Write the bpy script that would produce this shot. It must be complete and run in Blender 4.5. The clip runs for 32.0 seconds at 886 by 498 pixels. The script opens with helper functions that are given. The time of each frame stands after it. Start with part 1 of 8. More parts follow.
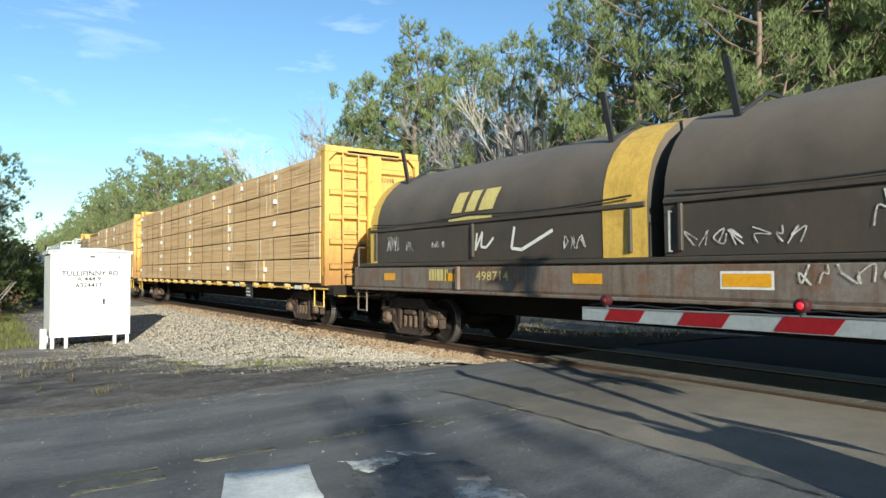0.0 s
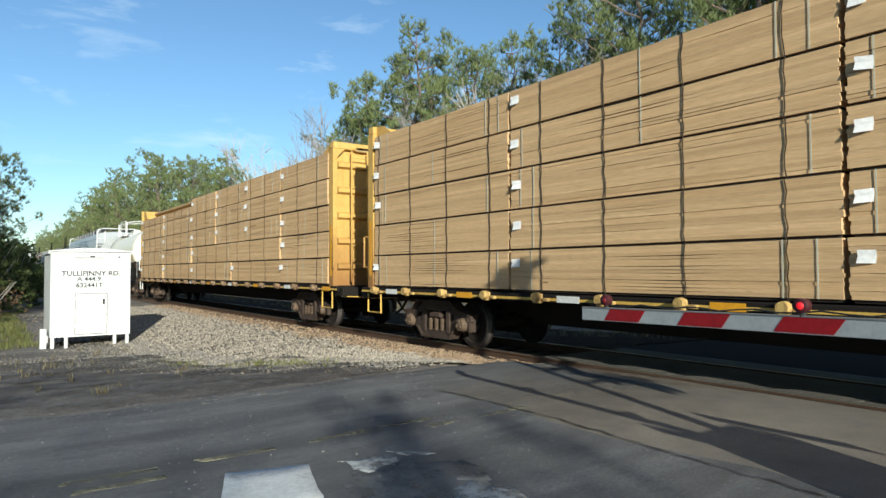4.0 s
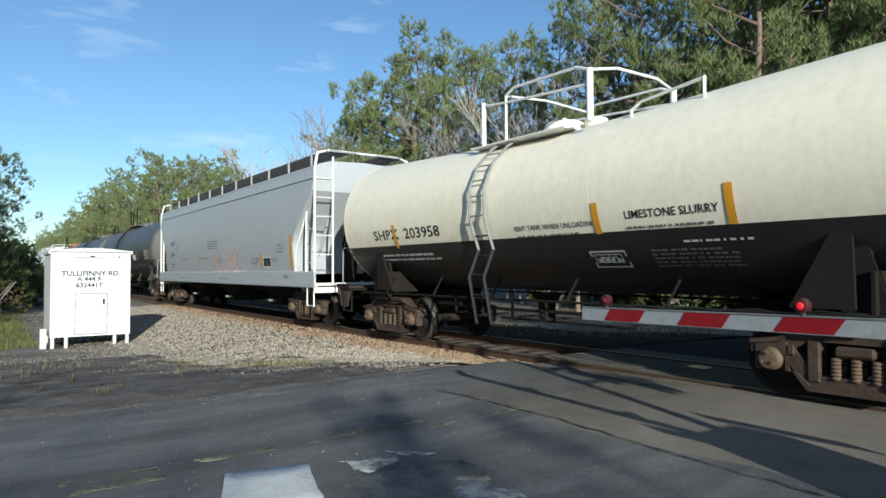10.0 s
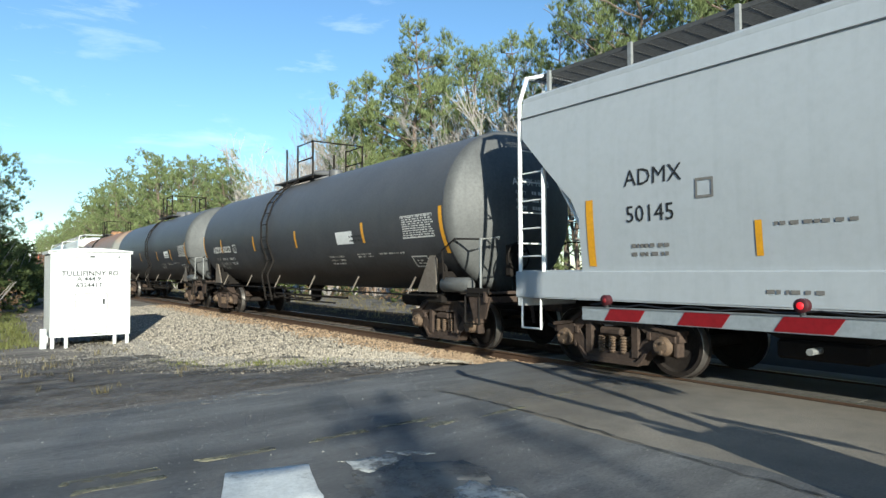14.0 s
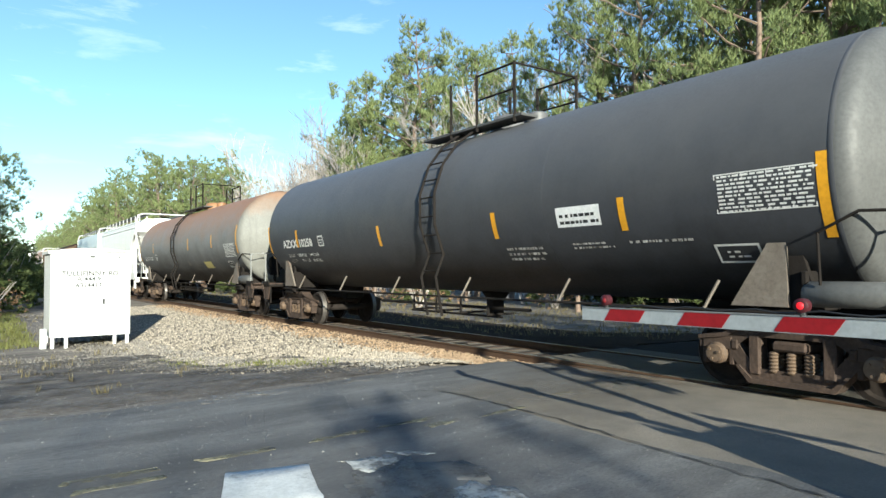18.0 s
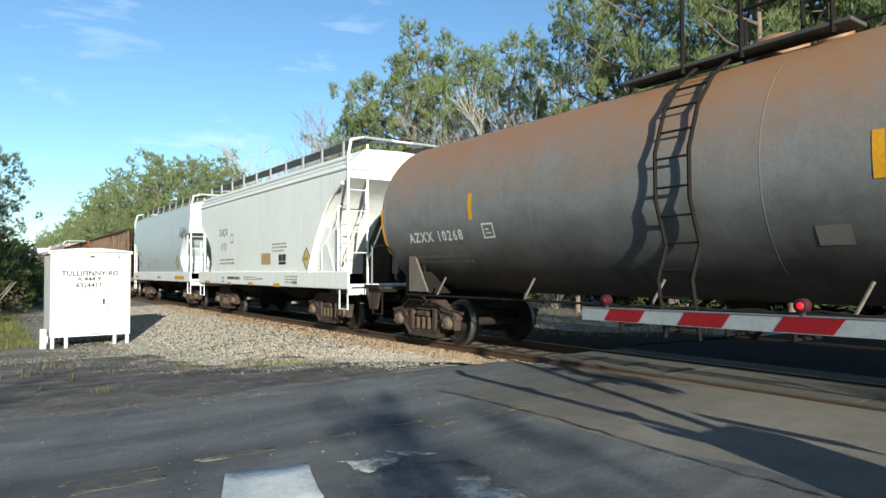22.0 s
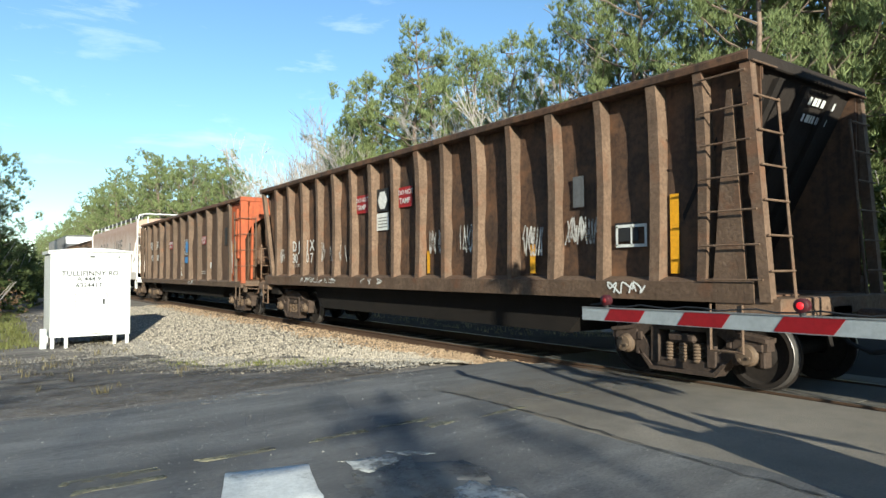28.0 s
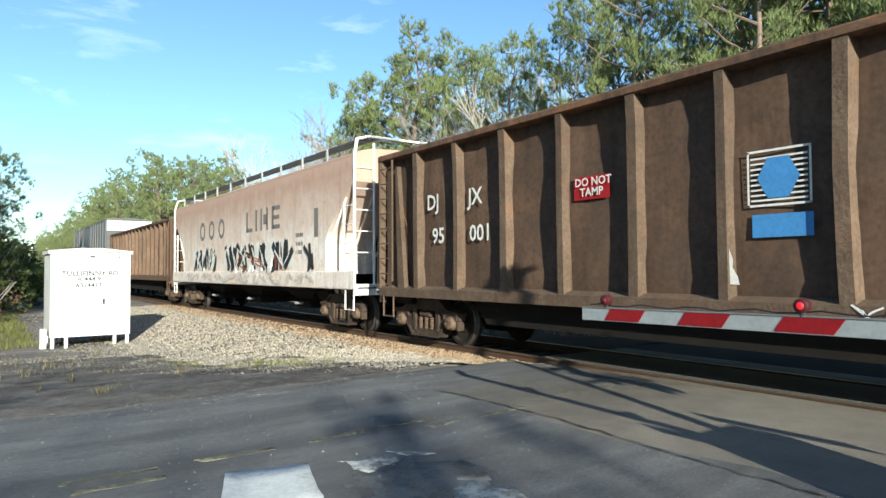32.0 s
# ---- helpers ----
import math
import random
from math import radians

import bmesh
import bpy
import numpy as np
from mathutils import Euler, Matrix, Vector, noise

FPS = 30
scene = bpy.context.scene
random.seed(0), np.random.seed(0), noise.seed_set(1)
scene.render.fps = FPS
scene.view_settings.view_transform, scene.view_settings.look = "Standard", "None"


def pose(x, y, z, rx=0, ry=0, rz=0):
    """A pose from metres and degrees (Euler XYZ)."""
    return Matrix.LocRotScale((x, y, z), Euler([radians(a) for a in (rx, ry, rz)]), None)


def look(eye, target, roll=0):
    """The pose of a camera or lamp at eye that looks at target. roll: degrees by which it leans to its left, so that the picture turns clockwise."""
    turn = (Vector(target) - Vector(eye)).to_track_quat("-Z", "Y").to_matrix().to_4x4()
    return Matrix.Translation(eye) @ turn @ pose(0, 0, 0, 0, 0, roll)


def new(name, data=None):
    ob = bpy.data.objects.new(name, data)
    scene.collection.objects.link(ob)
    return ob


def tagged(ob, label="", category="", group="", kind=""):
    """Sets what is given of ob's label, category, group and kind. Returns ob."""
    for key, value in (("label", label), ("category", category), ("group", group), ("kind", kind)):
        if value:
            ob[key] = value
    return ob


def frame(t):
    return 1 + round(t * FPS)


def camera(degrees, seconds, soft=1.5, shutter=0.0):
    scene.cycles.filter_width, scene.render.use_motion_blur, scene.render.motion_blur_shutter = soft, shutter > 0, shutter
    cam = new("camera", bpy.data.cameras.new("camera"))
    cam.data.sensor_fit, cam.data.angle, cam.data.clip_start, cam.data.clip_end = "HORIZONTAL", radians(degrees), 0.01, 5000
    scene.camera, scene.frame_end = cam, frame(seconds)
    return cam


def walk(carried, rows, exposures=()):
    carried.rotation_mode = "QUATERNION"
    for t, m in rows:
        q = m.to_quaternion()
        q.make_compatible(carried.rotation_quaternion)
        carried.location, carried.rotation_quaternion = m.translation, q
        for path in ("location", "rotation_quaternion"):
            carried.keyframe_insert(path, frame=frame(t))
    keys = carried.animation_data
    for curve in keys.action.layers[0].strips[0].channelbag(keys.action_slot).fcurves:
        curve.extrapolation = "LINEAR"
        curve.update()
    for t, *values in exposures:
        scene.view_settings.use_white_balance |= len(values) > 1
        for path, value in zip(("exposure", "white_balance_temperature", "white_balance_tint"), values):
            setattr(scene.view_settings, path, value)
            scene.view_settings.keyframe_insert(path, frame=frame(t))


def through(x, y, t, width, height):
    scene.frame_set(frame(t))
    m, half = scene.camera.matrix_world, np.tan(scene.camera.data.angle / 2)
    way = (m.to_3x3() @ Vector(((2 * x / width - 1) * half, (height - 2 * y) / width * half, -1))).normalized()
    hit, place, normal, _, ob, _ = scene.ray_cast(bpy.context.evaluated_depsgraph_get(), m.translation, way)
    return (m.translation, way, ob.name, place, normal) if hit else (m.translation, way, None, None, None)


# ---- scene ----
# camera: stands still beside the crossing
cam = camera(68.3, 32.0, soft=1.5)
EYE = Vector((0.0, -8.6, 1.476))
CAM = look(EYE, EYE + Vector((-0.8134, 0.5807, 0.0324)), -0.27)
EXPOSURES = [(t, k + 0.2, w, g) for t, k, w, g in ((0, 0.64, 6050, 0), (1.5, 0.45, 5950, 0), (2.2, 0.28, 5900, 0), (3, 0.28, 5900, 0), (6, 0.25, 5850, 4), (9, 0.18, 5800, 3), (11, 0.2, 5750, 2), (12.3, 0.34, 5750, 0), (14.5, 0.72, 5850, 0),
                                              (17, 0.98, 5980, 0), (19.5, 0.98, 5980, 0), (20.5, 0.85, 5980, 1), (22, 0.5, 5900, 0), (23.5, 0.06, 5750, 4), (24.2, 0.0, 5600, 6), (25, 0.0, 5550, 6), (26.5, 0.35, 5900, 1), (28, 0.76, 6050, 0), (30, 0.87, 6000, 0), (32, 0.85, 6000, 0))]
walk(cam, [(0, CAM), (32, CAM)], EXPOSURES)
SPEED = 6.2907
FROM = -16.0 * SPEED

# daylight: low winter sun along the line, from behind the right shoulder
SUN_AZ = radians(19.0)     # between the line and the sun's way over the ground
SUN_EL = radians(16.5)
TO_SUN = Vector((math.cos(SUN_AZ) * math.cos(SUN_EL), -math.sin(SUN_AZ) * math.cos(SUN_EL), math.sin(SUN_EL)))
sun = new("sun", bpy.data.lights.new("sun", "SUN"))
sun.data.energy, sun.data.angle, sun.data.color = 5.0, radians(0.55), (1.0, 0.905, 0.755)
sun.matrix_world = look(TO_SUN * 50, (0, 0, 0))
world = bpy.data.worlds.new("sky")
scene.world = world
world.use_nodes = True


def build_sky():
    nt = world.node_tree
    nt.nodes.clear()
    n, l = nt.nodes.new, nt.links.new
    out, bg = n("ShaderNodeOutputWorld"), n("ShaderNodeBackground")
    sky = n("ShaderNodeTexSky")
    sky.sky_type, sky.sun_disc = "NISHITA", False
    sky.sun_elevation = SUN_EL
    sky.sun_rotation = math.atan2(TO_SUN.x, TO_SUN.y)
    sky.air_density, sky.dust_density, sky.ozone_density = 1.0, 0.15, 3.0
    # thin wisps of cloud all round
    tc, mp = n("ShaderNodeTexCoord"), n("ShaderNodeMapping")
    mp.inputs["Scale"].default_value = (2.2, 2.2, 9.0)
    noi, ramp = n("ShaderNodeTexNoise"), n("ShaderNodeValToRGB")
    noi.inputs["Scale"].default_value, noi.inputs["Detail"].default_value = 2.3, 7.0
    noi.inputs["Roughness"].default_value, noi.inputs["Distortion"].default_value = 0.62, 0.4
    ramp.color_ramp.elements[0].position, ramp.color_ramp.elements[1].position = 0.56, 0.86
    mix = n("ShaderNodeMix")
    mix.data_type = "RGBA"
    mix.inputs[7].default_value = (7.0, 7.3, 7.6, 1)
    fac = n("ShaderNodeMath")
    fac.operation = "MULTIPLY"
    fac.inputs[1].default_value = 0.55
    l(tc.outputs["Generated"], mp.inputs[0]), l(mp.outputs[0], noi.inputs["Vector"])
    l(noi.outputs["Fac"], ramp.inputs[0]), l(ramp.outputs[0], fac.inputs[0]), l(fac.outputs[0], mix.inputs[0])
    l(sky.outputs[0], mix.inputs[6]), l(mix.outputs[2], bg.inputs[0]), l(bg.outputs[0], out.inputs[0])
    bg.inputs[1].default_value = 0.108


build_sky()


# ---------------------------------------------------------------- materials
def M(name, c1, c2=None, rough=0.6, metal=0.0, scale=1.2, fine=22.0, bump=0.15, streak=0.0, rust=0.0,
      rustcol=(0.16, 0.07, 0.035), island=0.0, obj=0.0, spec=0.4, amount=0.6, stretch=(1, 1, 1), top_dirt_sheen=None, low_dirt_shade=None):
    """Paint, metal, wood or earth: two colours mixed by broad patches and fine grain, with streaks, rust spots and relief."""
    m = bpy.data.materials.new(name)
    m.use_nodes = True
    nt = m.node_tree
    n, l = nt.nodes.new, nt.links.new
    b = nt.nodes["Principled BSDF"]
    c2 = c2 or tuple(c * 0.72 for c in c1)
    tc = n("ShaderNodeTexCoord")
    mp = n("ShaderNodeMapping")
    mp.inputs["Scale"].default_value = stretch
    info = n("ShaderNodeObjectInfo")
    off = n("ShaderNodeVectorMath")
    off.operation = "MULTIPLY_ADD"
    off.inputs[1].default_value = (37.0, 17.0, 23.0)
    l(tc.outputs["Object"], mp.inputs[0])
    l(info.outputs["Random"], off.inputs[0]), l(mp.outputs[0], off.inputs[2])

    def tex(s, detail, vec):
        t = n("ShaderNodeTexNoise")
        t.inputs["Scale"].default_value, t.inputs["Detail"].default_value = s, detail
        t.inputs["Roughness"].default_value = 0.62
        l(vec, t.inputs["Vector"])
        return t.outputs["Fac"]

    def ramp(f, a, z):
        r = n("ShaderNodeMapRange")
        r.inputs[1].default_value, r.inputs[2].default_value = a, z
        l(f, r.inputs[0])
        return r.outputs[0]

    def mul(f, k):
        q = n("ShaderNodeMath")
        q.operation = "MULTIPLY"
        l(f, q.inputs[0])
        if isinstance(k, float):
            q.inputs[1].default_value = k
        else:
            l(k, q.inputs[1])
        return q.outputs[0]

    def mix(f, a, z):
        q = n("ShaderNodeMix")
        q.data_type = "RGBA"
        l(f, q.inputs[0])
        for s, c in ((6, a), (7, z)):
            if isinstance(c, tuple):
                q.inputs[s].default_value = (*c, 1)
            else:
                l(c, q.inputs[s])
        return q.outputs[2]

    vec = off.outputs[0]
    broad, grain, mid = tex(scale, 4, vec), tex(fine, 5, vec), tex(scale * 5.3, 4, vec)
    col = mix(mul(ramp(broad, 0.36, 0.66), amount), c1, c2)
    col = mix(mul(ramp(mid, 0.46, 0.72), amount * 0.55), col, tuple(c * 0.8 for c in c2))
    col = mix(mul(ramp(grain, 0.42, 0.7), amount * 0.7), col, tuple(c * 0.7 for c in c2))
    if streak:
        sm = n("ShaderNodeMapping")
        sm.inputs["Scale"].default_value = (3.2, 3.2, 0.22)
        l(vec, sm.inputs[0])
        col = mix(mul(ramp(tex(2.0, 5, sm.outputs[0]), 0.5, 0.72), streak), col, tuple(c * 0.5 for c in c2))
    # height bands: dirt and rust, plus sheen and shade put into the colour
    for zone_col, z0, z1, k in [d for d in (top_dirt_sheen, low_dirt_shade) if d]:
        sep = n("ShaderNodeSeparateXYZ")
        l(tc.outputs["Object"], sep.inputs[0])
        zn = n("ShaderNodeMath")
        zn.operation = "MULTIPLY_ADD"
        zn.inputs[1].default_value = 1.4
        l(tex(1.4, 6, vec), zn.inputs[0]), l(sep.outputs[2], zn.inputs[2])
        col = mix(mul(ramp(zn.outputs[0], z0 + 0.7, z1 + 0.7), k), col, zone_col)
    if rust:
        col = mix(mul(ramp(tex(2.6, 8, vec), 0.66 - 0.22 * rust, 0.74), min(1.0, rust * 1.4)), col, rustcol)
    if island or obj:
        h = n("ShaderNodeHueSaturation")
        src = n("ShaderNodeNewGeometry").outputs["Random Per Island"] if island else info.outputs["Random"]
        r = n("ShaderNodeMapRange")
        r.inputs[3].default_value, r.inputs[4].default_value = 1 - (island or obj), 1 + (island or obj)
        l(src, r.inputs[0]), l(r.outputs[0], h.inputs["Value"]), l(col, h.inputs["Color"])
        col = h.outputs[0]
    l(col, b.inputs["Base Color"])
    rr = n("ShaderNodeMapRange")
    rr.inputs[3].default_value, rr.inputs[4].default_value = max(0.03, rough - 0.14), min(1.0, rough + 0.16)
    l(grain, rr.inputs[0]), l(rr.outputs[0], b.inputs["Roughness"])
    b.inputs["Metallic"].default_value = metal
    b.inputs["Specular IOR Level"].default_value = spec
    if bump:
        bp = n("ShaderNodeBump")
        bp.inputs["Strength"].default_value, bp.inputs["Distance"].default_value = bump, 0.02
        l(grain, bp.inputs["Height"]), l(bp.outputs[0], b.inputs["Normal"])
    return m


def glow(name, col, k):
    m = M(name, col, rough=0.5, bump=0)
    b = m.node_tree.nodes["Principled BSDF"]
    b.inputs["Emission Color"].default_value = (*col, 1)
    b.inputs["Emission Strength"].default_value = k
    return m


def leafy(name, c1, c2, island=0.35, through=0.4):
    """Leaves and needles: part of the light passes through them."""
    m = M(name, c1, c2, 0.65, scale=0.5, fine=4, bump=0, island=island, spec=0.3)
    nt = m.node_tree
    b = nt.nodes["Principled BSDF"]
    tr, mx = nt.nodes.new("ShaderNodeBsdfTranslucent"), nt.nodes.new("ShaderNodeMixShader")
    nt.links.new(b.inputs["Base Color"].links[0].from_socket, tr.inputs["Color"])
    mx.inputs[0].default_value = through
    nt.links.new(b.outputs[0], mx.inputs[1])
    nt.links.new(tr.outputs[0], mx.inputs[2])
    nt.links.new(mx.outputs[0], nt.nodes["Material Output"].inputs["Surface"])
    return m


MAT = dict(
    asphalt=M("asphalt", (0.205, 0.2, 0.195), (0.078, 0.077, 0.078), 0.88, scale=0.55, fine=60, bump=0.6, amount=1.0, stretch=(1.5, 0.36, 1.0)),
    earth=M("earth", (0.29, 0.255, 0.222), (0.095, 0.083, 0.075), 0.95, scale=1.1, fine=30, bump=0.7, amount=1.0, stretch=(1.5, 0.4, 1.0)),
    ballast=M("ballast", (0.28, 0.24, 0.195), (0.165, 0.14, 0.112), 0.92, scale=0.8, fine=30, bump=0.9, amount=0.9),
    rustballast=M("rust_stained_ballast", (0.37, 0.265, 0.17), (0.25, 0.165, 0.1), 0.92, scale=2, fine=30, bump=0.9, island=0.35),
    greystone=M("dusty_grey_stone", (0.25, 0.228, 0.2), (0.13, 0.118, 0.103), 0.92, scale=6, fine=40, island=0.45),
    stone=M("stone", (0.4, 0.348, 0.28), (0.235, 0.203, 0.16), 0.9, scale=6, fine=40, island=0.4),
    rail=M("rail_steel", (0.13, 0.075, 0.045), (0.08, 0.05, 0.035), 0.75, 0.3, scale=4, fine=40),
    railtop=M("rail_head", (0.4, 0.38, 0.36), (0.3, 0.28, 0.26), 0.35, 0.8, scale=4),
    tie=M("sleeper_wood", (0.07, 0.05, 0.038), (0.04, 0.03, 0.025), 0.9, scale=2, fine=30, bump=0.5, obj=0.3),
    truck=M("truck_steel", (0.086, 0.056, 0.041), (0.028, 0.02, 0.016), 0.85, 0.1, scale=3, fine=24, bump=0.4),
    bearing=M("bearing_cap", (0.17, 0.115, 0.075), (0.1, 0.068, 0.048), 0.7, 0.1, scale=6, bump=0.3),
    wheel=M("wheel_steel", (0.03, 0.023, 0.019), (0.015, 0.012, 0.011), 0.85, 0.0, scale=5, bump=0.3, spec=0.2),
    tread=M("wheel_rim", (0.3, 0.27, 0.25), (0.18, 0.16, 0.145), 0.4, 0.8, scale=5),
    under=M("underframe", (0.014, 0.012, 0.011), (0.024, 0.019, 0.016), 0.9, scale=2, bump=0.3, spec=0.15),
    bulkyellow=M("stained_yellow_paint", (0.66, 0.41, 0.115), (0.53, 0.32, 0.08), 0.6, scale=1.1, streak=0.3, rust=0.3, rustcol=(0.26, 0.12, 0.045), bump=0.15, top_dirt_sheen=((0.22, 0.085, 0.03), 2.7, 1.3, 0.75)),
    yellow=M("yellow_paint", (0.68, 0.44, 0.09), (0.55, 0.34, 0.07), 0.6, scale=1.1, streak=0.45, rust=0.42, rustcol=(0.26, 0.12, 0.045), bump=0.15),
    amber=M("amber_reflector", (0.75, 0.36, 0.02), (0.65, 0.3, 0.02), 0.35, scale=6, bump=0.02),
    lumber=M("sawn_pine", (0.73, 0.495, 0.266), (0.545, 0.345, 0.164), 0.82, scale=0.8, fine=30, bump=0.2, obj=0.1, amount=0.75, stretch=(0.22, 1, 4)),
    batten=M("batten", (0.05, 0.036, 0.026), (0.03, 0.022, 0.018), 0.9),
    strap=M("tie_down_cable", (0.05, 0.034, 0.022), (0.028, 0.02, 0.015), 0.85),
    strapw=M("pale_strap", (0.5, 0.52, 0.45), (0.42, 0.45, 0.36), 0.6),
    tag=M("paper_tag", (0.8, 0.79, 0.77), (0.7, 0.69, 0.68), 0.8, scale=9),
    black=M("black_paint", (0.02, 0.019, 0.019), (0.032, 0.028, 0.026), 0.42, scale=0.8, streak=0.3, bump=0.08),
    # upper band is sky sheen put into colour; lower is grime and shade
    tankblack=M("black_tank_paint", (0.049, 0.051, 0.059), (0.058, 0.058, 0.063), 0.48, scale=0.7, streak=0.2, bump=0.03, spec=0.35, amount=0.4, top_dirt_sheen=((0.15, 0.145, 0.142), 2.2, 4.5, 0.65), low_dirt_shade=((0.012, 0.012, 0.012), 2.0, 1.3, 0.7)),
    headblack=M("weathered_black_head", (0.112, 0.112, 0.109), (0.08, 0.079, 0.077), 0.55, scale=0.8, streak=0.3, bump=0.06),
    headgrey=M("weathered_grey_head", (0.215, 0.212, 0.192), (0.16, 0.155, 0.137), 0.6, scale=0.8, streak=0.3, bump=0.06, top_dirt_sheen=((0.27, 0.13, 0.06), 3.3, 4.4, 0.8)),
    # rust above; the dark lower band is grime with painted-in shade
    tankrust=M("rusty_grey_tank_paint", (0.22, 0.218, 0.215), (0.165, 0.16, 0.152), 0.55, scale=0.8, streak=0.18, bump=0.03, amount=0.5, top_dirt_sheen=((0.29, 0.143, 0.06), 2.6, 3.9, 0.92), low_dirt_shade=((0.03, 0.028, 0.026), 2.5, 1.3, 0.9)),
    cream=M("cream_tank_paint", (0.95, 0.88, 0.71), (0.9, 0.8, 0.6), 0.36, scale=0.6, fine=9, streak=0.1, bump=0.002, amount=0.3),
    white=M("white_paint", (0.84, 0.83, 0.81), (0.74, 0.72, 0.69), 0.45, scale=1.0, streak=0.2, bump=0.05, amount=0.45),
    grey=M("grey_hopper_paint", (0.425, 0.445, 0.465), (0.385, 0.395, 0.405), 0.38, scale=0.5, fine=9, streak=0.12, bump=0.004, amount=0.22),
    whitegrey=M("off_white_hopper_paint", (0.85, 0.84, 0.8), (0.77, 0.745, 0.7), 0.4, scale=0.6, fine=9, streak=0.16, bump=0.004, rust=0.07, amount=0.18),
    # a duller grey towards the bottom
    bluegrey=M("pale_blue_grey_hopper_paint", (0.54, 0.585, 0.6), (0.45, 0.48, 0.485), 0.42, scale=0.6, fine=9, streak=0.15, bump=0.004, amount=0.22, low_dirt_shade=((0.4, 0.41, 0.41), 2.6, 1.4, 0.5)),
    soo=M("rust_stained_white_paint", (0.84, 0.78, 0.73), (0.7, 0.56, 0.47), 0.65, scale=0.9, streak=0.55, rust=0.32, rustcol=(0.32, 0.16, 0.095), bump=0.08, amount=0.9, top_dirt_sheen=((0.39, 0.235, 0.165), 2.1, 3.9, 0.85)),
    gond=M("rusted_gondola_steel", (0.15, 0.075, 0.04), (0.06, 0.038, 0.027), 0.8, scale=1.3, fine=14, streak=0.8, rust=0.75, rustcol=(0.2, 0.095, 0.045), bump=0.3, obj=0.2, amount=1.0),
    gonddark=M("dark_gondola_steel", (0.12, 0.07, 0.043), (0.07, 0.043, 0.03), 0.8, scale=1.2, fine=14, streak=0.5, rust=0.35, rustcol=(0.13, 0.07, 0.04), bump=0.25, amount=0.9),
    saddle=M("worn_saddle_plate", (0.185, 0.158, 0.13), (0.11, 0.085, 0.067), 0.7, scale=2, rust=0.3, bump=0.2),
    gondrib=M("worn_gondola_rib", (0.19, 0.122, 0.08), (0.108, 0.066, 0.042), 0.75, scale=2.2, streak=0.4, rust=0.6, bump=0.5, obj=0.15, amount=0.9),
    gondribdark=M("dull_gondola_rib", (0.15, 0.1, 0.068), (0.092, 0.06, 0.04), 0.78, scale=2.2, streak=0.5, rust=0.5, bump=0.5, obj=0.15, amount=0.9),
    orange=M("orange_gondola_paint", (0.44, 0.095, 0.03), (0.26, 0.062, 0.026), 0.6, scale=1.3, streak=0.5, rust=0.6, bump=0.15),
    boxgrey=M("grey_boxcar_paint", (0.13, 0.13, 0.135), (0.09, 0.09, 0.09), 0.6, scale=0.9, streak=0.3),
    # paler upper hood: brown dirt with a sheen put into the colour
    coil=M("black_coil_hood", (0.05, 0.043, 0.037), (0.085, 0.066, 0.05), 0.55, scale=0.8, streak=0.3, bump=0.1, top_dirt_sheen=((0.16, 0.13, 0.102), 2.2, 3.5, 0.85), rust=0.2),
    coilsill=M("grey_coil_sill", (0.19, 0.17, 0.155), (0.15, 0.092, 0.055), 0.6, scale=1.2, streak=0.9, rust=0.75, bump=0.15),
    galv=M("galvanised", (0.42, 0.42, 0.41), (0.3, 0.3, 0.29), 0.5, 0.5, scale=3),
    grate=M("walkway_grating", (0.11, 0.108, 0.105), (0.07, 0.068, 0.066), 0.7, 0.3),
    shed=M("white_shed_paint", (0.7, 0.7, 0.69), (0.58, 0.58, 0.56), 0.5, scale=1.4, streak=0.3, bump=0.03),
    ink=M("black_lettering", (0.02, 0.02, 0.022), (0.03, 0.03, 0.03), 0.6, bump=0.02),
    chalk=M("white_lettering", (0.75, 0.74, 0.7), (0.6, 0.58, 0.55), 0.7, scale=5, bump=0.02),
    dullink=M("faded_lettering", (0.16, 0.15, 0.14), (0.22, 0.2, 0.18), 0.7, scale=5, bump=0.02),
    dryspray=M("white_spray", (0.7, 0.67, 0.62), (0.55, 0.5, 0.45), 0.8, scale=3, bump=0.02),
    pink=M("pink_spray", (0.78, 0.58, 0.6), (0.72, 0.55, 0.57), 0.7, scale=3, bump=0.02),
    gold=M("yellow_lettering", (0.62, 0.52, 0.2), (0.5, 0.4, 0.14), 0.7, scale=4, bump=0.02),
    red=M("red_sheeting", (0.34, 0.014, 0.02), (0.27, 0.012, 0.017), 0.4, scale=4, bump=0.02),
    armwhite=M("white_sheeting", (0.43, 0.45, 0.455), (0.35, 0.37, 0.375), 0.4, scale=4, bump=0.02),
    redlens=M("red_lens", (0.2, 0.01, 0.014), rough=0.5, bump=0),
    redlit=glow("lit_red_lens", (0.7, 0.012, 0.02), 0.55),
    lampcase=M("dark_red_lamp_case", (0.075, 0.012, 0.016), (0.04, 0.01, 0.012), 0.5, scale=6, bump=0.05),
    blue=M("blue_decal", (0.07, 0.25, 0.55), (0.06, 0.2, 0.45), 0.6, scale=4, bump=0.02),
    bark=M("pine_bark", (0.25, 0.18, 0.135), (0.15, 0.11, 0.085), 0.95, scale=3, fine=14, bump=0.8),
    twig=M("bare_twigs", (0.44, 0.39, 0.355), (0.32, 0.28, 0.25), 0.9, scale=2),
    needles=leafy("pine_needles", (0.25, 0.287, 0.112), (0.138, 0.176, 0.072), 0.5, 0.27),
    bush=leafy("evergreen_leaves", (0.12, 0.15, 0.05), (0.08, 0.1, 0.035), 0.4),
    dryleaf=leafy("dry_leaves", (0.34, 0.22, 0.13), (0.25, 0.15, 0.085), 0.4),
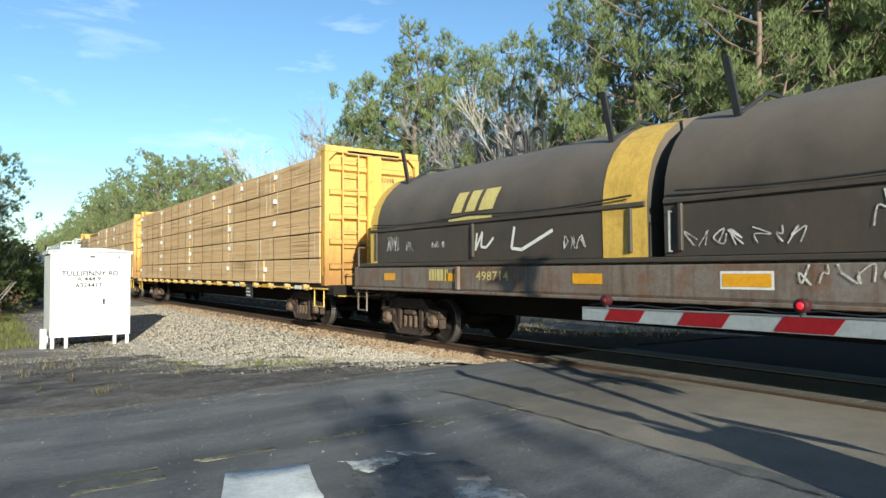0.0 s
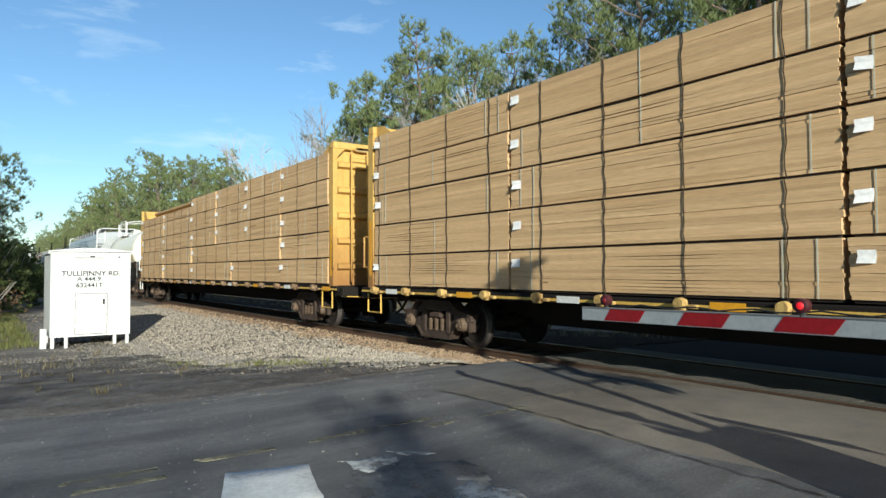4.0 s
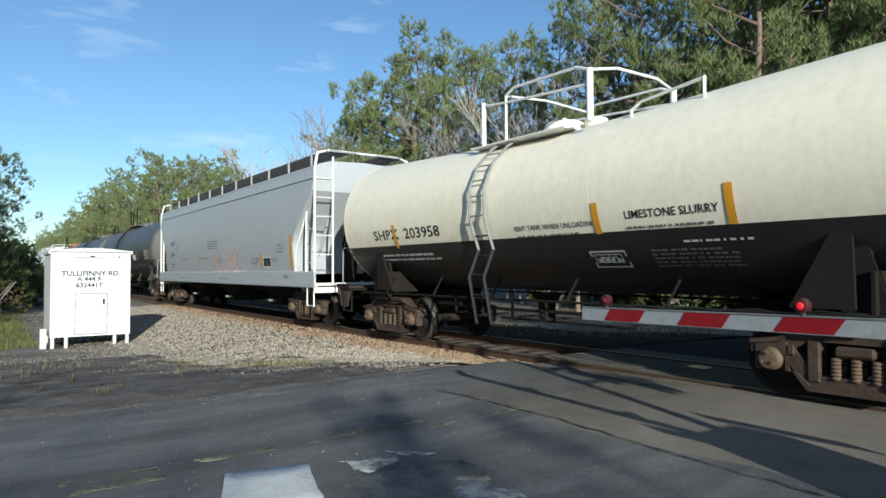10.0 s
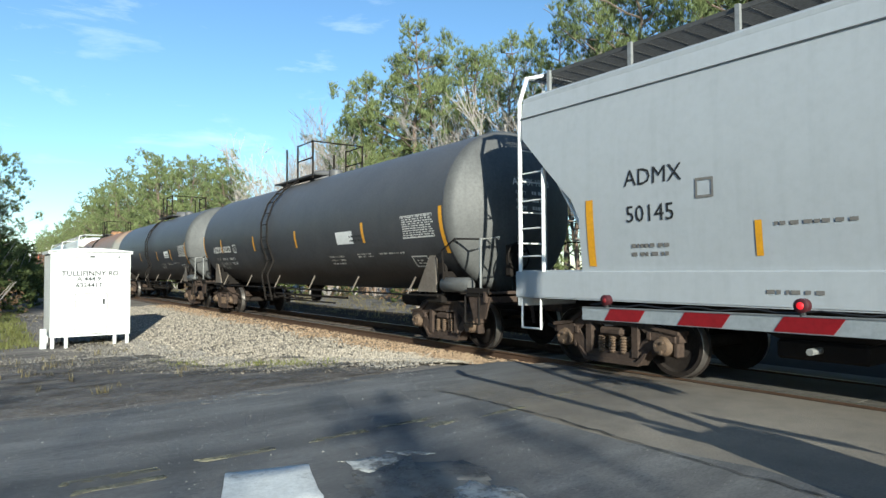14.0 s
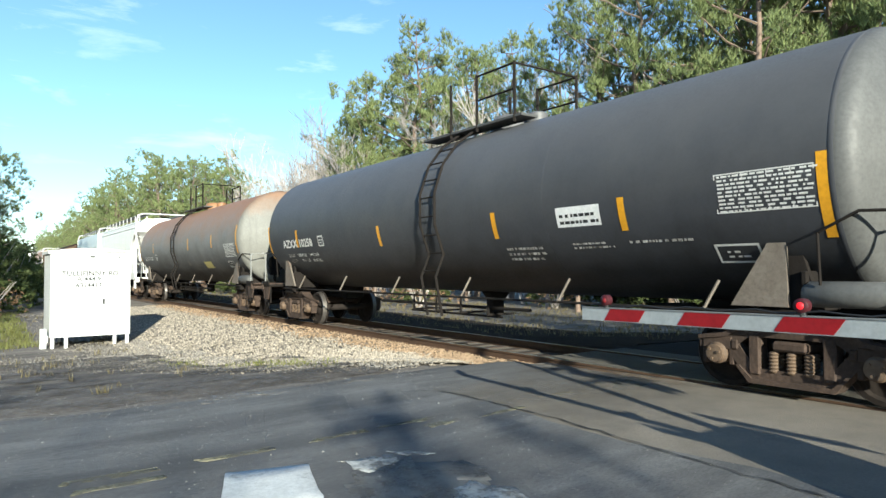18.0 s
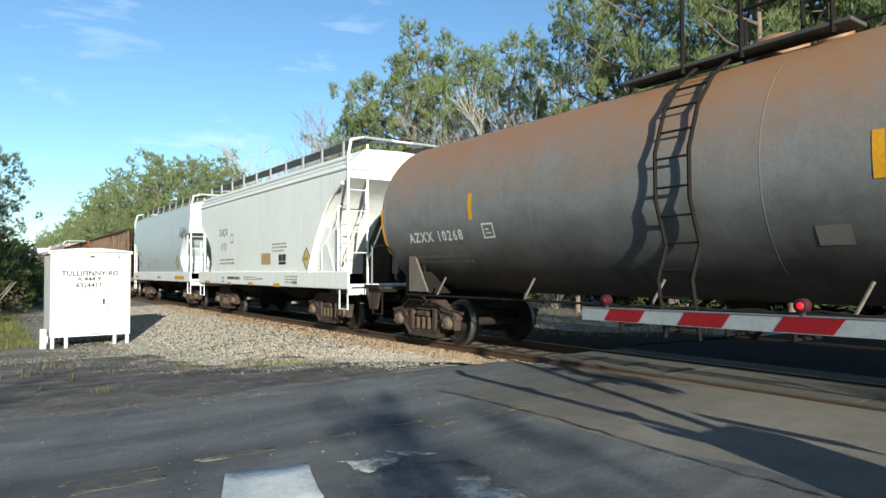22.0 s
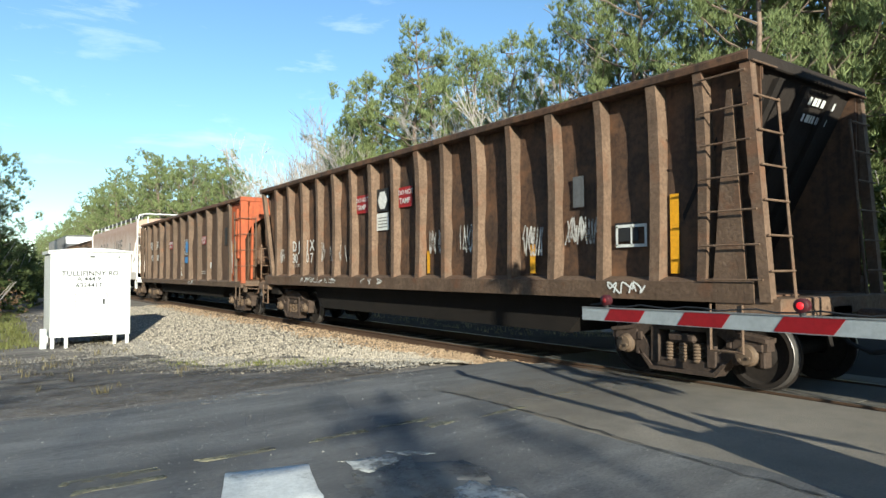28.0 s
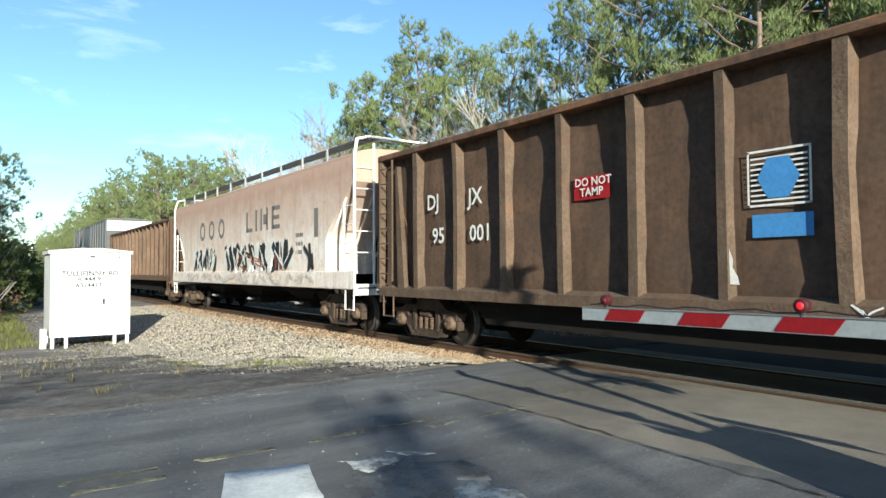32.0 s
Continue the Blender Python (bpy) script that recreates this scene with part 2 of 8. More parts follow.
    greengrass=leafy("green_grass", (0.24, 0.25, 0.08), (0.17, 0.17, 0.07), 0.35),
    # brown soil with dappled tree shade put into its dark patches
    soil=M("dappled_dark_soil", (0.2, 0.178, 0.16), (0.075, 0.066, 0.06), 0.96, scale=0.9, fine=26, bump=0.8, amount=1.0, stretch=(1.2, 0.6, 1.0)),
    # asphalt beyond the rails, its shade put into the base colour
    faroad=M("shade_dark_asphalt", (0.03, 0.029, 0.029), (0.02, 0.0195, 0.02), 0.95, scale=0.7, fine=60, bump=0.5, spec=0.1),
    grass=leafy("winter_grass", (0.26, 0.215, 0.115), (0.18, 0.15, 0.075), 0.4),
    roadwhite=M("worn_white_road_paint", (0.68, 0.68, 0.66), (0.5, 0.5, 0.48), 0.8, scale=3, fine=30, bump=0.3),
    roadgrey=M("dusty_road_paint", (0.33, 0.31, 0.285), (0.22, 0.205, 0.19), 0.85, scale=3, fine=30, bump=0.3),
    roadyellow=M("worn_yellow_road_paint", (0.21, 0.195, 0.12), (0.15, 0.14, 0.11), 0.85, scale=3, fine=30, bump=0.3),
    tar=M("tar_seam", (0.035, 0.034, 0.033), (0.045, 0.043, 0.042), 0.8, scale=4, bump=0.3),
    tanplate=M("tan_placard", (0.5, 0.33, 0.15), (0.42, 0.27, 0.12), 0.7, scale=4, bump=0.02),
    dullred=M("dull_red_board", (0.3, 0.05, 0.04), (0.2, 0.04, 0.03), 0.7, scale=3),
    # newer pale asphalt, made lighter still by sunlight put into its colour
    approach=M("sunlit_pale_asphalt", (0.275, 0.237, 0.19), (0.175, 0.152, 0.125), 0.9, scale=0.55, fine=60, bump=0.6, amount=0.9),
    patch=M("asphalt_patch", (0.17, 0.165, 0.158), (0.13, 0.127, 0.122), 0.9, scale=1.5, fine=55, bump=0.5),
    # ground beyond the track, blackened to imitate the train's shade
    shade_strip=M("dark_shade_strip", (0.05, 0.036, 0.026), (0.022, 0.017, 0.014), 0.95, scale=2.2, fine=26, bump=0.9, amount=1.0, spec=0.1),
    chord=M("dusty_yellow_chord", (0.52, 0.37, 0.17), (0.36, 0.24, 0.115), 0.75, scale=1.4, streak=0.4, rust=0.35, bump=0.15, amount=0.8),
    rustwinch=M("rusty_winch_paint", (0.32, 0.22, 0.12), (0.12, 0.075, 0.045), 0.65, scale=7, rust=0.6, bump=0.2, amount=0.9),
    grit=M("road_grit", (0.26, 0.25, 0.235), (0.16, 0.155, 0.15), 0.92, scale=6, fine=40, island=0.4),
    winch=M("worn_winch_paint", (0.62, 0.44, 0.14), (0.34, 0.2, 0.08), 0.65, scale=7, rust=0.6, bump=0.2, amount=0.9),
    remnant=M("flaking_road_paint", (0.5, 0.5, 0.48), (0.36, 0.355, 0.34), 0.85, scale=4, fine=30, bump=0.3),
    # end sheet with the next car's shadow put into its colour
    endblack=M("shade_black_end_sheet", (0.022, 0.018, 0.016), (0.035, 0.026, 0.021), 0.85, scale=1.2, fine=14, streak=0.4, bump=0.4, spec=0.2),
    concrete=M("crossing_panel", (0.15, 0.135, 0.115), (0.1, 0.09, 0.078), 0.9, scale=0.8, fine=40, bump=0.5),
)


def worn(m, lo, hi, scale):
    """Lets what lies below show through where the coat has worn off."""
    nt = m.node_tree
    n, l = nt.nodes.new, nt.links.new
    tc, noi, r, tr, mx = n("ShaderNodeTexCoord"), n("ShaderNodeTexNoise"), n("ShaderNodeMapRange"), n("ShaderNodeBsdfTransparent"), n("ShaderNodeMixShader")
    noi.inputs["Scale"].default_value, noi.inputs["Detail"].default_value, noi.inputs["Roughness"].default_value = scale, 8.0, 0.75
    r.inputs[1].default_value, r.inputs[2].default_value = lo, hi
    l(tc.outputs["Object"], noi.inputs["Vector"]), l(noi.outputs["Fac"], r.inputs[0]), l(r.outputs[0], mx.inputs[0])
    l(tr.outputs[0], mx.inputs[1]), l(nt.nodes["Principled BSDF"].outputs[0], mx.inputs[2])
    l(mx.outputs[0], nt.nodes["Material Output"].inputs["Surface"])


def fade_in(m, x0, x1):
    """Thins a coat out between two places along x, in ragged patches, to imitate the edge of sunlight."""
    nt = m.node_tree
    n, l = nt.nodes.new, nt.links.new
    tc, noi, sep, ad, r, tr, mx = n("ShaderNodeTexCoord"), n("ShaderNodeTexNoise"), n("ShaderNodeSeparateXYZ"), n("ShaderNodeMath"), n("ShaderNodeMapRange"), n("ShaderNodeBsdfTransparent"), n("ShaderNodeMixShader")
    noi.inputs["Scale"].default_value, noi.inputs["Detail"].default_value = 1.6, 7.0
    ad.operation = "MULTIPLY_ADD"
    ad.inputs[1].default_value = 3.0
    r.inputs[1].default_value, r.inputs[2].default_value = x0 + 1.5, x1 + 1.5
    l(tc.outputs["Object"], noi.inputs["Vector"]), l(tc.outputs["Object"], sep.inputs[0]), l(noi.outputs["Fac"], ad.inputs[0]), l(sep.outputs[0], ad.inputs[2])
    l(ad.outputs[0], r.inputs[0]), l(r.outputs[0], mx.inputs[0]), l(tr.outputs[0], mx.inputs[1]), l(nt.nodes["Principled BSDF"].outputs[0], mx.inputs[2])
    l(mx.outputs[0], nt.nodes["Material Output"].inputs["Surface"])


def knots(m):
    """Dark knots and pith flecks here and there in sawn boards."""
    nt = m.node_tree
    n, l = nt.nodes.new, nt.links.new
    b = nt.nodes["Principled BSDF"]
    tc, mp, vo, r, mx = n("ShaderNodeTexCoord"), n("ShaderNodeMapping"), n("ShaderNodeTexVoronoi"), n("ShaderNodeMapRange"), n("ShaderNodeMix")
    info, off = n("ShaderNodeObjectInfo"), n("ShaderNodeVectorMath")
    off.operation = "MULTIPLY_ADD"
    off.inputs[1].default_value = (53.0, 0.0, 31.0)
    mp.inputs["Scale"].default_value = (0.8, 0.05, 3.0)
    vo.inputs["Scale"].default_value = 1.0
    r.inputs[1].default_value, r.inputs[2].default_value = 0.075, 0.03
    r.inputs[4].default_value = 0.8
    mx.data_type = "RGBA"
    mx.inputs[7].default_value = (0.14, 0.075, 0.035, 1)
    col = b.inputs["Base Color"].links[0].from_socket
    l(tc.outputs["Object"], mp.inputs[0]), l(info.outputs["Random"], off.inputs[0]), l(mp.outputs[0], off.inputs[2]), l(off.outputs[0], vo.inputs["Vector"])
    l(vo.outputs["Distance"], r.inputs[0]), l(r.outputs[0], mx.inputs[0]), l(col, mx.inputs[6]), l(mx.outputs[2], b.inputs["Base Color"])


knots(MAT["lumber"])
# the approach fades out where tree shade would begin
fade_in(MAT["approach"], -7.6, -4.2)
worn(MAT["roadgrey"], 0.5, 0.78, 1.6)
worn(MAT["roadyellow"], 0.4, 0.6, 2.6)
worn(MAT["pink"], 0.3, 0.75, 1.6)
worn(MAT["dryspray"], 0.34, 0.6, 5.0)
worn(MAT["roadwhite"], 0.24, 0.42, 5.0)
worn(MAT["remnant"], 0.38, 0.6, 6.0)
worn(MAT["patch"], 0.3, 0.55, 2.0)
worn(MAT["soil"], 0.44, 0.62, 0.9)


# ---------------------------------------------------------------- mesh building
class Mesh:
    """Gathers vertices and faces for one part."""

    def __init__(self):
        self.v, self.f = [], []

    def quad(self, *pts):
        i = len(self.v)
        self.v += [tuple(p) for p in pts]
        self.f.append(tuple(range(i, i + len(pts))))
        return self

    def box(self, x0, x1, y0, y1, z0, z1, b=0.0):
        """A block with chamfered edges (b metres)."""
        i = len(self.v)
        if b <= 0:
            self.v += [(x, y, z) for z in (z0, z1) for y in (y0, y1) for x in (x0, x1)]
            self.f += [tuple(i + k for k in q) for q in ((0, 2, 3, 1), (4, 5, 7, 6), (0, 1, 5, 4), (2, 6, 7, 3), (0, 4, 6, 2), (1, 3, 7, 5))]
            return self
        lo, hi = (x0, y0, z0), (x1, y1, z1)
        ids = {}
        for cx in (0, 1):
            for cy in (0, 1):
                for cz in (0, 1):
                    c = (cx, cy, cz)
                    for ax in range(3):
                        p = [(hi if c[k] else lo)[k] + (0 if k == ax else (-b if c[k] else b)) for k in range(3)]
                        ids[c, ax] = len(self.v)
                        self.v.append(tuple(p))
        for ax in range(3):
            a, d = [k for k in range(3) if k != ax]
            for s in (0, 1):
                loop = []
                for u, w in ((0, 0), (1, 0), (1, 1), (0, 1)):
                    c = [0, 0, 0]
                    c[ax], c[a], c[d] = s, u, w
                    loop.append(ids[tuple(c), ax])
                self.f.append(tuple(loop if (s == 1) != (ax == 1) else loop[::-1]))
            for s in (0, 1):
                for w in (0, 1):
                    c0, c1 = [0, 0, 0], [0, 0, 0]
                    c0[a] = c1[a] = s
                    c0[d] = c1[d] = w
                    c1[ax] = 1
                    q = (ids[tuple(c0), a], ids[tuple(c1), a], ids[tuple(c1), d], ids[tuple(c0), d])
                    self.f.append(q)
        for c in [(p, q, r) for p in (0, 1) for q in (0, 1) for r in (0, 1)]:
            self.f.append((ids[c, 0], ids[c, 1], ids[c, 2]))
        return self

    def prism(self, prof, x0, x1, axis="x", caps=True):
        """A closed outline pushed along an axis. Outline points: (y, z) along x, (x, z) along y, (x, y) along z."""
        i, n = len(self.v), len(prof)
        for s in (x0, x1):
            for a, b in prof:
                self.v.append((s, a, b) if axis == "x" else (a, s, b) if axis == "y" else (a, b, s))
        for k in range(n):
            m = (k + 1) % n
            self.f.append((i + k, i + m, i + n + m, i + n + k))
        if caps:
            self.f += [tuple(range(i + n - 1, i - 1, -1)), tuple(range(i + n, i + 2 * n))]
        return self

    def rod(self, p, q, r, r2=None, seg=8, caps=True):
        p, q = Vector(p), Vector(q)
        d = (q - p).normalized()
        u = d.cross(Vector((0, 0, 1)) if abs(d.z) < 0.9 else Vector((1, 0, 0))).normalized()
        w = d.cross(u)
        i = len(self.v)
        r2 = r if r2 is None else r2
        for c, rad in ((p, r), (q, r2)):
            for k in range(seg):
                a = 2 * math.pi * k / seg
                self.v.append(tuple(c + (u * math.cos(a) + w * math.sin(a)) * rad))
        for k in range(seg):
            m = (k + 1) % seg
            self.f.append((i + k, i + m, i + seg + m, i + seg + k))
        if caps:
            self.f += [tuple(range(i + seg - 1, i - 1, -1)), tuple(range(i + seg, i + 2 * seg))]
        return self

    def pipe(self, pts, r, seg=6):
        pts = [Vector(p) for p in pts]
        n, rings = len(pts), []
        for k, p in enumerate(pts):
            a, b = pts[max(k - 1, 0)], pts[min(k + 1, n - 1)]
            d = (b - p).normalized() + (p - a).normalized() if 0 < k < n - 1 else b - a
            d = d.normalized() if d.length > 1e-6 else Vector((0, 0, 1))
            u = d.cross(Vector((0.31, 0.9, 0.17))).normalized()
            w = d.cross(u)
            q = r
            if 0 < k < n - 1:       # wider ring across a bend, so that the pipe keeps its girth
                q = r / max(0.55, abs(d.dot((b - p).normalized())))
            rings.append([p + (u * math.cos(6.2832 * j / seg) + w * math.sin(6.2832 * j / seg)) * q for j in range(seg)])
        self.loft(rings)
        i = len(self.v) - seg * n
        self.f += [tuple(range(i + seg - 1, i - 1, -1)), tuple(range(i + seg * (n - 1), i + seg * n))]
        return self

    def lathe(self, prof, seg=32, axis="x", c=(0, 0, 0), a0=0.0, a1=2 * math.pi):
        """Turns an outline of (along, radius) round an axis through c. Angle 0 looks to -y, 90 degrees up."""
        i, n = len(self.v), len(prof)
        full = abs(a1 - a0 - 2 * math.pi) < 1e-6
        cols = seg if full else seg + 1
        for k in range(cols):
            a = a0 + (a1 - a0) * k / seg
            ca, sa = -math.cos(a), math.sin(a)
            for s, r in prof:
                if axis == "x":
                    self.v.append((c[0] + s, c[1] + r * ca, c[2] + r * sa))
                elif axis == "y":
                    self.v.append((c[0] + r * ca, c[1] + s, c[2] + r * sa))
                else:
                    self.v.append((c[0] + r * ca, c[1] + r * sa, c[2] + s))
        for k in range(seg):
            m = (k + 1) % cols
            for j in range(n - 1):
                self.f.append((i + k * n + j, i + k * n + j + 1, i + m * n + j + 1, i + m * n + j))
        return self

    def loft(self, rings, close=True):
        """Skins equal-length rings of points."""
        i, n = len(self.v), len(rings[0])
        for r in rings:
            self.v += [tuple(p) for p in r]
        for a in range(len(rings) - 1):
            for k in range(n if close else n - 1):
                m = (k + 1) % n
                self.f.append((i + a * n + k, i + a * n + m, i + (a + 1) * n + m, i + (a + 1) * n + k))
        return self

    def add(self, other, m=None):
        i = len(self.v)
        self.v += [tuple(m @ Vector(p)) for p in other.v] if m else other.v
        self.f += [tuple(i + k for k in q) for q in other.f]
        return self

    def data(self, name, material, smooth=None):
        me = bpy.data.meshes.new(name)
        me.from_pydata(self.v, [], self.f)
        bm = bmesh.new()
        bm.from_mesh(me)
        if len(bm.faces) < 60000:
            bmesh.ops.recalc_face_normals(bm, faces=bm.faces)
        bm.to_mesh(me)
        bm.free()
        me.materials.append(material)
        if smooth:
            me.polygons.foreach_set("use_smooth", [True] * len(me.polygons))
            me.set_sharp_from_angle(angle=radians(smooth))
        return me


def part(name, mesh, material, parent=None, label="", smooth=None, at=None):
    """Links a Mesh (or ready mesh data) as one object under a thing or a part."""
    me = mesh.data(name, material, smooth) if isinstance(mesh, Mesh) else mesh
    ob = new(name, me)
    if parent is not None:
        ob.parent = parent
    if at is not None:
        ob.matrix_basis = at
    if label:
        ob["label"] = label
    return ob


def empty(name, at=None):
    ob = new(name)
    ob.empty_display_size = 0.3
    if at is not None:
        ob.matrix_world = at
    return ob


def letters(text, size, wide=1.0, bold=0.005, space=1.0):
    """The flat mesh of a word in the built-in font: Mesh in x (along) and z (up), lower left corner at 0."""
    cu = bpy.data.curves.new("word", "FONT")
    cu.body, cu.size, cu.resolution_u = text, size, 2
    cu.offset = size * bold
    cu.space_character = space
    ob = bpy.data.objects.new("word", cu)
    me = bpy.data.meshes.new_from_object(ob)
    g = Mesh()
    g.v = [(p.co.x * wide, 0.0, p.co.y) for p in me.vertices]
    g.f = [tuple(p.vertices) for p in me.polygons]
    bpy.data.objects.remove(ob)
    bpy.data.curves.remove(cu)
    bpy.data.meshes.remove(me)
    return g


def on_flat(g, x, y, z, slope=0.0):
    """Moves flat lettering to a side wall that faces -y; slope: how far y leans out per metre of height."""
    g.v = [(p[0] + x, y + slope * p[2] + p[1], p[2] + z) for p in g.v]
    return g


def on_round(g, x, z, zc, r, off=0.0045):
    """Wraps flat lettering round a tank lying along x."""
    out = []
    for p in g.v:
        a = math.asin(max(-1, min(1, (z - zc) / r))) + p[2] / r
        out.append((p[0] + x, -(r + off) * math.cos(a) + p[1], zc + (r + off) * math.sin(a)))
    g.v = out
    return g


def bars(rows, x, z, w, h, rnd, gap=0.45, fill=0.8):
    """Rows of short bars in place of small writing."""
    g = Mesh()
    for r in range(rows):
        zz = z - r * h / max(1, rows)
        xx = 0.0
        while xx < w * (fill + (1 - fill) * rnd.random()):
            d = rnd.uniform(0.025, 0.1)
            g.quad((x + xx, 0, zz), (x + xx + d, 0, zz), (x + xx + d, 0, zz + h / rows * gap), (x + xx, 0, zz + h / rows * gap))
            xx += d + rnd.choice((0.018, 0.018, 0.05))
    return g


def plate(x0, x1, z0, z1, nx=1):
    g = Mesh()
    for k in range(nx):
        a, b = x0 + (x1 - x0) * k / nx, x0 + (x1 - x0) * (k + 1) / nx
        g.quad((a, 0, z0), (b, 0, z0), (b, 0, z1), (a, 0, z1))
    return g


def scrawl(points, width):
    """A painted stroke: a flat ribbon along points (x, z)."""
    g = Mesh()
    for k, ((a, b), (c, d)) in enumerate(zip(points, points[1:])):
        n = Vector((-(d - b), c - a))
        n = n.normalized() * width / 2 if n.length else n
        y = -0.0004 * (k % 9)
        g.quad((a - n.x, y, b - n.y), (c - n.x, y, d - n.y), (c + n.x, y, d + n.y), (a + n.x, y, b + n.y))
    return g


def bubbles(rnd, x, z, w, h, n, width):
    """Fat rounded outlines side by side, as a sprayed tag leaves them; no letters."""
    g = Mesh()
    for k in range(n):
        c, d = x + w * (k + 0.5) / n, w / n * 0.56
        ph, lob = rnd.random() * 6.28, rnd.choice((2, 3, 3))
        pts = []
        for i in range(25):
            a = 6.2832 * i / 24
            q = 1 + 0.22 * math.sin(lob * a + ph)
            pts.append((c + d * q * math.cos(a), z + h / 2 + h * 0.5 * q * math.sin(a)))
        g.add(scrawl(pts, width))
        g.add(scrawl([(c - d * 0.35, z + h * (0.35 + 0.3 * rnd.random())), (c, z + h * 0.5), (c + d * 0.4, z + h * (0.4 + 0.3 * rnd.random()))], width * 0.8))
    return g


def framed(x, z, w, h, t=0.03):
    """An open square of four painted lines."""
    g = Mesh()
    for a, b, c, d in ((0, w, 0, t), (0, w, h - t, h), (0, t, t, h - t), (w - t, w, t, h - t)):
        g.quad((x + a, 0, z + c), (x + b, 0, z + c), (x + b, 0, z + d), (x + a, 0, z + d))
    return g


def squiggle(rnd, x, z, w, h, n, width=0.035):
    """A run of made-up strokes and hooks, as spray paint leaves them; no letters."""
    g = Mesh()
    for k in range(n):
        c, d = x + w * k / n, w / n
        pts = [Vector((c + d * rnd.uniform(-0.1, 1.1), z + h * q)) for q in rnd.choice(((1, 0.1, 0.6, 0), (0.2, 1, 0.5, 0.1, 0.7), (0.9, 0.5, 0, 0.2), (0, 0.95, 0.4, 0.9, 0.05), (1, 0.55, 0.6, 0.1)))]
        q = []
        for i in range(len(pts) - 1):
            p0, p1, p2, p3 = pts[max(0, i - 1)], pts[i], pts[i + 1], pts[min(len(pts) - 1, i + 2)]
            for j in range(6):
                t = j / 6
                q.append(0.5 * ((2 * p1) + (p2 - p0) * t + (2 * p0 - 5 * p1 + 4 * p2 - p3) * t * t + (3 * p1 - p0 - 3 * p2 + p3) * t ** 3))
        q.append(pts[-1])
        g.add(scrawl([tuple(v) for v in q], width * rnd.uniform(0.75, 1.2)))
    return g
# ---------------------------------------------------------------- ground, road, track
def smooth01(a, b, x):
    u = max(0.0, min(1.0, (x - a) / (b - a)))
    return u * u * (3 - 2 * u)


def height(x, y):
    """The lie of the land: level with the rails at the crossing, lower away from it."""
    off = max(smooth01(-8.6, -15.0, x), smooth01(3.0, 8.0, x))
    road = -0.04 - 0.12 * smooth01(1.8, 8.0, abs(y)) - 0.25 * smooth01(9, 40, abs(y))
    land = -0.42 - 0.1 * math.sin(x * 0.05 + 1) * math.cos(y * 0.07)
    bed = smooth01(4.8, 1.9, abs(y)) * 0.22
    return road * (1 - off) + (land + bed) * off


def stone_edge(x):
    """How far from the line the ballast reaches at x: a slanting edge towards the shed."""
    return -2.5 - 3.6 * (1 - math.exp((x + 9.2) / 4.2)) - 0.3 * noise.noise((x * 0.8, 2, 2)) - 0.2 * noise.noise((x * 3.1, 5, 2)) - 0.12 * noise.noise((x * 8.7, 1, 2))


def bed(x, y):
    """Top of the ballast on the near side."""
    e = stone_edge(x)
    u = smooth01(-1.35, e, y)
    return -0.17 * (1 - u) + (height(x, e) - 0.018) * u


def build_ground():
    xs = [-900, -600, -400, -250, -170, -120, -90, -70, -55, -45] + [-40 + 0.8 * k for k in range(60)] + [9, 12, 18, 28, 45, 70, 120, 250, 600]
    ys = [-600, -300, -150, -90, -60, -40, -30, -24, -20] + [-17 + 0.7 * k for k in range(49)] + [19, 24, 32, 45, 70, 120, 250, 600]
    g = Mesh()
    for y in ys:
        for x in xs:
            z = height(x, y) - 0.03 + 0.02 * noise.noise((x * 0.7, y * 0.7, 3)) - 0.02 * (abs(y) < 4.5)
            if x < -8.6 and stone_edge(x) + 0.45 < y < 2:
                z = min(z, bed(x, y) - 0.07)
            g.v.append((x, y, z))
    n = len(xs)
    g.f = [(j * n + i, j * n + i + 1, (j + 1) * n + i + 1, (j + 1) * n + i) for j in range(len(ys) - 1) for i in range(n - 1)]
    ob = part("ground", g, MAT["earth"], smooth=60)
    tagged(ob, "bare brown winter earth with sparse grass", "ground", kind="structure")


build_ground()


def road_left(y):
    """The ragged paved edge, flaring out away from the line."""
    return -8.35 + 0.05 * (y + 1) + 0.16 * noise.noise((0, y * 0.9, 5))


def build_road():
    g = Mesh()
    ys = [-60, -45, -35, -28, -22, -18, -15] + [-13 + 0.35 * k for k in range(33)] + [-1.35]
    n = 26
    for y in ys:
        a, b = road_left(y), -1.5 + 0.12 * noise.noise((3, y * 0.9, 5))
        for k in range(n):
            x = a + (b - a) * k / (n - 1)
            g.v.append((x, y, height(x, y) + (-0.012 if k in (0, n - 1) else 0.012) + 0.008 * noise.noise((x * 0.6, y * 0.6, 9))))
    g.f = [(j * n + i, j * n + i + 1, (j + 1) * n + i + 1, (j + 1) * n + i) for j in range(len(ys) - 1) for i in range(n - 1)]
    ob = part("road", g, MAT["asphalt"], smooth=60)
    tagged(ob, "worn grey asphalt country road up to the rails", "road", kind="structure")
    # far half of the road, coloured dark as if shaded
    g = Mesh()
    for k in range(8):
        for j in range(9):
            x, y = -8.3 + 6.7 * j / 8, 1.35 + 60 * (k / 7) ** 2
            g.v.append((x, y, height(x, y) + 0.012))
    g.f = [(j * 9 + i, j * 9 + i + 1, (j + 1) * 9 + i + 1, (j + 1) * 9 + i) for j in range(7) for i in range(8)]
    tagged(part("road", g, MAT["faroad"], smooth=60), "asphalt road beyond the rails, shade put into its dark colour", "road", kind="structure")


build_road()


def build_shoulder():
    """Trodden soil and rotted leaves between the paved edge and the shed; its dark patches also imitate dappled shade.
    """
    g = Mesh()
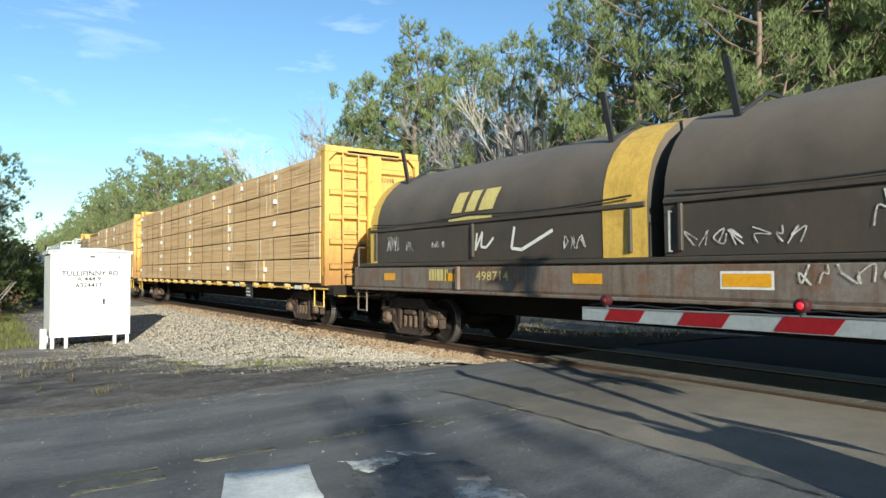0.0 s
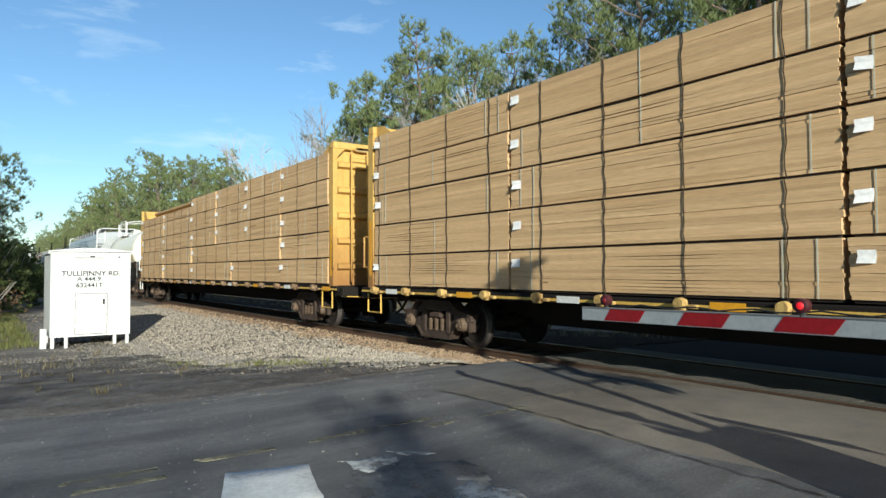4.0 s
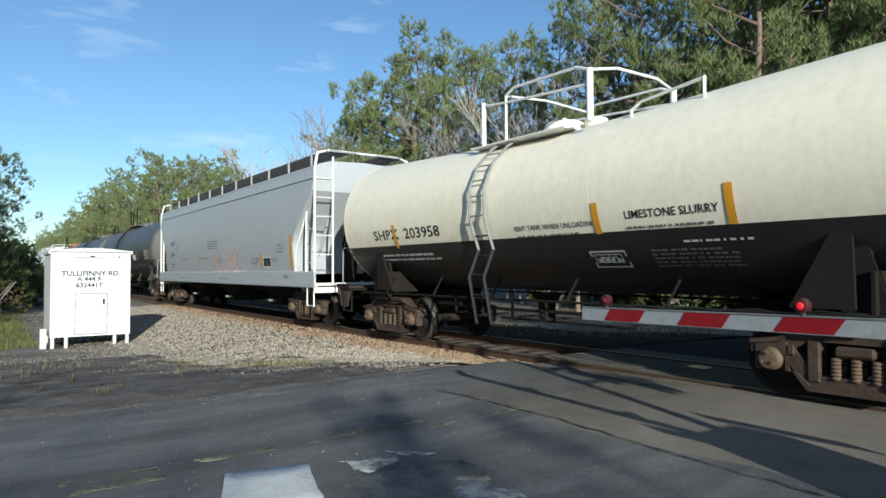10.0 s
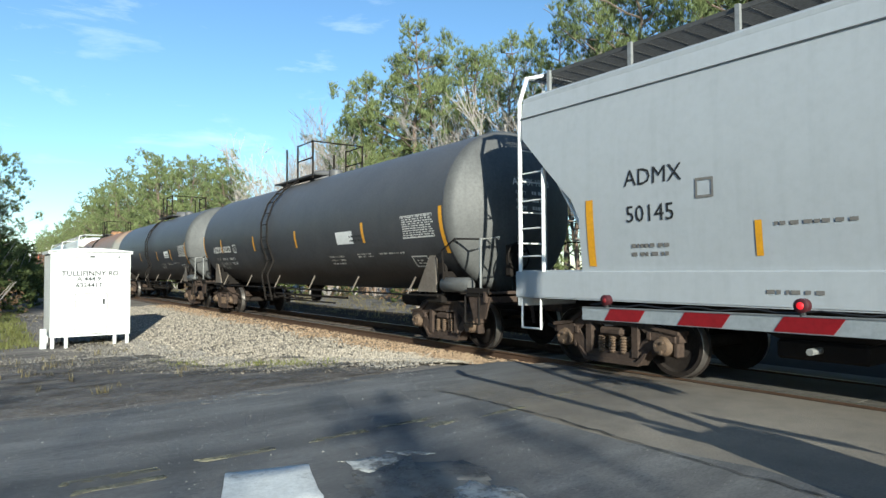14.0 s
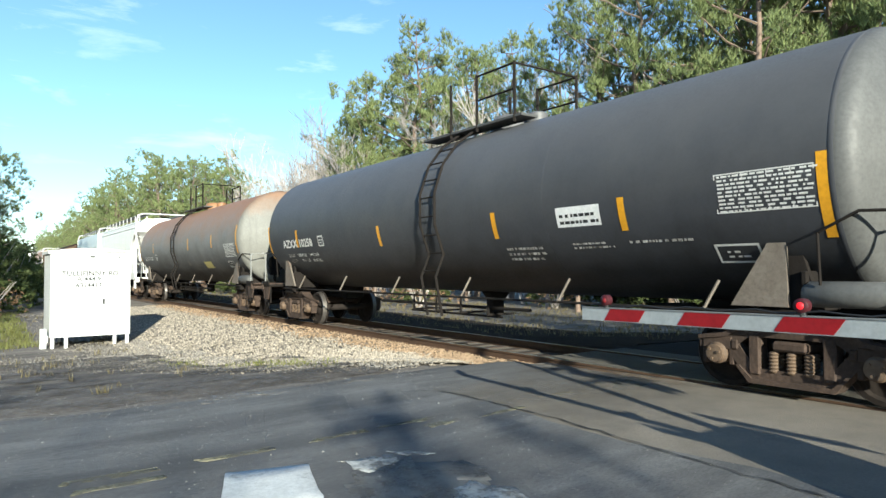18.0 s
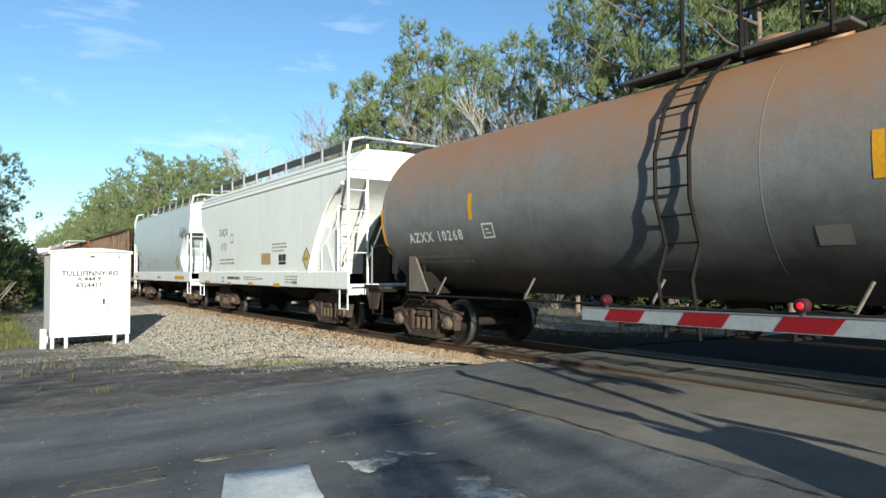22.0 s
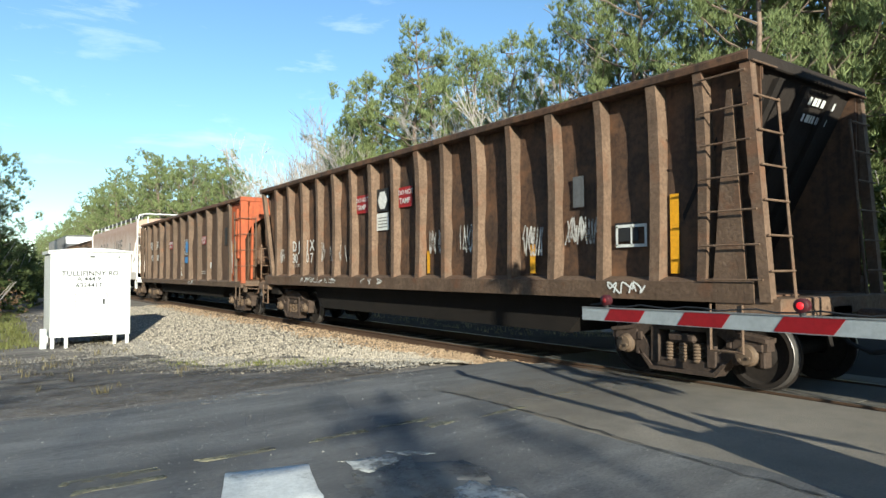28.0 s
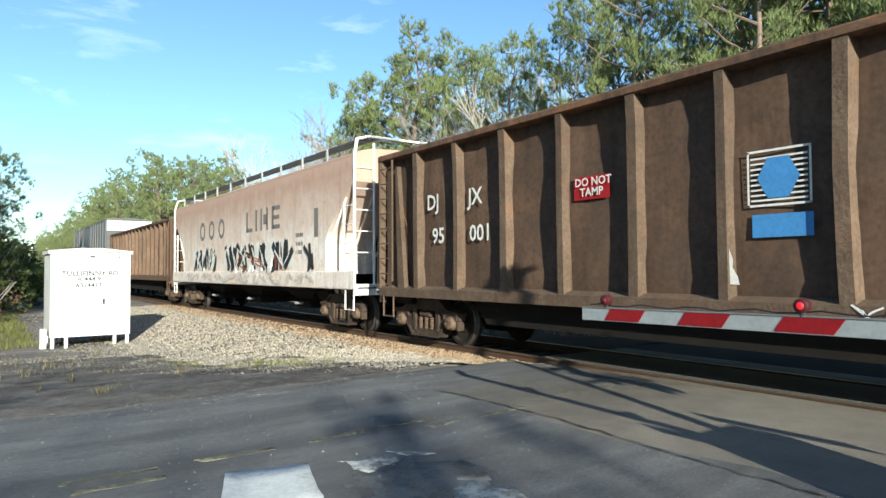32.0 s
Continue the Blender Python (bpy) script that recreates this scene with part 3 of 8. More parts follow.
    nx, ny = 34, 26
    for j in range(ny + 1):
        for i in range(nx + 1):
            y = -10.5 + 7.3 * j / ny
            x0, x1 = -16.5, road_left(y) - 0.25 + 0.25 * noise.noise((2, y * 1.7, 8))
            x = x0 + (x1 - x0) * i / nx
            g.v.append((x, y, height(x, y) + 0.004 + 0.018 * noise.noise((x * 2.1, y * 2.1, 6)) - 0.03 * (i in (0, nx) or j in (0, ny))))
    g.f = [(j * (nx + 1) + i, j * (nx + 1) + i + 1, (j + 1) * (nx + 1) + i + 1, (j + 1) * (nx + 1) + i) for j in range(ny) for i in range(nx)]
    tagged(part("shoulder", g, MAT["soil"], smooth=60), "trodden soil and rotted leaves beside the road, dappled shade in its dark patches", "road shoulder", kind="structure")


build_shoulder()


def decal_on_road(name, outline, mat, label, lift=0.022, cat="road marking"):
    """A thin patch that lies on the road, its outline given as (x, y)."""
    cx = sum(p[0] for p in outline) / len(outline)
    cy = sum(p[1] for p in outline) / len(outline)
    g = Mesh()
    rings = []
    for s, dz in ((1.0, -0.006), (0.985, 0.0), (0.5, 0.002)):
        rings.append([(cx + (x - cx) * s, cy + (y - cy) * s, height(x, y) + lift + dz) for x, y in outline])
    g.loft(rings[::-1])
    g.quad(*rings[2])
    return tagged(part(name, g, mat, smooth=70), label, cat, kind="structure")


def markings():
    # pale newer asphalt between the seam and the rails
    g = Mesh()
    n = 24
    for j in range(9):
        for i in range(n):
            y = -3.86 + 3.02 * j / 8 + (0.05 * noise.noise((i * 0.8, 1, 1)) if j == 0 else 0)
            a, b = road_left(y) + 0.15, -1.6
            x = a + (b - a) * i / (n - 1)
            g.v.append((x, y, height(x, y) + (0.01 if j in (0, 8) or i in (0, n - 1) else 0.024) + 0.004 * noise.noise((x, y, 4))))
    g.f = [(j * n + i, j * n + i + 1, (j + 1) * n + i + 1, (j + 1) * n + i) for j in range(8) for i in range(n - 1)]
    tagged(part("road_approach", g, MAT["approach"], smooth=60), "pale newer asphalt approach beside the rails, sunlight put into its colour", "road", kind="structure")
    rnd = random.Random(8)

    def ragged(pts, amp=0.03, n=6):
        out = []
        for (a, b), (c, d) in zip(pts, pts[1:] + pts[:1]):
            out += [(a + (c - a) * k / n + rnd.gauss(0, amp), b + (d - b) * k / n + rnd.gauss(0, amp)) for k in range(n)]
        return out

    decal_on_road("stop_line", ragged([(-5.3, -6.98), (-5.09, -6.35), (-4.2, -6.62), (-4.3, -7.3)], 0.006), MAT["roadwhite"], "thick white painted stop line, worn at its ends")
    decal_on_road("stop_line", ragged([(-5.0, -6.12), (-4.86, -5.72), (-4.66, -5.73), (-4.57, -6.1)], 0.035), MAT["remnant"], "worn remnant of white road paint")
    decal_on_road("stop_line", ragged([(-4.95, -5.66), (-4.75, -5.42), (-4.64, -5.42), (-4.78, -5.6)], 0.02), MAT["remnant"], "worn remnant of white road paint")
    decal_on_road("stop_line", ragged([(-4.0, -5.66), (-3.9, -5.52), (-3.35, -5.42), (-3.2, -5.72), (-3.7, -5.92)], 0.03), MAT["remnant"], "worn remnant of white road paint")
    decal_on_road("road_patch", ragged([(-4.62, -6.2), (-4.7, -5.6), (-4.2, -5.25), (-3.75, -5.45), (-3.5, -6.1), (-3.9, -6.5)], 0.04), MAT["patch"], "dark repaired patch of asphalt", 0.018, "road patch")
    for k in range(16):
        for dx in (-0.13, 0.13):
            y = -2.6 - 0.95 * k
            if rnd.random() < 0.55:
                x = -5.62 + dx + 0.02 * (y + 6)
                decal_on_road("centre_line", ragged([(x - 0.05, y - rnd.uniform(0.3, 0.9)), (x - 0.05, y), (x + 0.05, y), (x + 0.05, y - rnd.uniform(0.3, 0.9))], 0.012, 4), MAT["roadyellow"], "faded yellow centre line worn into the asphalt", 0.018)
    for k in range(22):
        y = -3.2 - 0.6 * k
        x = road_left(y) + 0.3
        if rnd.random() < 0.4:
            continue
        decal_on_road("edge_line", ragged([(x - 0.2, y - 0.62), (x - 0.2, y), (x + 0.16, y), (x + 0.16, y - 0.62)], 0.06, 4), MAT["roadgrey"], "dusty worn white edge line of the road", 0.018)
    # cracks and the seam
    def crack(pts, w):
        g = Mesh()
        q = []
        for (a, b), (c, d) in zip(pts, pts[1:]):
            for k in range(8):
                q.append((a + (c - a) * k / 8 + rnd.gauss(0, 0.012), b + (d - b) * k / 8 + rnd.gauss(0, 0.018)))
        for (a, b), (c, d) in zip(q, q[1:]):
            m = Vector((b - d, c - a)).normalized() * w * rnd.uniform(0.3, 1.2)
            z0, z1 = height(a, b) + 0.028, height(c, d) + 0.028
            g.quad((a - m.x, b - m.y, z0), (c - m.x, d - m.y, z1), (c + m.x, d + m.y, z1), (a + m.x, b + m.y, z0))
        tagged(part("road_crack", g, MAT["tar"]), "dark crack along the seam in the asphalt", "road crack", kind="structure")

    crack([(-6.7, -3.8), (-5.6, -3.74), (-4.3, -3.79), (-3.5, -3.88), (-2.4, -3.95), (-1.7, -3.95)], 0.014)
    crack([(-7.2, -4.4), (-6.9, -3.9), (-6.6, -3.78)], 0.01)
    crack([(-4.9, -8.6), (-4.55, -7.6), (-4.4, -6.9)], 0.012)


def build_track():
    # ballast bed and shoulder
    g = Mesh()
    xs = [-420, -300, -200, -140, -100, -80] + [-70 + 1.2 * k for k in range(52)] + [-8.2]
    prof = [(0, 0), (1, 0), (2, 0), (3, 0), (-1.3, -0.17), (0, -0.17), (1.3, -0.17), (1.9, -0.2), (3.2, -0.45)]
    for x in xs:
        for y, z in prof:
            if z == 0:          # near shoulder, from its foot upwards
                e = stone_edge(x)
                yy = (e - 0.25, e + 0.1, e * 0.66 - 0.5, e * 0.33 - 1.0)[y]
                zz = bed(x, yy) - (0.1, 0.02, 0, 0)[y] + 0.015 * noise.noise((x * 1.1, yy * 1.3, 7)) - 0.06 * smooth01(-9.0, -8.5, x)
                g.v.append((x, yy, zz))
            else:
                g.v.append((x, y, z))
    n = len(prof)
    g.f = [(j * n + i, j * n + i + 1, (j + 1) * n + i + 1, (j + 1) * n + i) for j in range(len(xs) - 1) for i in range(n - 1)]
    tagged(part("ballast_bed", g, MAT["ballast"], smooth=60), "pale tan crushed-stone ballast bed under the track", "ballast", kind="structure")
    # ballast bed beyond the crossing
    g = Mesh()
    g.prism([(-3.2, -0.5), (-1.9, -0.2), (1.9, -0.2), (3.2, -0.5)], 2.0, 260)
    tagged(part("ballast_bed", g, MAT["ballast"]), "crushed-stone ballast bed beyond the crossing", "ballast", kind="structure")
    # stones
    rnd = random.Random(4)
    ico = [(0, 0, 1), (0.9, 0, 0.1), (-0.2, 0.85, 0.15), (-0.8, -0.1, -0.1), (0.1, -0.9, 0), (0, 0, -0.8)]
    tri = [(0, 1, 2), (0, 2, 3), (0, 3, 4), (0, 4, 1), (5, 2, 1), (5, 3, 2), (5, 4, 3), (5, 1, 4)]
    g = Mesh()
    brown = Mesh()
    for k in range(38000):
        x = -8.0 - 26 * rnd.random() ** 1.7
        e = stone_edge(x)
        y = -0.2 + (e + 0.2) * rnd.random() ** 0.85
        stray = k > 34300       # strays on the dirt
        if stray:
            y = e + 0.12 - 1.7 * rnd.random() ** 2.4
            x -= 0.3
        if x > -8.75 and y < -1.5:
            continue
        z = height(x, y) - 0.03 if stray else bed(x, y) if y < -1.4 else -0.165
        s = rnd.uniform(0.016, 0.036) * (0.6 if stray else 1.0)
        a, c = rnd.random() * 6.28, rnd.uniform(0.6, 1.1)
        ca, sa = math.cos(a), math.sin(a)
        to = brown if y > -1.75 + 0.35 * noise.noise((x * 0.8, 0, 0)) + 0.5 * (rnd.random() - 0.5) else g
        verts, faces = to.v, to.f
        i = len(verts)
        for p in ico:
            px, py, pz = p[0] * s * rnd.uniform(0.8, 1.2), p[1] * s * c, p[2] * s * 0.75
            verts.append((x + px * ca - py * sa, y + px * sa + py * ca, z + pz + 0.012))
        faces.extend((i + p, i + q, i + r) for p, q, r in tri)
    # dusty grey gravel that has spread out from the foot of the ballast and before the shed
    dusty = Mesh()
    for k in range(7200):
        if k < 6000:
            x = -9.0 - 11.5 * rnd.random() ** 1.2
            y = stone_edge(x) + 0.8 - 1.7 * rnd.random() ** 1.7 + 0.25 * noise.noise((x * 1.3, 0, 4))
        else:
            u = rnd.random()
            x, y = -15.3 - 1.2 * u + rnd.gauss(0, 0.7), -5.3 - 3.2 * u + rnd.gauss(0, 0.15)
        e = stone_edge(x)
        z = bed(x, y) + 0.008 if y > e else height(x, y) - 0.025
        s = rnd.uniform(0.014, 0.032)
        a, c = rnd.random() * 6.28, rnd.uniform(0.6, 1.1)
        ca, sa = math.cos(a), math.sin(a)
        i = len(dusty.v)
        for p in ico:
            px, py, pz = p[0] * s * rnd.uniform(0.8, 1.2), p[1] * s * c, p[2] * s * 0.75
            dusty.v.append((x + px * ca - py * sa, y + px * sa + py * ca, z + pz + 0.012))
        dusty.f.extend((i + p, i + q, i + r) for p, q, r in tri)
    grit = Mesh()
    for k in range(3600):
        if k < 1500:            # strewn over the asphalt, thicker towards its ragged edge
            y = -3.2 - 6.3 * rnd.random()
            x = road_left(y) + 6.2 * rnd.random() ** 1.8
        else:
            y = -4.2 - 4.6 * rnd.random()
            x = road_left(y) - 7.0 * rnd.random()
        z = height(x, y) + (0.014 if x > road_left(y) else -0.03)
        s = rnd.uniform(0.003, 0.008) * (1.0 if rnd.random() < 0.95 else 1.8)
        a = rnd.random() * 6.28
        ca, sa = math.cos(a), math.sin(a)
        i = len(grit.v)
        for p in ico:
            px, py, pz = p[0] * s * rnd.uniform(0.8, 1.2), p[1] * s, p[2] * s * 0.7
            grit.v.append((x + px * ca - py * sa, y + px * sa + py * ca, z + pz + s * 0.3))
        grit.f.extend((i + p, i + q, i + r) for p, q, r in tri)
    tagged(part("road_grit", grit, MAT["grit"]), "pale grit strewn over the worn asphalt and its shoulder", "grit", kind="stuff")
    tagged(part("loose_gravel", dusty, MAT["greystone"]), "dusty grey gravel strewn along the foot of the ballast", "gravel", kind="stuff")
    tagged(part("stained_stones", brown, MAT["rustballast"]), "rust-stained brown stones beside the rail", "gravel", kind="stuff")
    tagged(part("ballast_stones", g, MAT["stone"]), "loose pale crushed stones on the ballast shoulder", "gravel", kind="stuff")
    # dark strip beyond the far rail: the train's shade put into the ground's colour
    g = Mesh()
    xs2 = [-90, -70, -55, -45] + [-40 + 1.5 * k for k in range(21)] + [-8.5]
    for x in xs2:
        for k, y in enumerate((1.75, 2.4, 3.3, 4.2, 5.2, 6.2, 7.2)):
            yy = y + (0.5 * noise.noise((x * 0.7, y, 3)) if k == 6 else 0)
            land = height(x, yy) - 0.03 + 0.02 * noise.noise((x * 0.7, yy * 0.7, 3)) - 0.02 * (yy < 4.5)
            g.v.append((x, yy, max(land, -0.2 - 0.19 * max(0.0, yy - 1.9) if yy < 3.2 else land) + (-0.03 if k in (0, 6) else 0.05) + 0.02 * noise.noise((x * 2, yy * 2, 1))))
    g.f = [(j * 7 + i, j * 7 + i + 1, (j + 1) * 7 + i + 1, (j + 1) * 7 + i) for j in range(len(xs2) - 1) for i in range(6)]
    tagged(part("leaf_litter", g, MAT["shade_strip"], smooth=60), "dark strip of ground beside the track, shade put into its colour", "ground", kind="structure")
    # rails
    head = [(-0.037, 0), (-0.034, -0.03), (-0.01, -0.045), (-0.009, -0.13), (-0.07, -0.152), (-0.07, -0.165),
            (0.07, -0.165), (0.07, -0.152), (0.009, -0.13), (0.01, -0.045), (0.034, -0.03), (0.037, 0)]
    for side in (-1, 1):
        g = Mesh().prism([(side * 0.755 + y, z - 0.003) for y, z in head], -420, 260)
        rail = tagged(part("rail", g, MAT["rail"]), "rusty brown steel rail with a bright worn head", "rail", "rails of the track", "structure")
        part("rail_head", Mesh().box(-420, 260, side * 0.755 - 0.03, side * 0.755 + 0.03, -0.004, 0.0005), MAT["railtop"], rail, "bright worn rail head")
    track = tagged(empty("track", pose(0, 0, 0)), "row of dark timber sleepers half sunk in ballast", "sleepers", kind="structure")
    me = Mesh().box(-0.115, 0.115, -1.3, 1.3, -0.33, -0.155, 0.012).data("sleeper", MAT["tie"])
    for k in range(90):
        part("sleeper", me, None, track, at=pose(-8.6 - 0.53 * k, 0.02 * math.sin(k * 2.1), 0.004 * math.sin(k * 3.3), 0, 0, math.sin(k * 1.7)))
    sp = Mesh()
    sp.box(-0.09, 0.09, -0.87, -0.62, -0.16, -0.145, 0.004)
    for dx in (-0.05, 0.05):
        for dy in (-0.85, -0.665):
            sp.box(dx - 0.012, dx + 0.012, dy - 0.012, dy + 0.012, -0.15, -0.118)
    spd = sp.data("tie_plate", MAT["rail"])
    for k in range(60):
        part("tie_plate", spd, None, track, at=pose(-8.6 - 0.53 * k, 0, 0))
    # crossing surface: panels between and beside the rails
    surf = tagged(empty("crossing_surface"), "sun-bleached asphalt and timber crossing surface between the rails", "crossing", kind="structure")
    for k in range(4):
        x0 = -8.15 + 2.45 * k
        part("panel", Mesh().box(x0, x0 + 2.44, -0.66, 0.62, -0.2, -0.012, 0.004), MAT["concrete"], surf)
        part("panel", Mesh().box(x0, x0 + 2.44, 0.83, 1.42, -0.2, -0.014, 0.004), MAT["concrete"], surf)


build_track()
markings()


# ---------------------------------------------------------------- signal shed
def build_shed():
    m = pose(-19.92, -6.18, -0.45, 0, 0, 90.0)      # local -y faces the crossing
    shed = tagged(empty("signal_shed", m), "white painted metal crossing signal shed on short legs", "shed")
    w, d, h0, h1 = 0.915, 0.92, 0.28, 2.46
    g = Mesh().prism([(-w, h0), (w, h0), (w, h1), (w * 0.3, h1 + 0.06), (-w * 0.3, h1 + 0.06), (-w, h1)], -d, d, "y")
    part("body", g, MAT["shed"], shed)
    roof = Mesh().prism([(-w - 0.05, h1 + 0.005), (-w * 0.28, h1 + 0.075), (w * 0.28, h1 + 0.075), (w + 0.05, h1 + 0.005), (w + 0.05, h1 - 0.07), (w + 0.01, h1 - 0.07), (w + 0.01, h1 - 0.02), (-w - 0.01, h1 - 0.02), (-w - 0.01, h1 - 0.07), (-w - 0.05, h1 - 0.07)], -d - 0.05, d + 0.05, "y")
    part("roof", roof, MAT["shed"], shed)
    for x in (-w + 0.06, -w + 0.36, w - 0.36, w - 0.06):
        for y in (-d + 0.06, d - 0.06):
            part("leg", Mesh().box(x - 0.04, x + 0.04, y - 0.04, y + 0.04, -0.25, h0, 0.008), MAT["shed"], shed)
    part("door_gap", Mesh().box(-0.375, 0.375, -d - 0.004, -d - 0.001, h0 + 0.045, 1.375), MAT["dullink"], shed, "dark gap round the door")
    door = part("door", Mesh().box(-0.36, 0.36, -d - 0.022, -d - 0.002, h0 + 0.06, 1.36, 0.008), MAT["shed"], shed)
    part("door_handle", Mesh().box(0.26, 0.3, -d - 0.055, -d - 0.02, 1.08, 1.22, 0.006), MAT["ink"], door, "dark door handle")
    for z in (0.5, 0.85, 1.2):
        part("hinge", Mesh().rod((-0.37, -d - 0.02, z), (-0.37, -d - 0.02, z + 0.09), 0.012), MAT["shed"], door)
    part("drip_rail", Mesh().box(-0.42, 0.32, -d - 0.05, -d - 0.001, h1 - 0.17, h1 - 0.15, 0.004), MAT["shed"], shed)
    part("lamp_bracket", Mesh().box(-0.04, 0.07, -d - 0.06, -d - 0.002, h1 - 0.16, h1 - 0.12, 0.006), MAT["ink"], shed, "small dark bracket under the eaves")
    part("latch", Mesh().box(0.62, 0.66, -d - 0.02, -d - 0.002, h1 - 0.17, h1 - 0.13, 0.004), MAT["ink"], shed)
    for text, size, x, z in (("TULLIFINNY RD.", 0.172, -0.68, 1.83), ("A 444.9", 0.16, -0.33, 1.69), ("632441T", 0.16, -0.36, 1.53)):
        part("lettering", on_flat(letters(text, size, 1.08, 0.016), x, -d - 0.006, z), MAT["ink"], shed, "black stencilled lettering")
    part("side_box", Mesh().box(-w - 0.2, -w - 0.06, -d + 0.1, -d + 0.3, -0.2, 0.5, 0.01), MAT["shed"], shed, "narrow white cable post")
    part("vent", Mesh().box(-0.15, 0.15, d, d + 0.03, 1.9, 2.1, 0.006), MAT["shed"], shed)


build_shed()


# ---------------------------------------------------------------- crossing gate
def build_gate():
    ax, ay = 0.9943, -0.107             # the arm's way over the road, from its tip
    tip = Vector((-4.153, -4.05, 1.074))
    n = Vector((-ay, ax, 0))
    way = Vector((ax, ay, 0.018))
    gate = tagged(empty("crossing_gate", pose(0.0, -4.13, -0.1)), "lowered red and white striped crossing gate with mast and lamps", "crossing gate")
    inv = Matrix.Translation((0.0, 4.13, 0.1))

    def at(s, up, out=0.0):
        return inv @ (tip + way * s + Vector((0, 0, up)) - n * out)

    def slab(s0, s1, lean, h0, h1, t):
        """A slanted stripe of the arm."""
        g = Mesh()
        g.loft([[at(s0, h0, o), at(s1, h0, o), at(s1 + lean, h1, o), at(s0 + lean, h1, o)] for o in (-t, t)])
        g.quad(at(s0, h0, t), at(s1, h0, t), at(s1 + lean, h1, t), at(s0 + lean, h1, t))
        g.quad(at(s0, h0, -t), at(s0 + lean, h1, -t), at(s1 + lean, h1, -t), at(s1, h0, -t))
        return g

    arm = part("arm", slab(0, 4.5, 0, -0.056, 0.056, 0.014), MAT["armwhite"], gate, "red and white reflective arm")
    s = 0.285
    for k in range(5):
        part("stripe", slab(s, s + 0.4, 0.075, -0.05, 0.05, 0.0165), MAT["red"], arm, "red reflective stripe")
        s += 0.8
    part("arm_edge", slab(0, 4.5, 0, 0.054, 0.062, 0.02), MAT["galv"], arm)
    for s0, mat in ((0.3, "redlens"), (2.08, "redlit"), (3.9, "redlens")):
        p = at(s0, 0.075)
        lamp = part("arm_lamp", Mesh().lathe([(-0.034, 0.0), (-0.034, 0.038), (-0.026, 0.048), (0.026, 0.048), (0.034, 0.038), (0.034, 0.0)], 16, "y", p + Vector((0, 0, 0.05))), MAT["lampcase"], gate, "small dark red arm lamp", 40)
        part("lens", Mesh().lathe([(-0.044, 0.0), (-0.042, 0.012), (-0.038, 0.02), (-0.033, 0.025), (0.033, 0.025), (0.038, 0.02), (0.042, 0.012), (0.044, 0)], 18, "y", p + Vector((0, 0, 0.05))), MAT[mat], lamp, "red lens", 60)
        part("lamp_foot", Mesh().rod(p - Vector((0, 0, 0.02)), p + Vector((0, 0, 0.03)), 0.022), MAT["ink"], lamp)
    g = Mesh()
    pts = [at(0.1 + 0.15 * k, 0.082 + 0.012 * math.sin(k * 1.9), 0.0) for k in range(29)]
    g.pipe(pts, 0.006, 5)
    part("lamp_cable", g, MAT["ink"], gate, "thin dark lamp cable")
    part("mast", Mesh().rod((0, 0, -0.3), (0, 0, 3.98), 0.06, seg=14), MAT["galv"], gate, "", 40)
    part("mast_base", Mesh().lathe([(-0.3, 0.26), (0.02, 0.24), (0.06, 0.12), (0.35, 0.1)], 12, "z"), MAT["galv"], gate, "", 40)
    part("gate_machine", Mesh().box(-0.26, 0.26, -0.36, 0.34, 0.4, 1.12, 0.03), MAT["galv"], gate, "grey gate drive box")
    part("counterweight", Mesh().box(0.55, 1.05, -0.42, -0.36, 0.85, 1.15, 0.02), MAT["galv"], gate)
    for sy in (-0.39, 0.39):
        part("arm_support", Mesh().box(-0.55, 0.95, sy - 0.012, sy + 0.012, 1.07, 1.2, 0.006), MAT["galv"], gate)
    for k, (a, z0) in enumerate(((45, 2.3), (-45, 2.3))):
        part("crossbuck", Mesh().box(-0.61, 0.61, -0.012, 0.012, -0.115, 0.115, 0.004), MAT["armwhite"], gate, "white crossbuck board", at=pose(0.1, 0.62 + 0.03 * k, z0, 0, a, 0))
    part("crossbuck_bracket", Mesh().box(-0.03, 0.03, 0, 0.62, 2.26, 2.34, 0.008), MAT["galv"], gate)
    # one lamp pair on the mast's head, two lower down towards the rails
    part("lamp_arm", Mesh().rod((0, 0, 3.9), (-0.32, 0.02, 3.9), 0.03), MAT["galv"], gate)
    part("lamp_arm", Mesh().rod((-0.45, 0.62, 1.95), (0.45, 0.62, 1.95), 0.03), MAT["galv"], gate)
    part("lamp_arm", Mesh().rod((0, 0, 1.95), (0, 0.62, 1.95), 0.03), MAT["galv"], gate)
    for x, y, zz in ((-0.3, 0.02, 3.88), (-0.4, 0.62, 1.95), (0.4, 0.62, 1.95)):
        for s in (-1, 1):
            lamp = part("signal_lamp", Mesh().lathe([(s * 0.04, 0), (s * 0.07, 0.25), (s * 0.085, 0.25), (s * 0.085, 0.0)], 24, "y", (x, y, zz)), MAT["ink"], gate, "black round signal background", 40)
            part("hood", Mesh().lathe([(s * 0.08, 0.11), (s * 0.24, 0.11)], 16, "y", (x, y, zz), 0.2, math.pi - 0.2), MAT["ink"], lamp)
            part("lens", Mesh().lathe([(s * 0.09, 0.0), (s * 0.1, 0.1), (s * 0.085, 0.11)], 16, "y", (x, y, zz)), MAT["redlens"], lamp, "red lens")
    part("bell", Mesh().lathe([(0, 0.11), (0.04, 0.12), (0.09, 0.06), (0.1, 0)], 16, "z", (0, 0, 3.98)), MAT["galv"], gate)


build_gate()
# ---------------------------------------------------------------- railway cars: shared running gear
CARS = []        # (thing, centre along the line at 0 s)
WHEELSETS = []
AXLE = 1.78
WR = 0.44


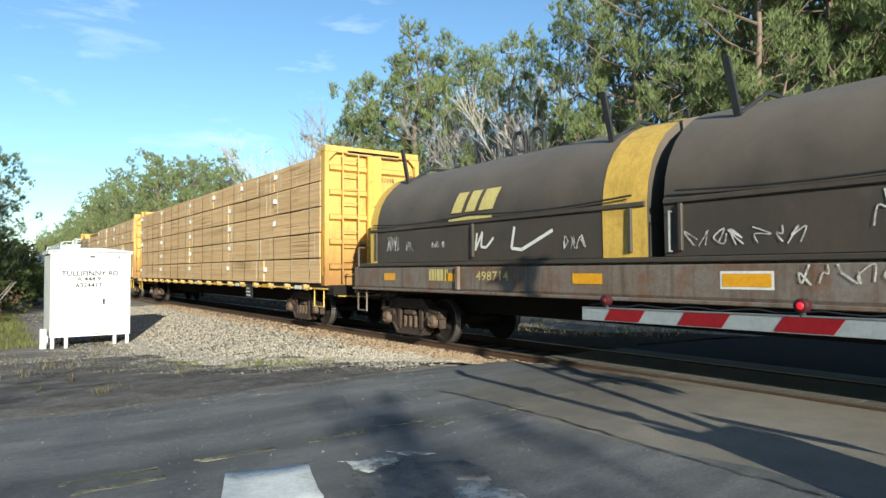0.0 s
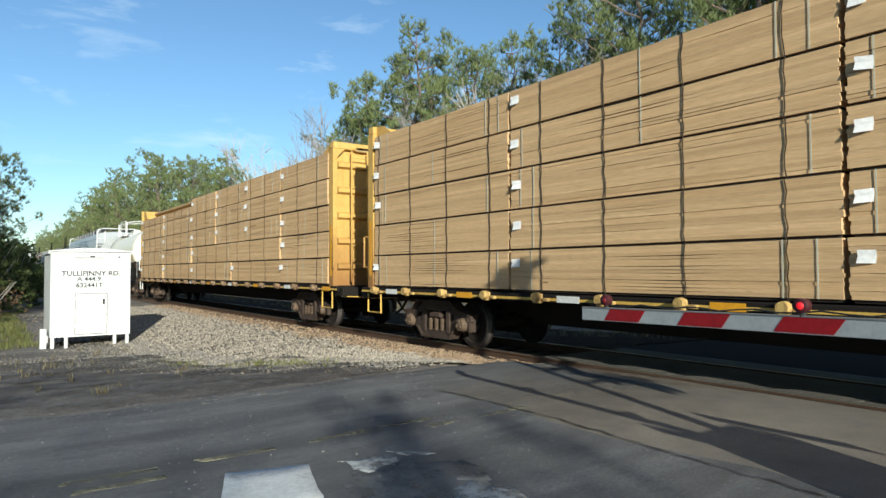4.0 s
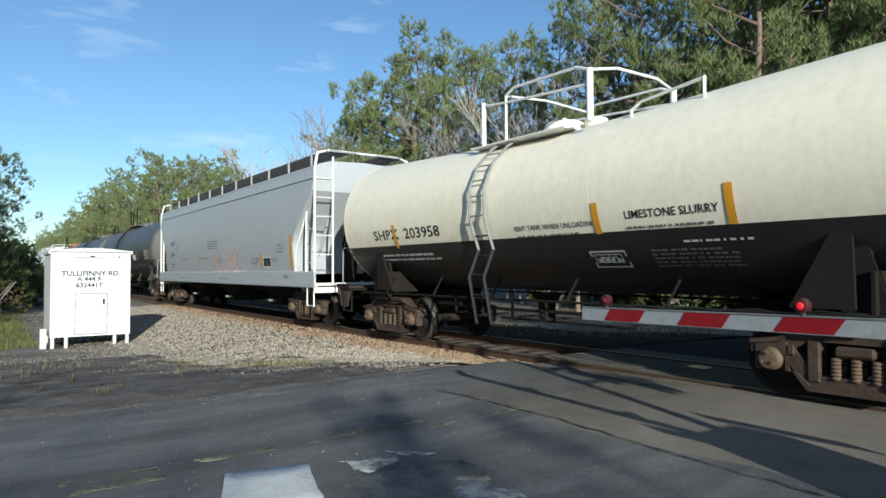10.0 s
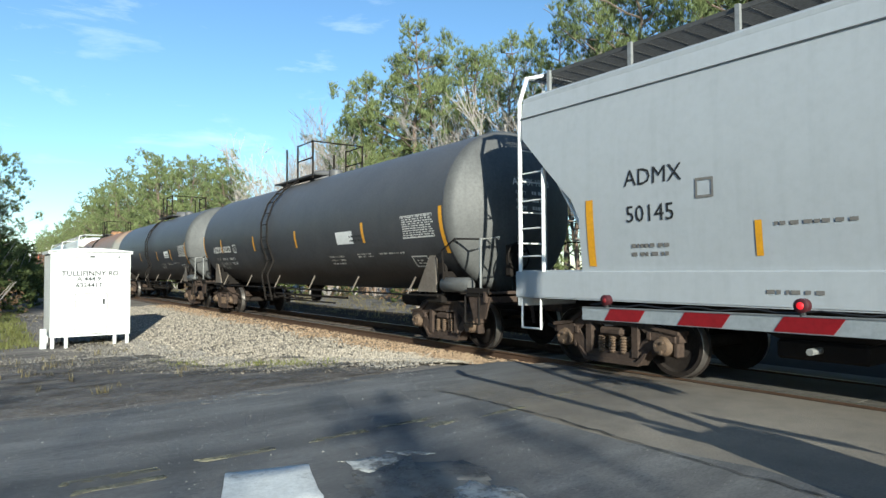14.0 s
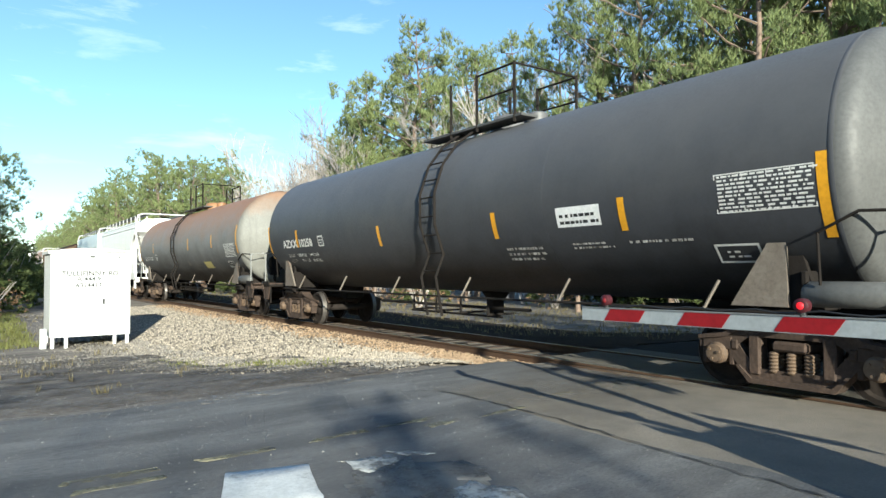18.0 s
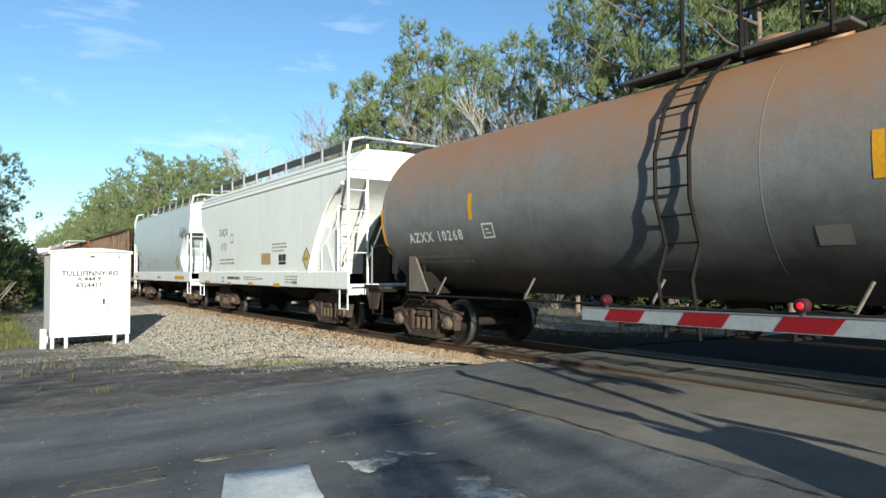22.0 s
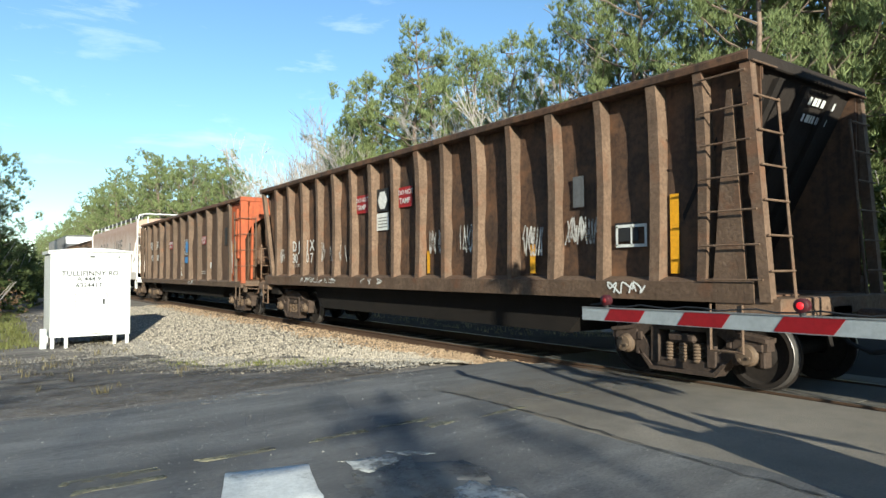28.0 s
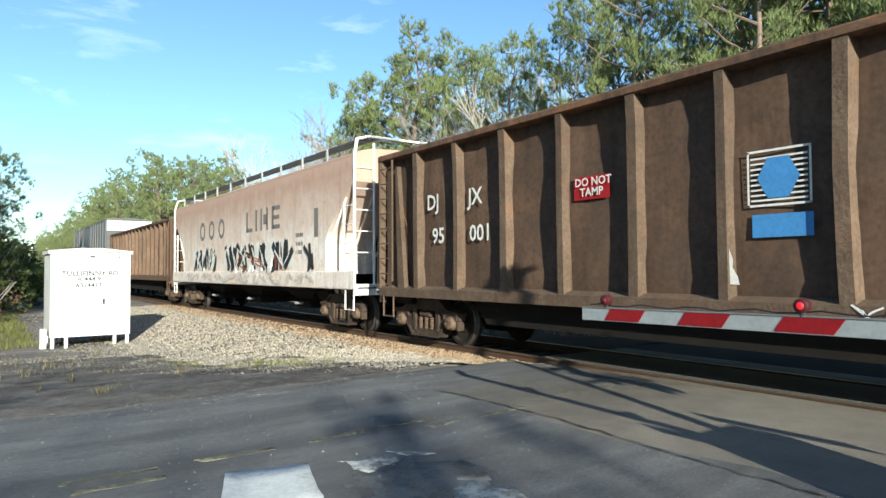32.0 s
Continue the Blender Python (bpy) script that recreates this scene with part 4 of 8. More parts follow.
def running_gear():
    d = {}
    # cast side frame, near or far side, about the truck's centre
    g = Mesh()
    g.prism([(-1.13, 0.5), (-1.13, 0.64), (-0.78, 0.69), (-0.53, 0.87), (0.53, 0.87), (0.78, 0.69), (1.13, 0.64), (1.13, 0.5), (0.72, 0.51), (0.47, 0.67), (-0.47, 0.67), (-0.72, 0.51)], -0.085, 0.085, "y")
    g.prism([(-0.82, 0.56), (-0.62, 0.56), (-0.4, 0.3), (0.4, 0.3), (0.62, 0.56), (0.82, 0.56), (0.62, 0.3), (0.48, 0.13), (-0.48, 0.13), (-0.62, 0.3)], -0.08, 0.08, "y")
    for s in (-1, 1):
        # flanges that stand proud of the casting on its outer faces
        g.prism([(-1.13, 0.6), (-1.13, 0.65), (-0.78, 0.7), (-0.53, 0.88), (0.53, 0.88), (0.78, 0.7), (1.13, 0.65), (1.13, 0.6), (0.76, 0.65), (0.5, 0.82), (-0.5, 0.82), (-0.76, 0.65)], s * 0.08, s * 0.125, "y")
        g.prism([(-0.64, 0.32), (-0.6, 0.32), (-0.45, 0.18), (0.45, 0.18), (0.6, 0.32), (0.64, 0.32), (0.48, 0.125), (-0.48, 0.125)], s * 0.075, s * 0.12, "y")
        g.box(s * 0.42 - 0.07, s * 0.42 + 0.07, -0.1, 0.1, 0.22, 0.72, 0.02)
        g.box(s * AXLE / 2 - 0.21, s * AXLE / 2 + 0.21, -0.1, 0.1, 0.47, 0.66, 0.03)
        g.box(s * AXLE / 2 - 0.21, s * AXLE / 2 - 0.14, -0.08, 0.08, 0.3, 0.5, 0.015)
        g.box(s * AXLE / 2 + 0.14, s * AXLE / 2 + 0.21, -0.08, 0.08, 0.3, 0.5, 0.015)
        g.box(s * 0.66 - 0.04, s * 0.66 + 0.04, -0.11, 0.11, 0.5, 0.62, 0.015)
    d["frame"] = g.data("side_frame", MAT["truck"])
    g = Mesh()
    prof = [(0.0, 0.0)]
    for k in range(13):
        prof.append((0.02 * k, 0.062 if k % 2 else 0.044))
    prof.append((0.25, 0))
    g.lathe(prof, 10, "z")
    d["spring"] = g.data("spring", MAT["bearing"], 30)
    g = Mesh().box(-0.2, 0.2, -1.12, 1.12, 0.52, 0.64, 0.03)
    g.box(-0.26, 0.26, -0.35, 0.35, 0.6, 0.72, 0.02)
    d["bolster"] = g.data("bolster", MAT["truck"])
    g = Mesh()
    for s in (-1, 1):
        prof = [(0.66, 0.11), (0.69, 0.12), (0.735, 0.2), (0.745, 0.34), (0.71, 0.36), (0.69, WR + 0.025), (0.715, WR + 0.025), (0.725, WR), (0.83, WR - 0.012), (0.835, 0.37), (0.79, 0.34), (0.775, 0.2), (0.83, 0.12), (0.84, 0.09)]
        g.lathe([(s * a, r) for a, r in prof], 32, "y")
    g.rod((0, -0.95, 0), (0, 0.95, 0), 0.085, seg=14)
    caps = len(g.f)
    for s in (-1, 1):
        g.lathe([(s * 0.9, 0.0), (s * 0.9, 0.13), (s * 1.1, 0.135), (s * 1.12, 0.115), (s * 1.17, 0.11), (s * 1.18, 0.06), (s * 1.18, 0.0)], 16, "y")
        for k in range(3):
            a = 2.09 * k
            g.rod((0.07 * math.cos(a), s * 1.17, 0.07 * math.sin(a)), (0.07 * math.cos(a), s * 1.2, 0.07 * math.sin(a)), 0.02, seg=6)
    first = len(g.f)
    for s in (-1, 1):
        g.lathe([(s * 0.722, WR + 0.002), (s * 0.832, WR - 0.008), (s * 0.8375, WR - 0.014)], 40, "y")
    me = d["wheels"] = g.data("wheelset", MAT["wheel"], 35)
    me.materials.append(MAT["tread"])
    me.materials.append(MAT["bearing"])
    for p in me.polygons[caps:]:
        p.material_index = 1 if p.index >= first else 2
    g = Mesh()
    g.box(-0.45, 0.1, -0.09, 0.09, 0.72, 0.98, 0.03)
    g.rod((0.05, 0, 0.86), (0.42, 0, 0.86), 0.075, seg=8)
    g.box(0.36, 0.64, -0.14, 0.12, 0.72, 1.0, 0.04)
    g.box(0.5, 0.72, -0.16, -0.06, 0.73, 0.99, 0.03)
    d["coupler"] = g.data("coupler", MAT["truck"])
    g = Mesh().pipe([(0.0, 0.25, 0.82), (0.25, 0.27, 0.55), (0.5, 0.24, 0.45), (0.75, 0.2, 0.5)], 0.03)
    d["hose"] = g.data("air_hose", MAT["ink"], 40)
    return d


GEAR = running_gear()


def truck(car, x):
    t = part("truck", GEAR["bolster"], None, car, "", at=pose(x, 0, 0))
    for s in (-1, 1):
        part("side_frame", GEAR["frame"], None, t, at=pose(0, s * 1.0, 0))
        for k in (-0.2, 0.0, 0.2):
            for dy in (-0.06, 0.075):
                part("spring", GEAR["spring"], None, t, at=pose(k, s * 1.0 + dy * 0.9, 0.27))
    for s in (-1, 1):
        w = part("wheelset", GEAR["wheels"], None, t, "wheelset with bright rolling rims", at=pose(s * AXLE / 2, 0, WR))
        WHEELSETS.append((w, s * AXLE / 2))
    return t


def new_car(name, centre, label, category, ends, trucks, group="cars of the freight train"):
    """A freight car's root at its middle on the rails, with trucks, couplers and hoses. centre: its place along the line at 16 s."""
    car = tagged(empty(name, pose(centre + FROM, 0, 0)), label, category, group)
    CARS.append((car, centre + FROM))
    for x in trucks:
        truck(car, x)
    for s, x in zip((1, -1), ends):
        part("coupler", GEAR["coupler"], None, car, "rusty knuckle coupler", at=pose(x - s * 0.62, 0, 0, 0, 0, 0 if s > 0 else 180))
        part("air_hose", GEAR["hose"], None, car, at=pose(x - s * 0.75, 0, 0, 0, 0, 0 if s > 0 else 180))
    return car


def ladder(car, x0, x1, y, z0, z1, n, mat, face="side", r=0.014, name="ladder", rails=True, slope=0.0):
    """Two stiles and n rungs; on a side wall (along x) or on an end wall (along y, then x0 is its x and x1, y its y range)."""
    g = Mesh()
    if face == "side":
        a = lambda u, z: (x0 + (x1 - x0) * u, y + slope * (z - z0), z)
    else:
        a = lambda u, z: (x0 + slope * (z - z0), x1 + (y - x1) * u, z)
    if rails:
        for u in (0, 1):
            p, q = Vector(a(u, z0)), Vector(a(u, z1))
            g.rod(p, q, r * 1.7, seg=6)
    body = part(name, g, mat, car, "", 40) if rails else empty_part(name, car)
    for k in range(n):
        z = z0 + (z1 - z0) * (k + 0.5) / n
        part("rung", Mesh().rod(a(0, z), a(1, z), r, seg=6), mat, body)
    return body


def empty_part(name, car):
    return part(name, Mesh().box(-0.01, 0.01, -0.01, 0.01, 0.9, 0.92), MAT["under"], car)


def stirrup(car, x, mat, y=-1.4, z=1.0, w=0.34, drop=0.5):
    part("sill_step", Mesh().pipe([(x - w / 2, y, z), (x - w / 2, y, z - drop), (x + w / 2, y, z - drop), (x + w / 2, y, z)], 0.016), mat, car, "", 40)


def grab(car, pts, mat, r=0.013):
    part("grab_iron", Mesh().pipe(pts, r), mat, car, "", 40)


# ---------------------------------------------------------------- centre-beam flat cars and their lumber
def centre_beam(centre, half, label, seed, axle):
    rnd = random.Random(seed)
    Y, L = MAT["yellow"], half
    car = new_car("centre_beam_car", centre, label, "flat car", (L + 0.95, -L - 0.95), (axle, -axle))
    part("deck", Mesh().box(-L - 0.25, L + 0.25, -1.38, 1.38, 1.02, 1.1, 0.01), MAT["under"], car)
    for s in (-1, 1):
        part("side_sill", Mesh().box(-L - 0.25, L + 0.25, s * 1.42 - 0.04, s * 1.42 + 0.04, 0.97, 1.1, 0.012), MAT["under"], car, "dark side sill")
        part("sill_edge", Mesh().box(-L - 0.25, L + 0.25, s * 1.46 - 0.006, s * 1.46 + 0.006, 1.0, 1.04), Y, car, "worn yellow sill edge")
    part("centre_sill", Mesh().prism([(-L, 0.98), (L, 0.98), (L, 0.8), (L - 3.2, 0.8), (L - 4.6, 0.5), (-L + 4.6, 0.5), (-L + 3.2, 0.8), (-L, 0.8)], -0.36, 0.36, "y"), MAT["under"], car, "black fish-belly centre sill")
    part("centre_web", Mesh().box(-L, L, -0.03, 0.03, 1.1, 4.55), Y, car)
    part("top_chord", Mesh().box(-L, L, -0.8, 0.8, 4.5, 4.62, 0.02), MAT["chord"], car, "dusty tan-yellow top chord")
    for k in range(15):
        x = -L + 2 * L * k / 14
        part("web_post", Mesh().box(x - 0.06, x + 0.06, -0.2, 0.2, 1.1, 4.5, 0.01), Y, car)
    # winches along the sill
    w = Mesh().box(-0.1, 0.05, -0.05, 0.05, -0.1, 0.045, 0.015)
    w.lathe([(-0.13, 0.0), (-0.13, 0.07), (-0.04, 0.075), (-0.04, 0.0)], 12, "y", (0.02, 0, -0.005))
    w.box(0.08, 0.2, -0.02, 0.05, -0.07, -0.02, 0.008)
    wd = w.data("winch", MAT["winch" if seed == 1 else "rustwinch"], 40)
    tie = 0.42 if seed == 1 else -0.64
    for k in range(-9, 10):
        x = tie + 1.265 * k
        if abs(x) > L - 0.4:
            continue
        part("winch", wd, None, car, at=pose(x, -1.5, 1.06))
        if k % 2:
            part("sill_plate", Mesh().box(x + 0.35, x + 0.8, -1.47, -1.462, 0.98, 1.08), MAT["amber" if k % 4 == 1 else "chalk"], car, "small plate on the sill")
    # bulkheads
    for s in (-1, 1):
        xo = s * L
        f = lambda a, b: (min(xo - s * a, xo - s * b), max(xo - s * a, xo - s * b))
        g = Mesh().box(*f(0.14, 0.19), -1.3, 1.3, 1.1, 4.55, 0.01)
        Y = MAT["bulkyellow"]
        bh = part("bulkhead", g, Y, car, "yellow ribbed end bulkhead")
        for y in (-1.37, 1.37):
            part("corner_post", Mesh().prism([(xo, y - 0.06), (xo - s * 0.21, y - 0.06), (xo - s * 0.21, y + 0.06), (xo, y + 0.06)], 1.05, 4.525, "z"), Y, bh, "yellow corner post")
            part("side_gusset", Mesh().prism([(xo - s * 0.2, 4.69), (xo - s * 0.5, 4.67), (xo - s * 0.95, 4.4), (xo - s * 1.02, 4.24), (xo - s * 0.2, 4.2)], *sorted((y * 0.94, y * 0.97)), "y"), Y, bh, "rusty yellow side gusset")
        part("top_beam", Mesh().box(*f(0.0, 0.21), -1.42, 1.42, 4.53, 4.7, 0.015), Y, bh)
        part("middle_post", Mesh().box(*f(0.02, 0.16), -0.07, 0.07, 1.1, 4.55, 0.01), Y, bh)
        for k in range(5):
            z = 1.5 + 0.64 * k
            for a, b in ((-1.26, -0.13), (0.13, 1.26)):
                part("rib", Mesh().prism([(xo - s * 0.14, z - 0.02), (xo - s * 0.04, z + 0.03), (xo - s * 0.04, z + 0.13), (xo - s * 0.14, z + 0.18)], a, b, "y"), Y, bh)
        for a, b in ((-1.42, -1.1), (1.42, 1.1)):
            part("gusset", Mesh().prism([(a, 4.53), (b, 4.53), (a, 4.2)], *f(0.012, 0.05)), Y, bh)
        ladder(car, xo + s * 0.07, -0.95, -0.5, 1.2, 4.5, 9, Y, "end")
        grab(car, [(xo - s * 0.04, -1.44, 1.55), (xo + s * 0.11, -1.47, 1.55), (xo + s * 0.11, -1.47, 2.23), (xo - s * 0.04, -1.44, 2.23)], MAT["white"] if s < 0 and seed == 2 else Y, 0.016)
        part("reflector", plate_at(xo - s * 0.16, xo - s * 0.06, 1.35, 2.6, -1.437), MAT["amber"], car, "amber reflector strip")
        if s > 0:
            g = letters("857038", 0.17, 1.0)
            g.v = [(xo - 0.136, p[0] + 0.2, p[2] + 3.86) for p in g.v]
            part("lettering", g, MAT["ink"], bh)
            g = bars(3, 0, 0, 0.6, 0.3, rnd)
            g.v = [(xo - 0.136, p[0] + 0.3, p[2] + 2.66) for p in g.v]
            part("small_lettering", g, MAT["dullred"], bh)
        part("end_sill", Mesh().box(*sorted((xo, xo + s * 0.42)), -1.38, 1.38, 0.86, 1.06, 0.015), MAT["under"], car)
        Y = MAT["yellow"]
        stirrup(car, xo - s * 0.3, MAT["white"] if s < 0 and seed == 2 else Y, -1.44, 0.98, 0.56, 0.42)
        part("uncoupling_lever", Mesh().pipe([(xo + s * 0.5, -1.3, 0.85), (xo + s * 0.52, -0.6, 0.82), (xo + s * 0.6, -0.15, 0.86)], 0.014), Y, car)
    if seed == 1:
        panel = part("data_panel", Mesh().box(5.69, 6.27, -1.49, -1.465, 0.64, 1.04, 0.005), MAT["ink"], car, "black data panel")
        part("small_lettering", on_flat(bars(3, 0, 0, 0.36, 0.32, rnd), 5.76, -1.494, 0.9), MAT["chalk"], panel)
    return car


def plate_at(x0, x1, z0, z1, y):
    g = Mesh()
    g.box(min(x0, x1), max(x0, x1), y - 0.004, y, z0, z1)
    return g


def lumber_load(centre, seed, cuts, first_tie):
    """Strapped bundles of sawn boards, tier on tier on both sides of the centre beam. Each is a thing of its own that rides on the car."""
    rnd = random.Random(seed)
    base, hh = 1.125, 0.664
    for tier, row in enumerate(cuts):
        for a, b in zip(row, row[1:]):
            for side in (-1, 1):
                bundle(rnd, a + 0.015, b - 0.015, side, base + tier * hh, hh, centre, first_tie)


def bundle(rnd, a, b, side, z0, hh, centre, tie):
    L = b - a
    yo = side * (1.43 + rnd.uniform(-0.03, 0.025))
    yi = side * 0.3
    nb = 14
    bh = (hh - 0.036) / nb
    ob = tagged(empty("lumber_bundle", pose(centre + FROM + (a + b) / 2, 0, 0)), "strapped bundle of sawn pale pine boards on a flat car", "lumber", "bundles of lumber on the cars")
    CARS.append((ob, centre + FROM + (a + b) / 2))
    ya, yb = sorted((yo, yi))
    board = Mesh().box(-L / 2 + 0.015, L / 2 - 0.015, ya, yb, 0, bh - 0.0004, 0.0006).data("board", MAT["lumber"])
    # warped boards leave a tapering dark slit above them
    warped = []
    for _ in range(2):
        c, w, dip = rnd.uniform(-0.35, 0.35) * L, rnd.uniform(0.08, 0.34) * L, rnd.uniform(0.008, 0.018)
        g = Mesh()
        rings = []
        for k in range(9):
            x = -L / 2 + 0.015 + (L - 0.03) * k / 8
            zt = bh - 0.0004 - dip * max(0.0, 1 - abs(x - c) / w)
            rings.append([(x, ya, 0), (x, yb, 0), (x, yb, zt), (x, ya, zt)])
        g.loft(rings)
        g.quad(*rings[0]).quad(*rings[-1])
        warped.append(g.data("board", MAT["lumber"]))
    for k in range(nb):
        dy = rnd.gauss(0, 0.0007) - (0.007 * side if rnd.random() < 0.1 else 0)
        part("board", rnd.choice(warped) if rnd.random() < 0.42 else board, None, ob, at=pose(rnd.uniform(-0.014, 0.014), dy, z0 + 0.033 + bh * k))
    if side > 0:
        return ob
    ys = lambda t: sorted((yo + side * 0.009, yo + side * (0.009 + t)))
    # dark tie-down cables, one above the other from tier to tier
    k0 = math.ceil((a + 0.1 - tie) / 1.265)
    while tie + 1.265 * k0 < b - 0.1:
        x = tie + 1.265 * k0 - (a + b) / 2
        q = ys(0.008)
        g = Mesh()
        zz = [z0 + hh * u for u in (0.0, 0.2, 0.4, 0.6, 0.8, 1.0)]
        xx = [x + rnd.uniform(-0.017, 0.017) for _ in zz]
        for (za, xa), (zb, xb) in zip(zip(zz, xx), zip(zz[1:], xx[1:])):
            g.loft([[(xa - 0.006, q[0], za), (xa + 0.006, q[0], za), (xa + 0.006, q[1], za), (xa - 0.006, q[1], za)], [(xb - 0.006, q[0], zb), (xb + 0.006, q[0], zb), (xb + 0.006, q[1], zb), (xb - 0.006, q[1], zb)]])
        part("strap", g, MAT["strap"], ob, "dark tie-down cable")
        k0 += 1
    for x in (-L / 2 + 0.3, -L / 2 + 0.52, 0.1, L / 2 - 0.62, L / 2 - 0.3):
        if rnd.random() < 0.55:
            q = ys(0.004)
            x += rnd.uniform(-0.05, 0.05)
            part("strap", Mesh().box(x - 0.006, x + 0.006, q[0], q[1], z0 + 0.03, z0 + hh), MAT["strapw"], ob, "pale plastic strap")
    q = sorted((yo - side * 0.03, yi))
    part("batten", Mesh().box(-L / 2 + 0.04, L / 2 - 0.04, q[0], q[1], z0, z0 + 0.03), MAT["batten"], ob)
    if rnd.random() < 0.88:
        q = ys(0.005)
        x = -L / 2 + rnd.uniform(0.04, 0.12)
        z = z0 + hh * rnd.uniform(0.5, 0.62)
        tilt, up = rnd.uniform(0.035, 0.07), rnd.uniform(-0.02, 0.02)      # stapled along one edge, the other stands off
        g = Mesh().loft([[(x + a, q[0] - b, z + e), (x + 0.16 + a, q[0], z + e + up), (x + 0.16 + a, q[0] + 0.002, z + e + up), (x + a, q[0] - b + 0.002, z + e)] for a, b, e in ((0, tilt, 0), (0.01, tilt * 0.6, 0.07), (0.005, tilt * 0.8, 0.135))])
        part("paper_tag", g, MAT["tag"], ob, "white paper grade tag")
    return ob


centre_beam(74.0, 11.45, "yellow centre-beam flat car stacked with sawn lumber", 1, 9.3)
LOW, HIGH = [-11.2, -6.66, -1.52, 3.6, 7.19, 11.2], [-11.2, -6.66, -1.52, 3.6, 7.94, 11.2]
lumber_load(74.0, 11, [LOW, LOW, HIGH, HIGH, [-11.2, -6.66, -1.52, 1.79, 4.93, 7.94, 11.2]], 0.42)
centre_beam(49.12, 11.64, "yellow centre-beam flat car with winches and stacked lumber", 2, 9.4)
LOW, HIGH = [-11.4, -6.47, -1.48, 3.66, 8.21, 11.4], [-11.4, -6.47, -1.48, 1.85, 5.09, 8.21, 11.4]
lumber_load(49.12, 23, [LOW, LOW, HIGH, HIGH, [-1.48, 1.85, 5.09, 8.21, 11.4]], -0.64)
low_tier = random.Random(29)        # a shallower top tier towards the rear, under the chord's overhang
for a, b in ((-11.4, -6.47), (-6.47, -1.48)):
    for side in (-1, 1):
        bundle(low_tier, a + 0.015, b - 0.015, side, 1.125 + 4 * 0.664, 0.38, 49.12, -0.64)
# ---------------------------------------------------------------- tank cars
def tank_car(centre, half, r, zc, mat, label, seed, lad, marks, band=None, frame_mat=None, platform="low", head=0.42, ends=None, headmat=None, sag=None):
    def low(g):
        """Lets the crown sag from the ends towards the middle, as on a tank that drains to its centre."""
        if sag:
            out = []
            for x, y, z in g.v:
                d = sag[1] + (sag[0] - sag[1]) * min(1.0, abs(x) / half)
                out.append((x, y, zc + (z - zc) * (1 - d / r) if z > zc else z))
            g.v = out
        return g

    rnd = random.Random(seed)
    L = half
    hd = r * head
    ends = ends or (9.12, -9.12)
    tb = L - (0.7 if r > 1.57 else 1.25)
    car = new_car("tank_car", centre, label, "tank car", ends, (tb, -tb))
    # dished heads with a tight knuckle
    kn = 0.16 * r
    cap = [(kn * math.sin(a), r - kn + kn * math.cos(a)) for a in [radians(68 * k / 6) for k in range(7)]]
    q0 = cap[-1][1]
    cap += [(cap[6][0] + (hd - cap[6][0]) * (1 - (q / q0) ** 2), q) for q in [q0 * (1 - k / 9) for k in range(1, 10)]]
    prof = [(-L - s, q) for s, q in cap[::-1]] + [(-L + 2 * L * k / 6, r) for k in range(1, 6)] + [(L + s, q) for s, q in cap]
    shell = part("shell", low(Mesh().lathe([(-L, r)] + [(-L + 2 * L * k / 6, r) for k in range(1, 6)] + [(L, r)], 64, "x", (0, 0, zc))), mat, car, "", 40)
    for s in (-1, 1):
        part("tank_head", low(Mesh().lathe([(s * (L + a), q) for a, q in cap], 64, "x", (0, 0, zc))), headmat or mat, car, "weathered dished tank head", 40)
    fm = frame_mat or MAT["under"]
    for x in (-3.3, -0.2 if sag else 0.4, 1.5 if sag else 3.6):
        part("weld_seam", low(Mesh().lathe([(x - 0.012, r), (x - 0.005, r + 0.002), (x + 0.005, r + 0.002), (x + 0.012, r)], 64, "x", (0, 0, zc))), mat, shell, "", 60)
    if band:       # the lower half is painted black
        lo = [(s, q + 0.006 if q > 0 else 0) for s, q in prof]
        g = Mesh()
        g.lathe(lo, 40, "x", (0, 0, zc), math.pi + band, 2 * math.pi - band)
        part("lower_shell", g, MAT["black"], shell, "black lower half", 40)
    for s in (-1, 1):
        part("weld_ring", low(Mesh().lathe([(s * L - 0.03, r + 0.001), (s * L - 0.015, r + 0.007), (s * L + 0.015, r + 0.007), (s * L + 0.03, r + 0.001)], 64, "x", (0, 0, zc))), mat, shell, "", 60)
        # saddle over the truck, stub sill and end platform
        x = s * tb
        for side in (-1, 1):
            g = Mesh().prism([(x - 0.42, 1.02), (x + 0.42, 1.02), (x + 0.2, 1.75), (x - 0.05, 1.8), (x - 0.2, 1.75)], side * 1.18, side * 1.24, "y")
            g.box(x - 0.3, x - 0.24, *sorted((side * 0.5, side * 1.3)), 1.0, 1.45, 0.01)
            g.box(x + 0.24, x + 0.3, *sorted((side * 0.5, side * 1.3)), 1.0, 1.45, 0.01)
            part("saddle", g, fm, car, "steel tank saddle")
            if r > 1.55:
                zs = zc - math.sqrt(max(0, r * r - 1.28 ** 2))
                g = Mesh().prism([(x + 0.12 * s, 1.05), (x - 0.55 * s, 1.05), (x - 0.1 * s, zs + 0.1), (x - 0.04 * s, zs + 0.3), (x + 0.1 * s, zs + 0.3)], side * 1.3, side * 1.345, "y")
                part("saddle_plate", g, (fm if band else MAT["saddle"]), car, "worn triangular saddle plate")
        part("stub_sill", Mesh().box(*sorted((s * (tb - 1.6), s * (abs(ends[0]) - 0.35))), -0.28, 0.28, 0.72, 1.08, 0.02), fm, car)
        e0, e1 = sorted((s * (L - 0.1), s * (abs(ends[0]) - 0.3)))
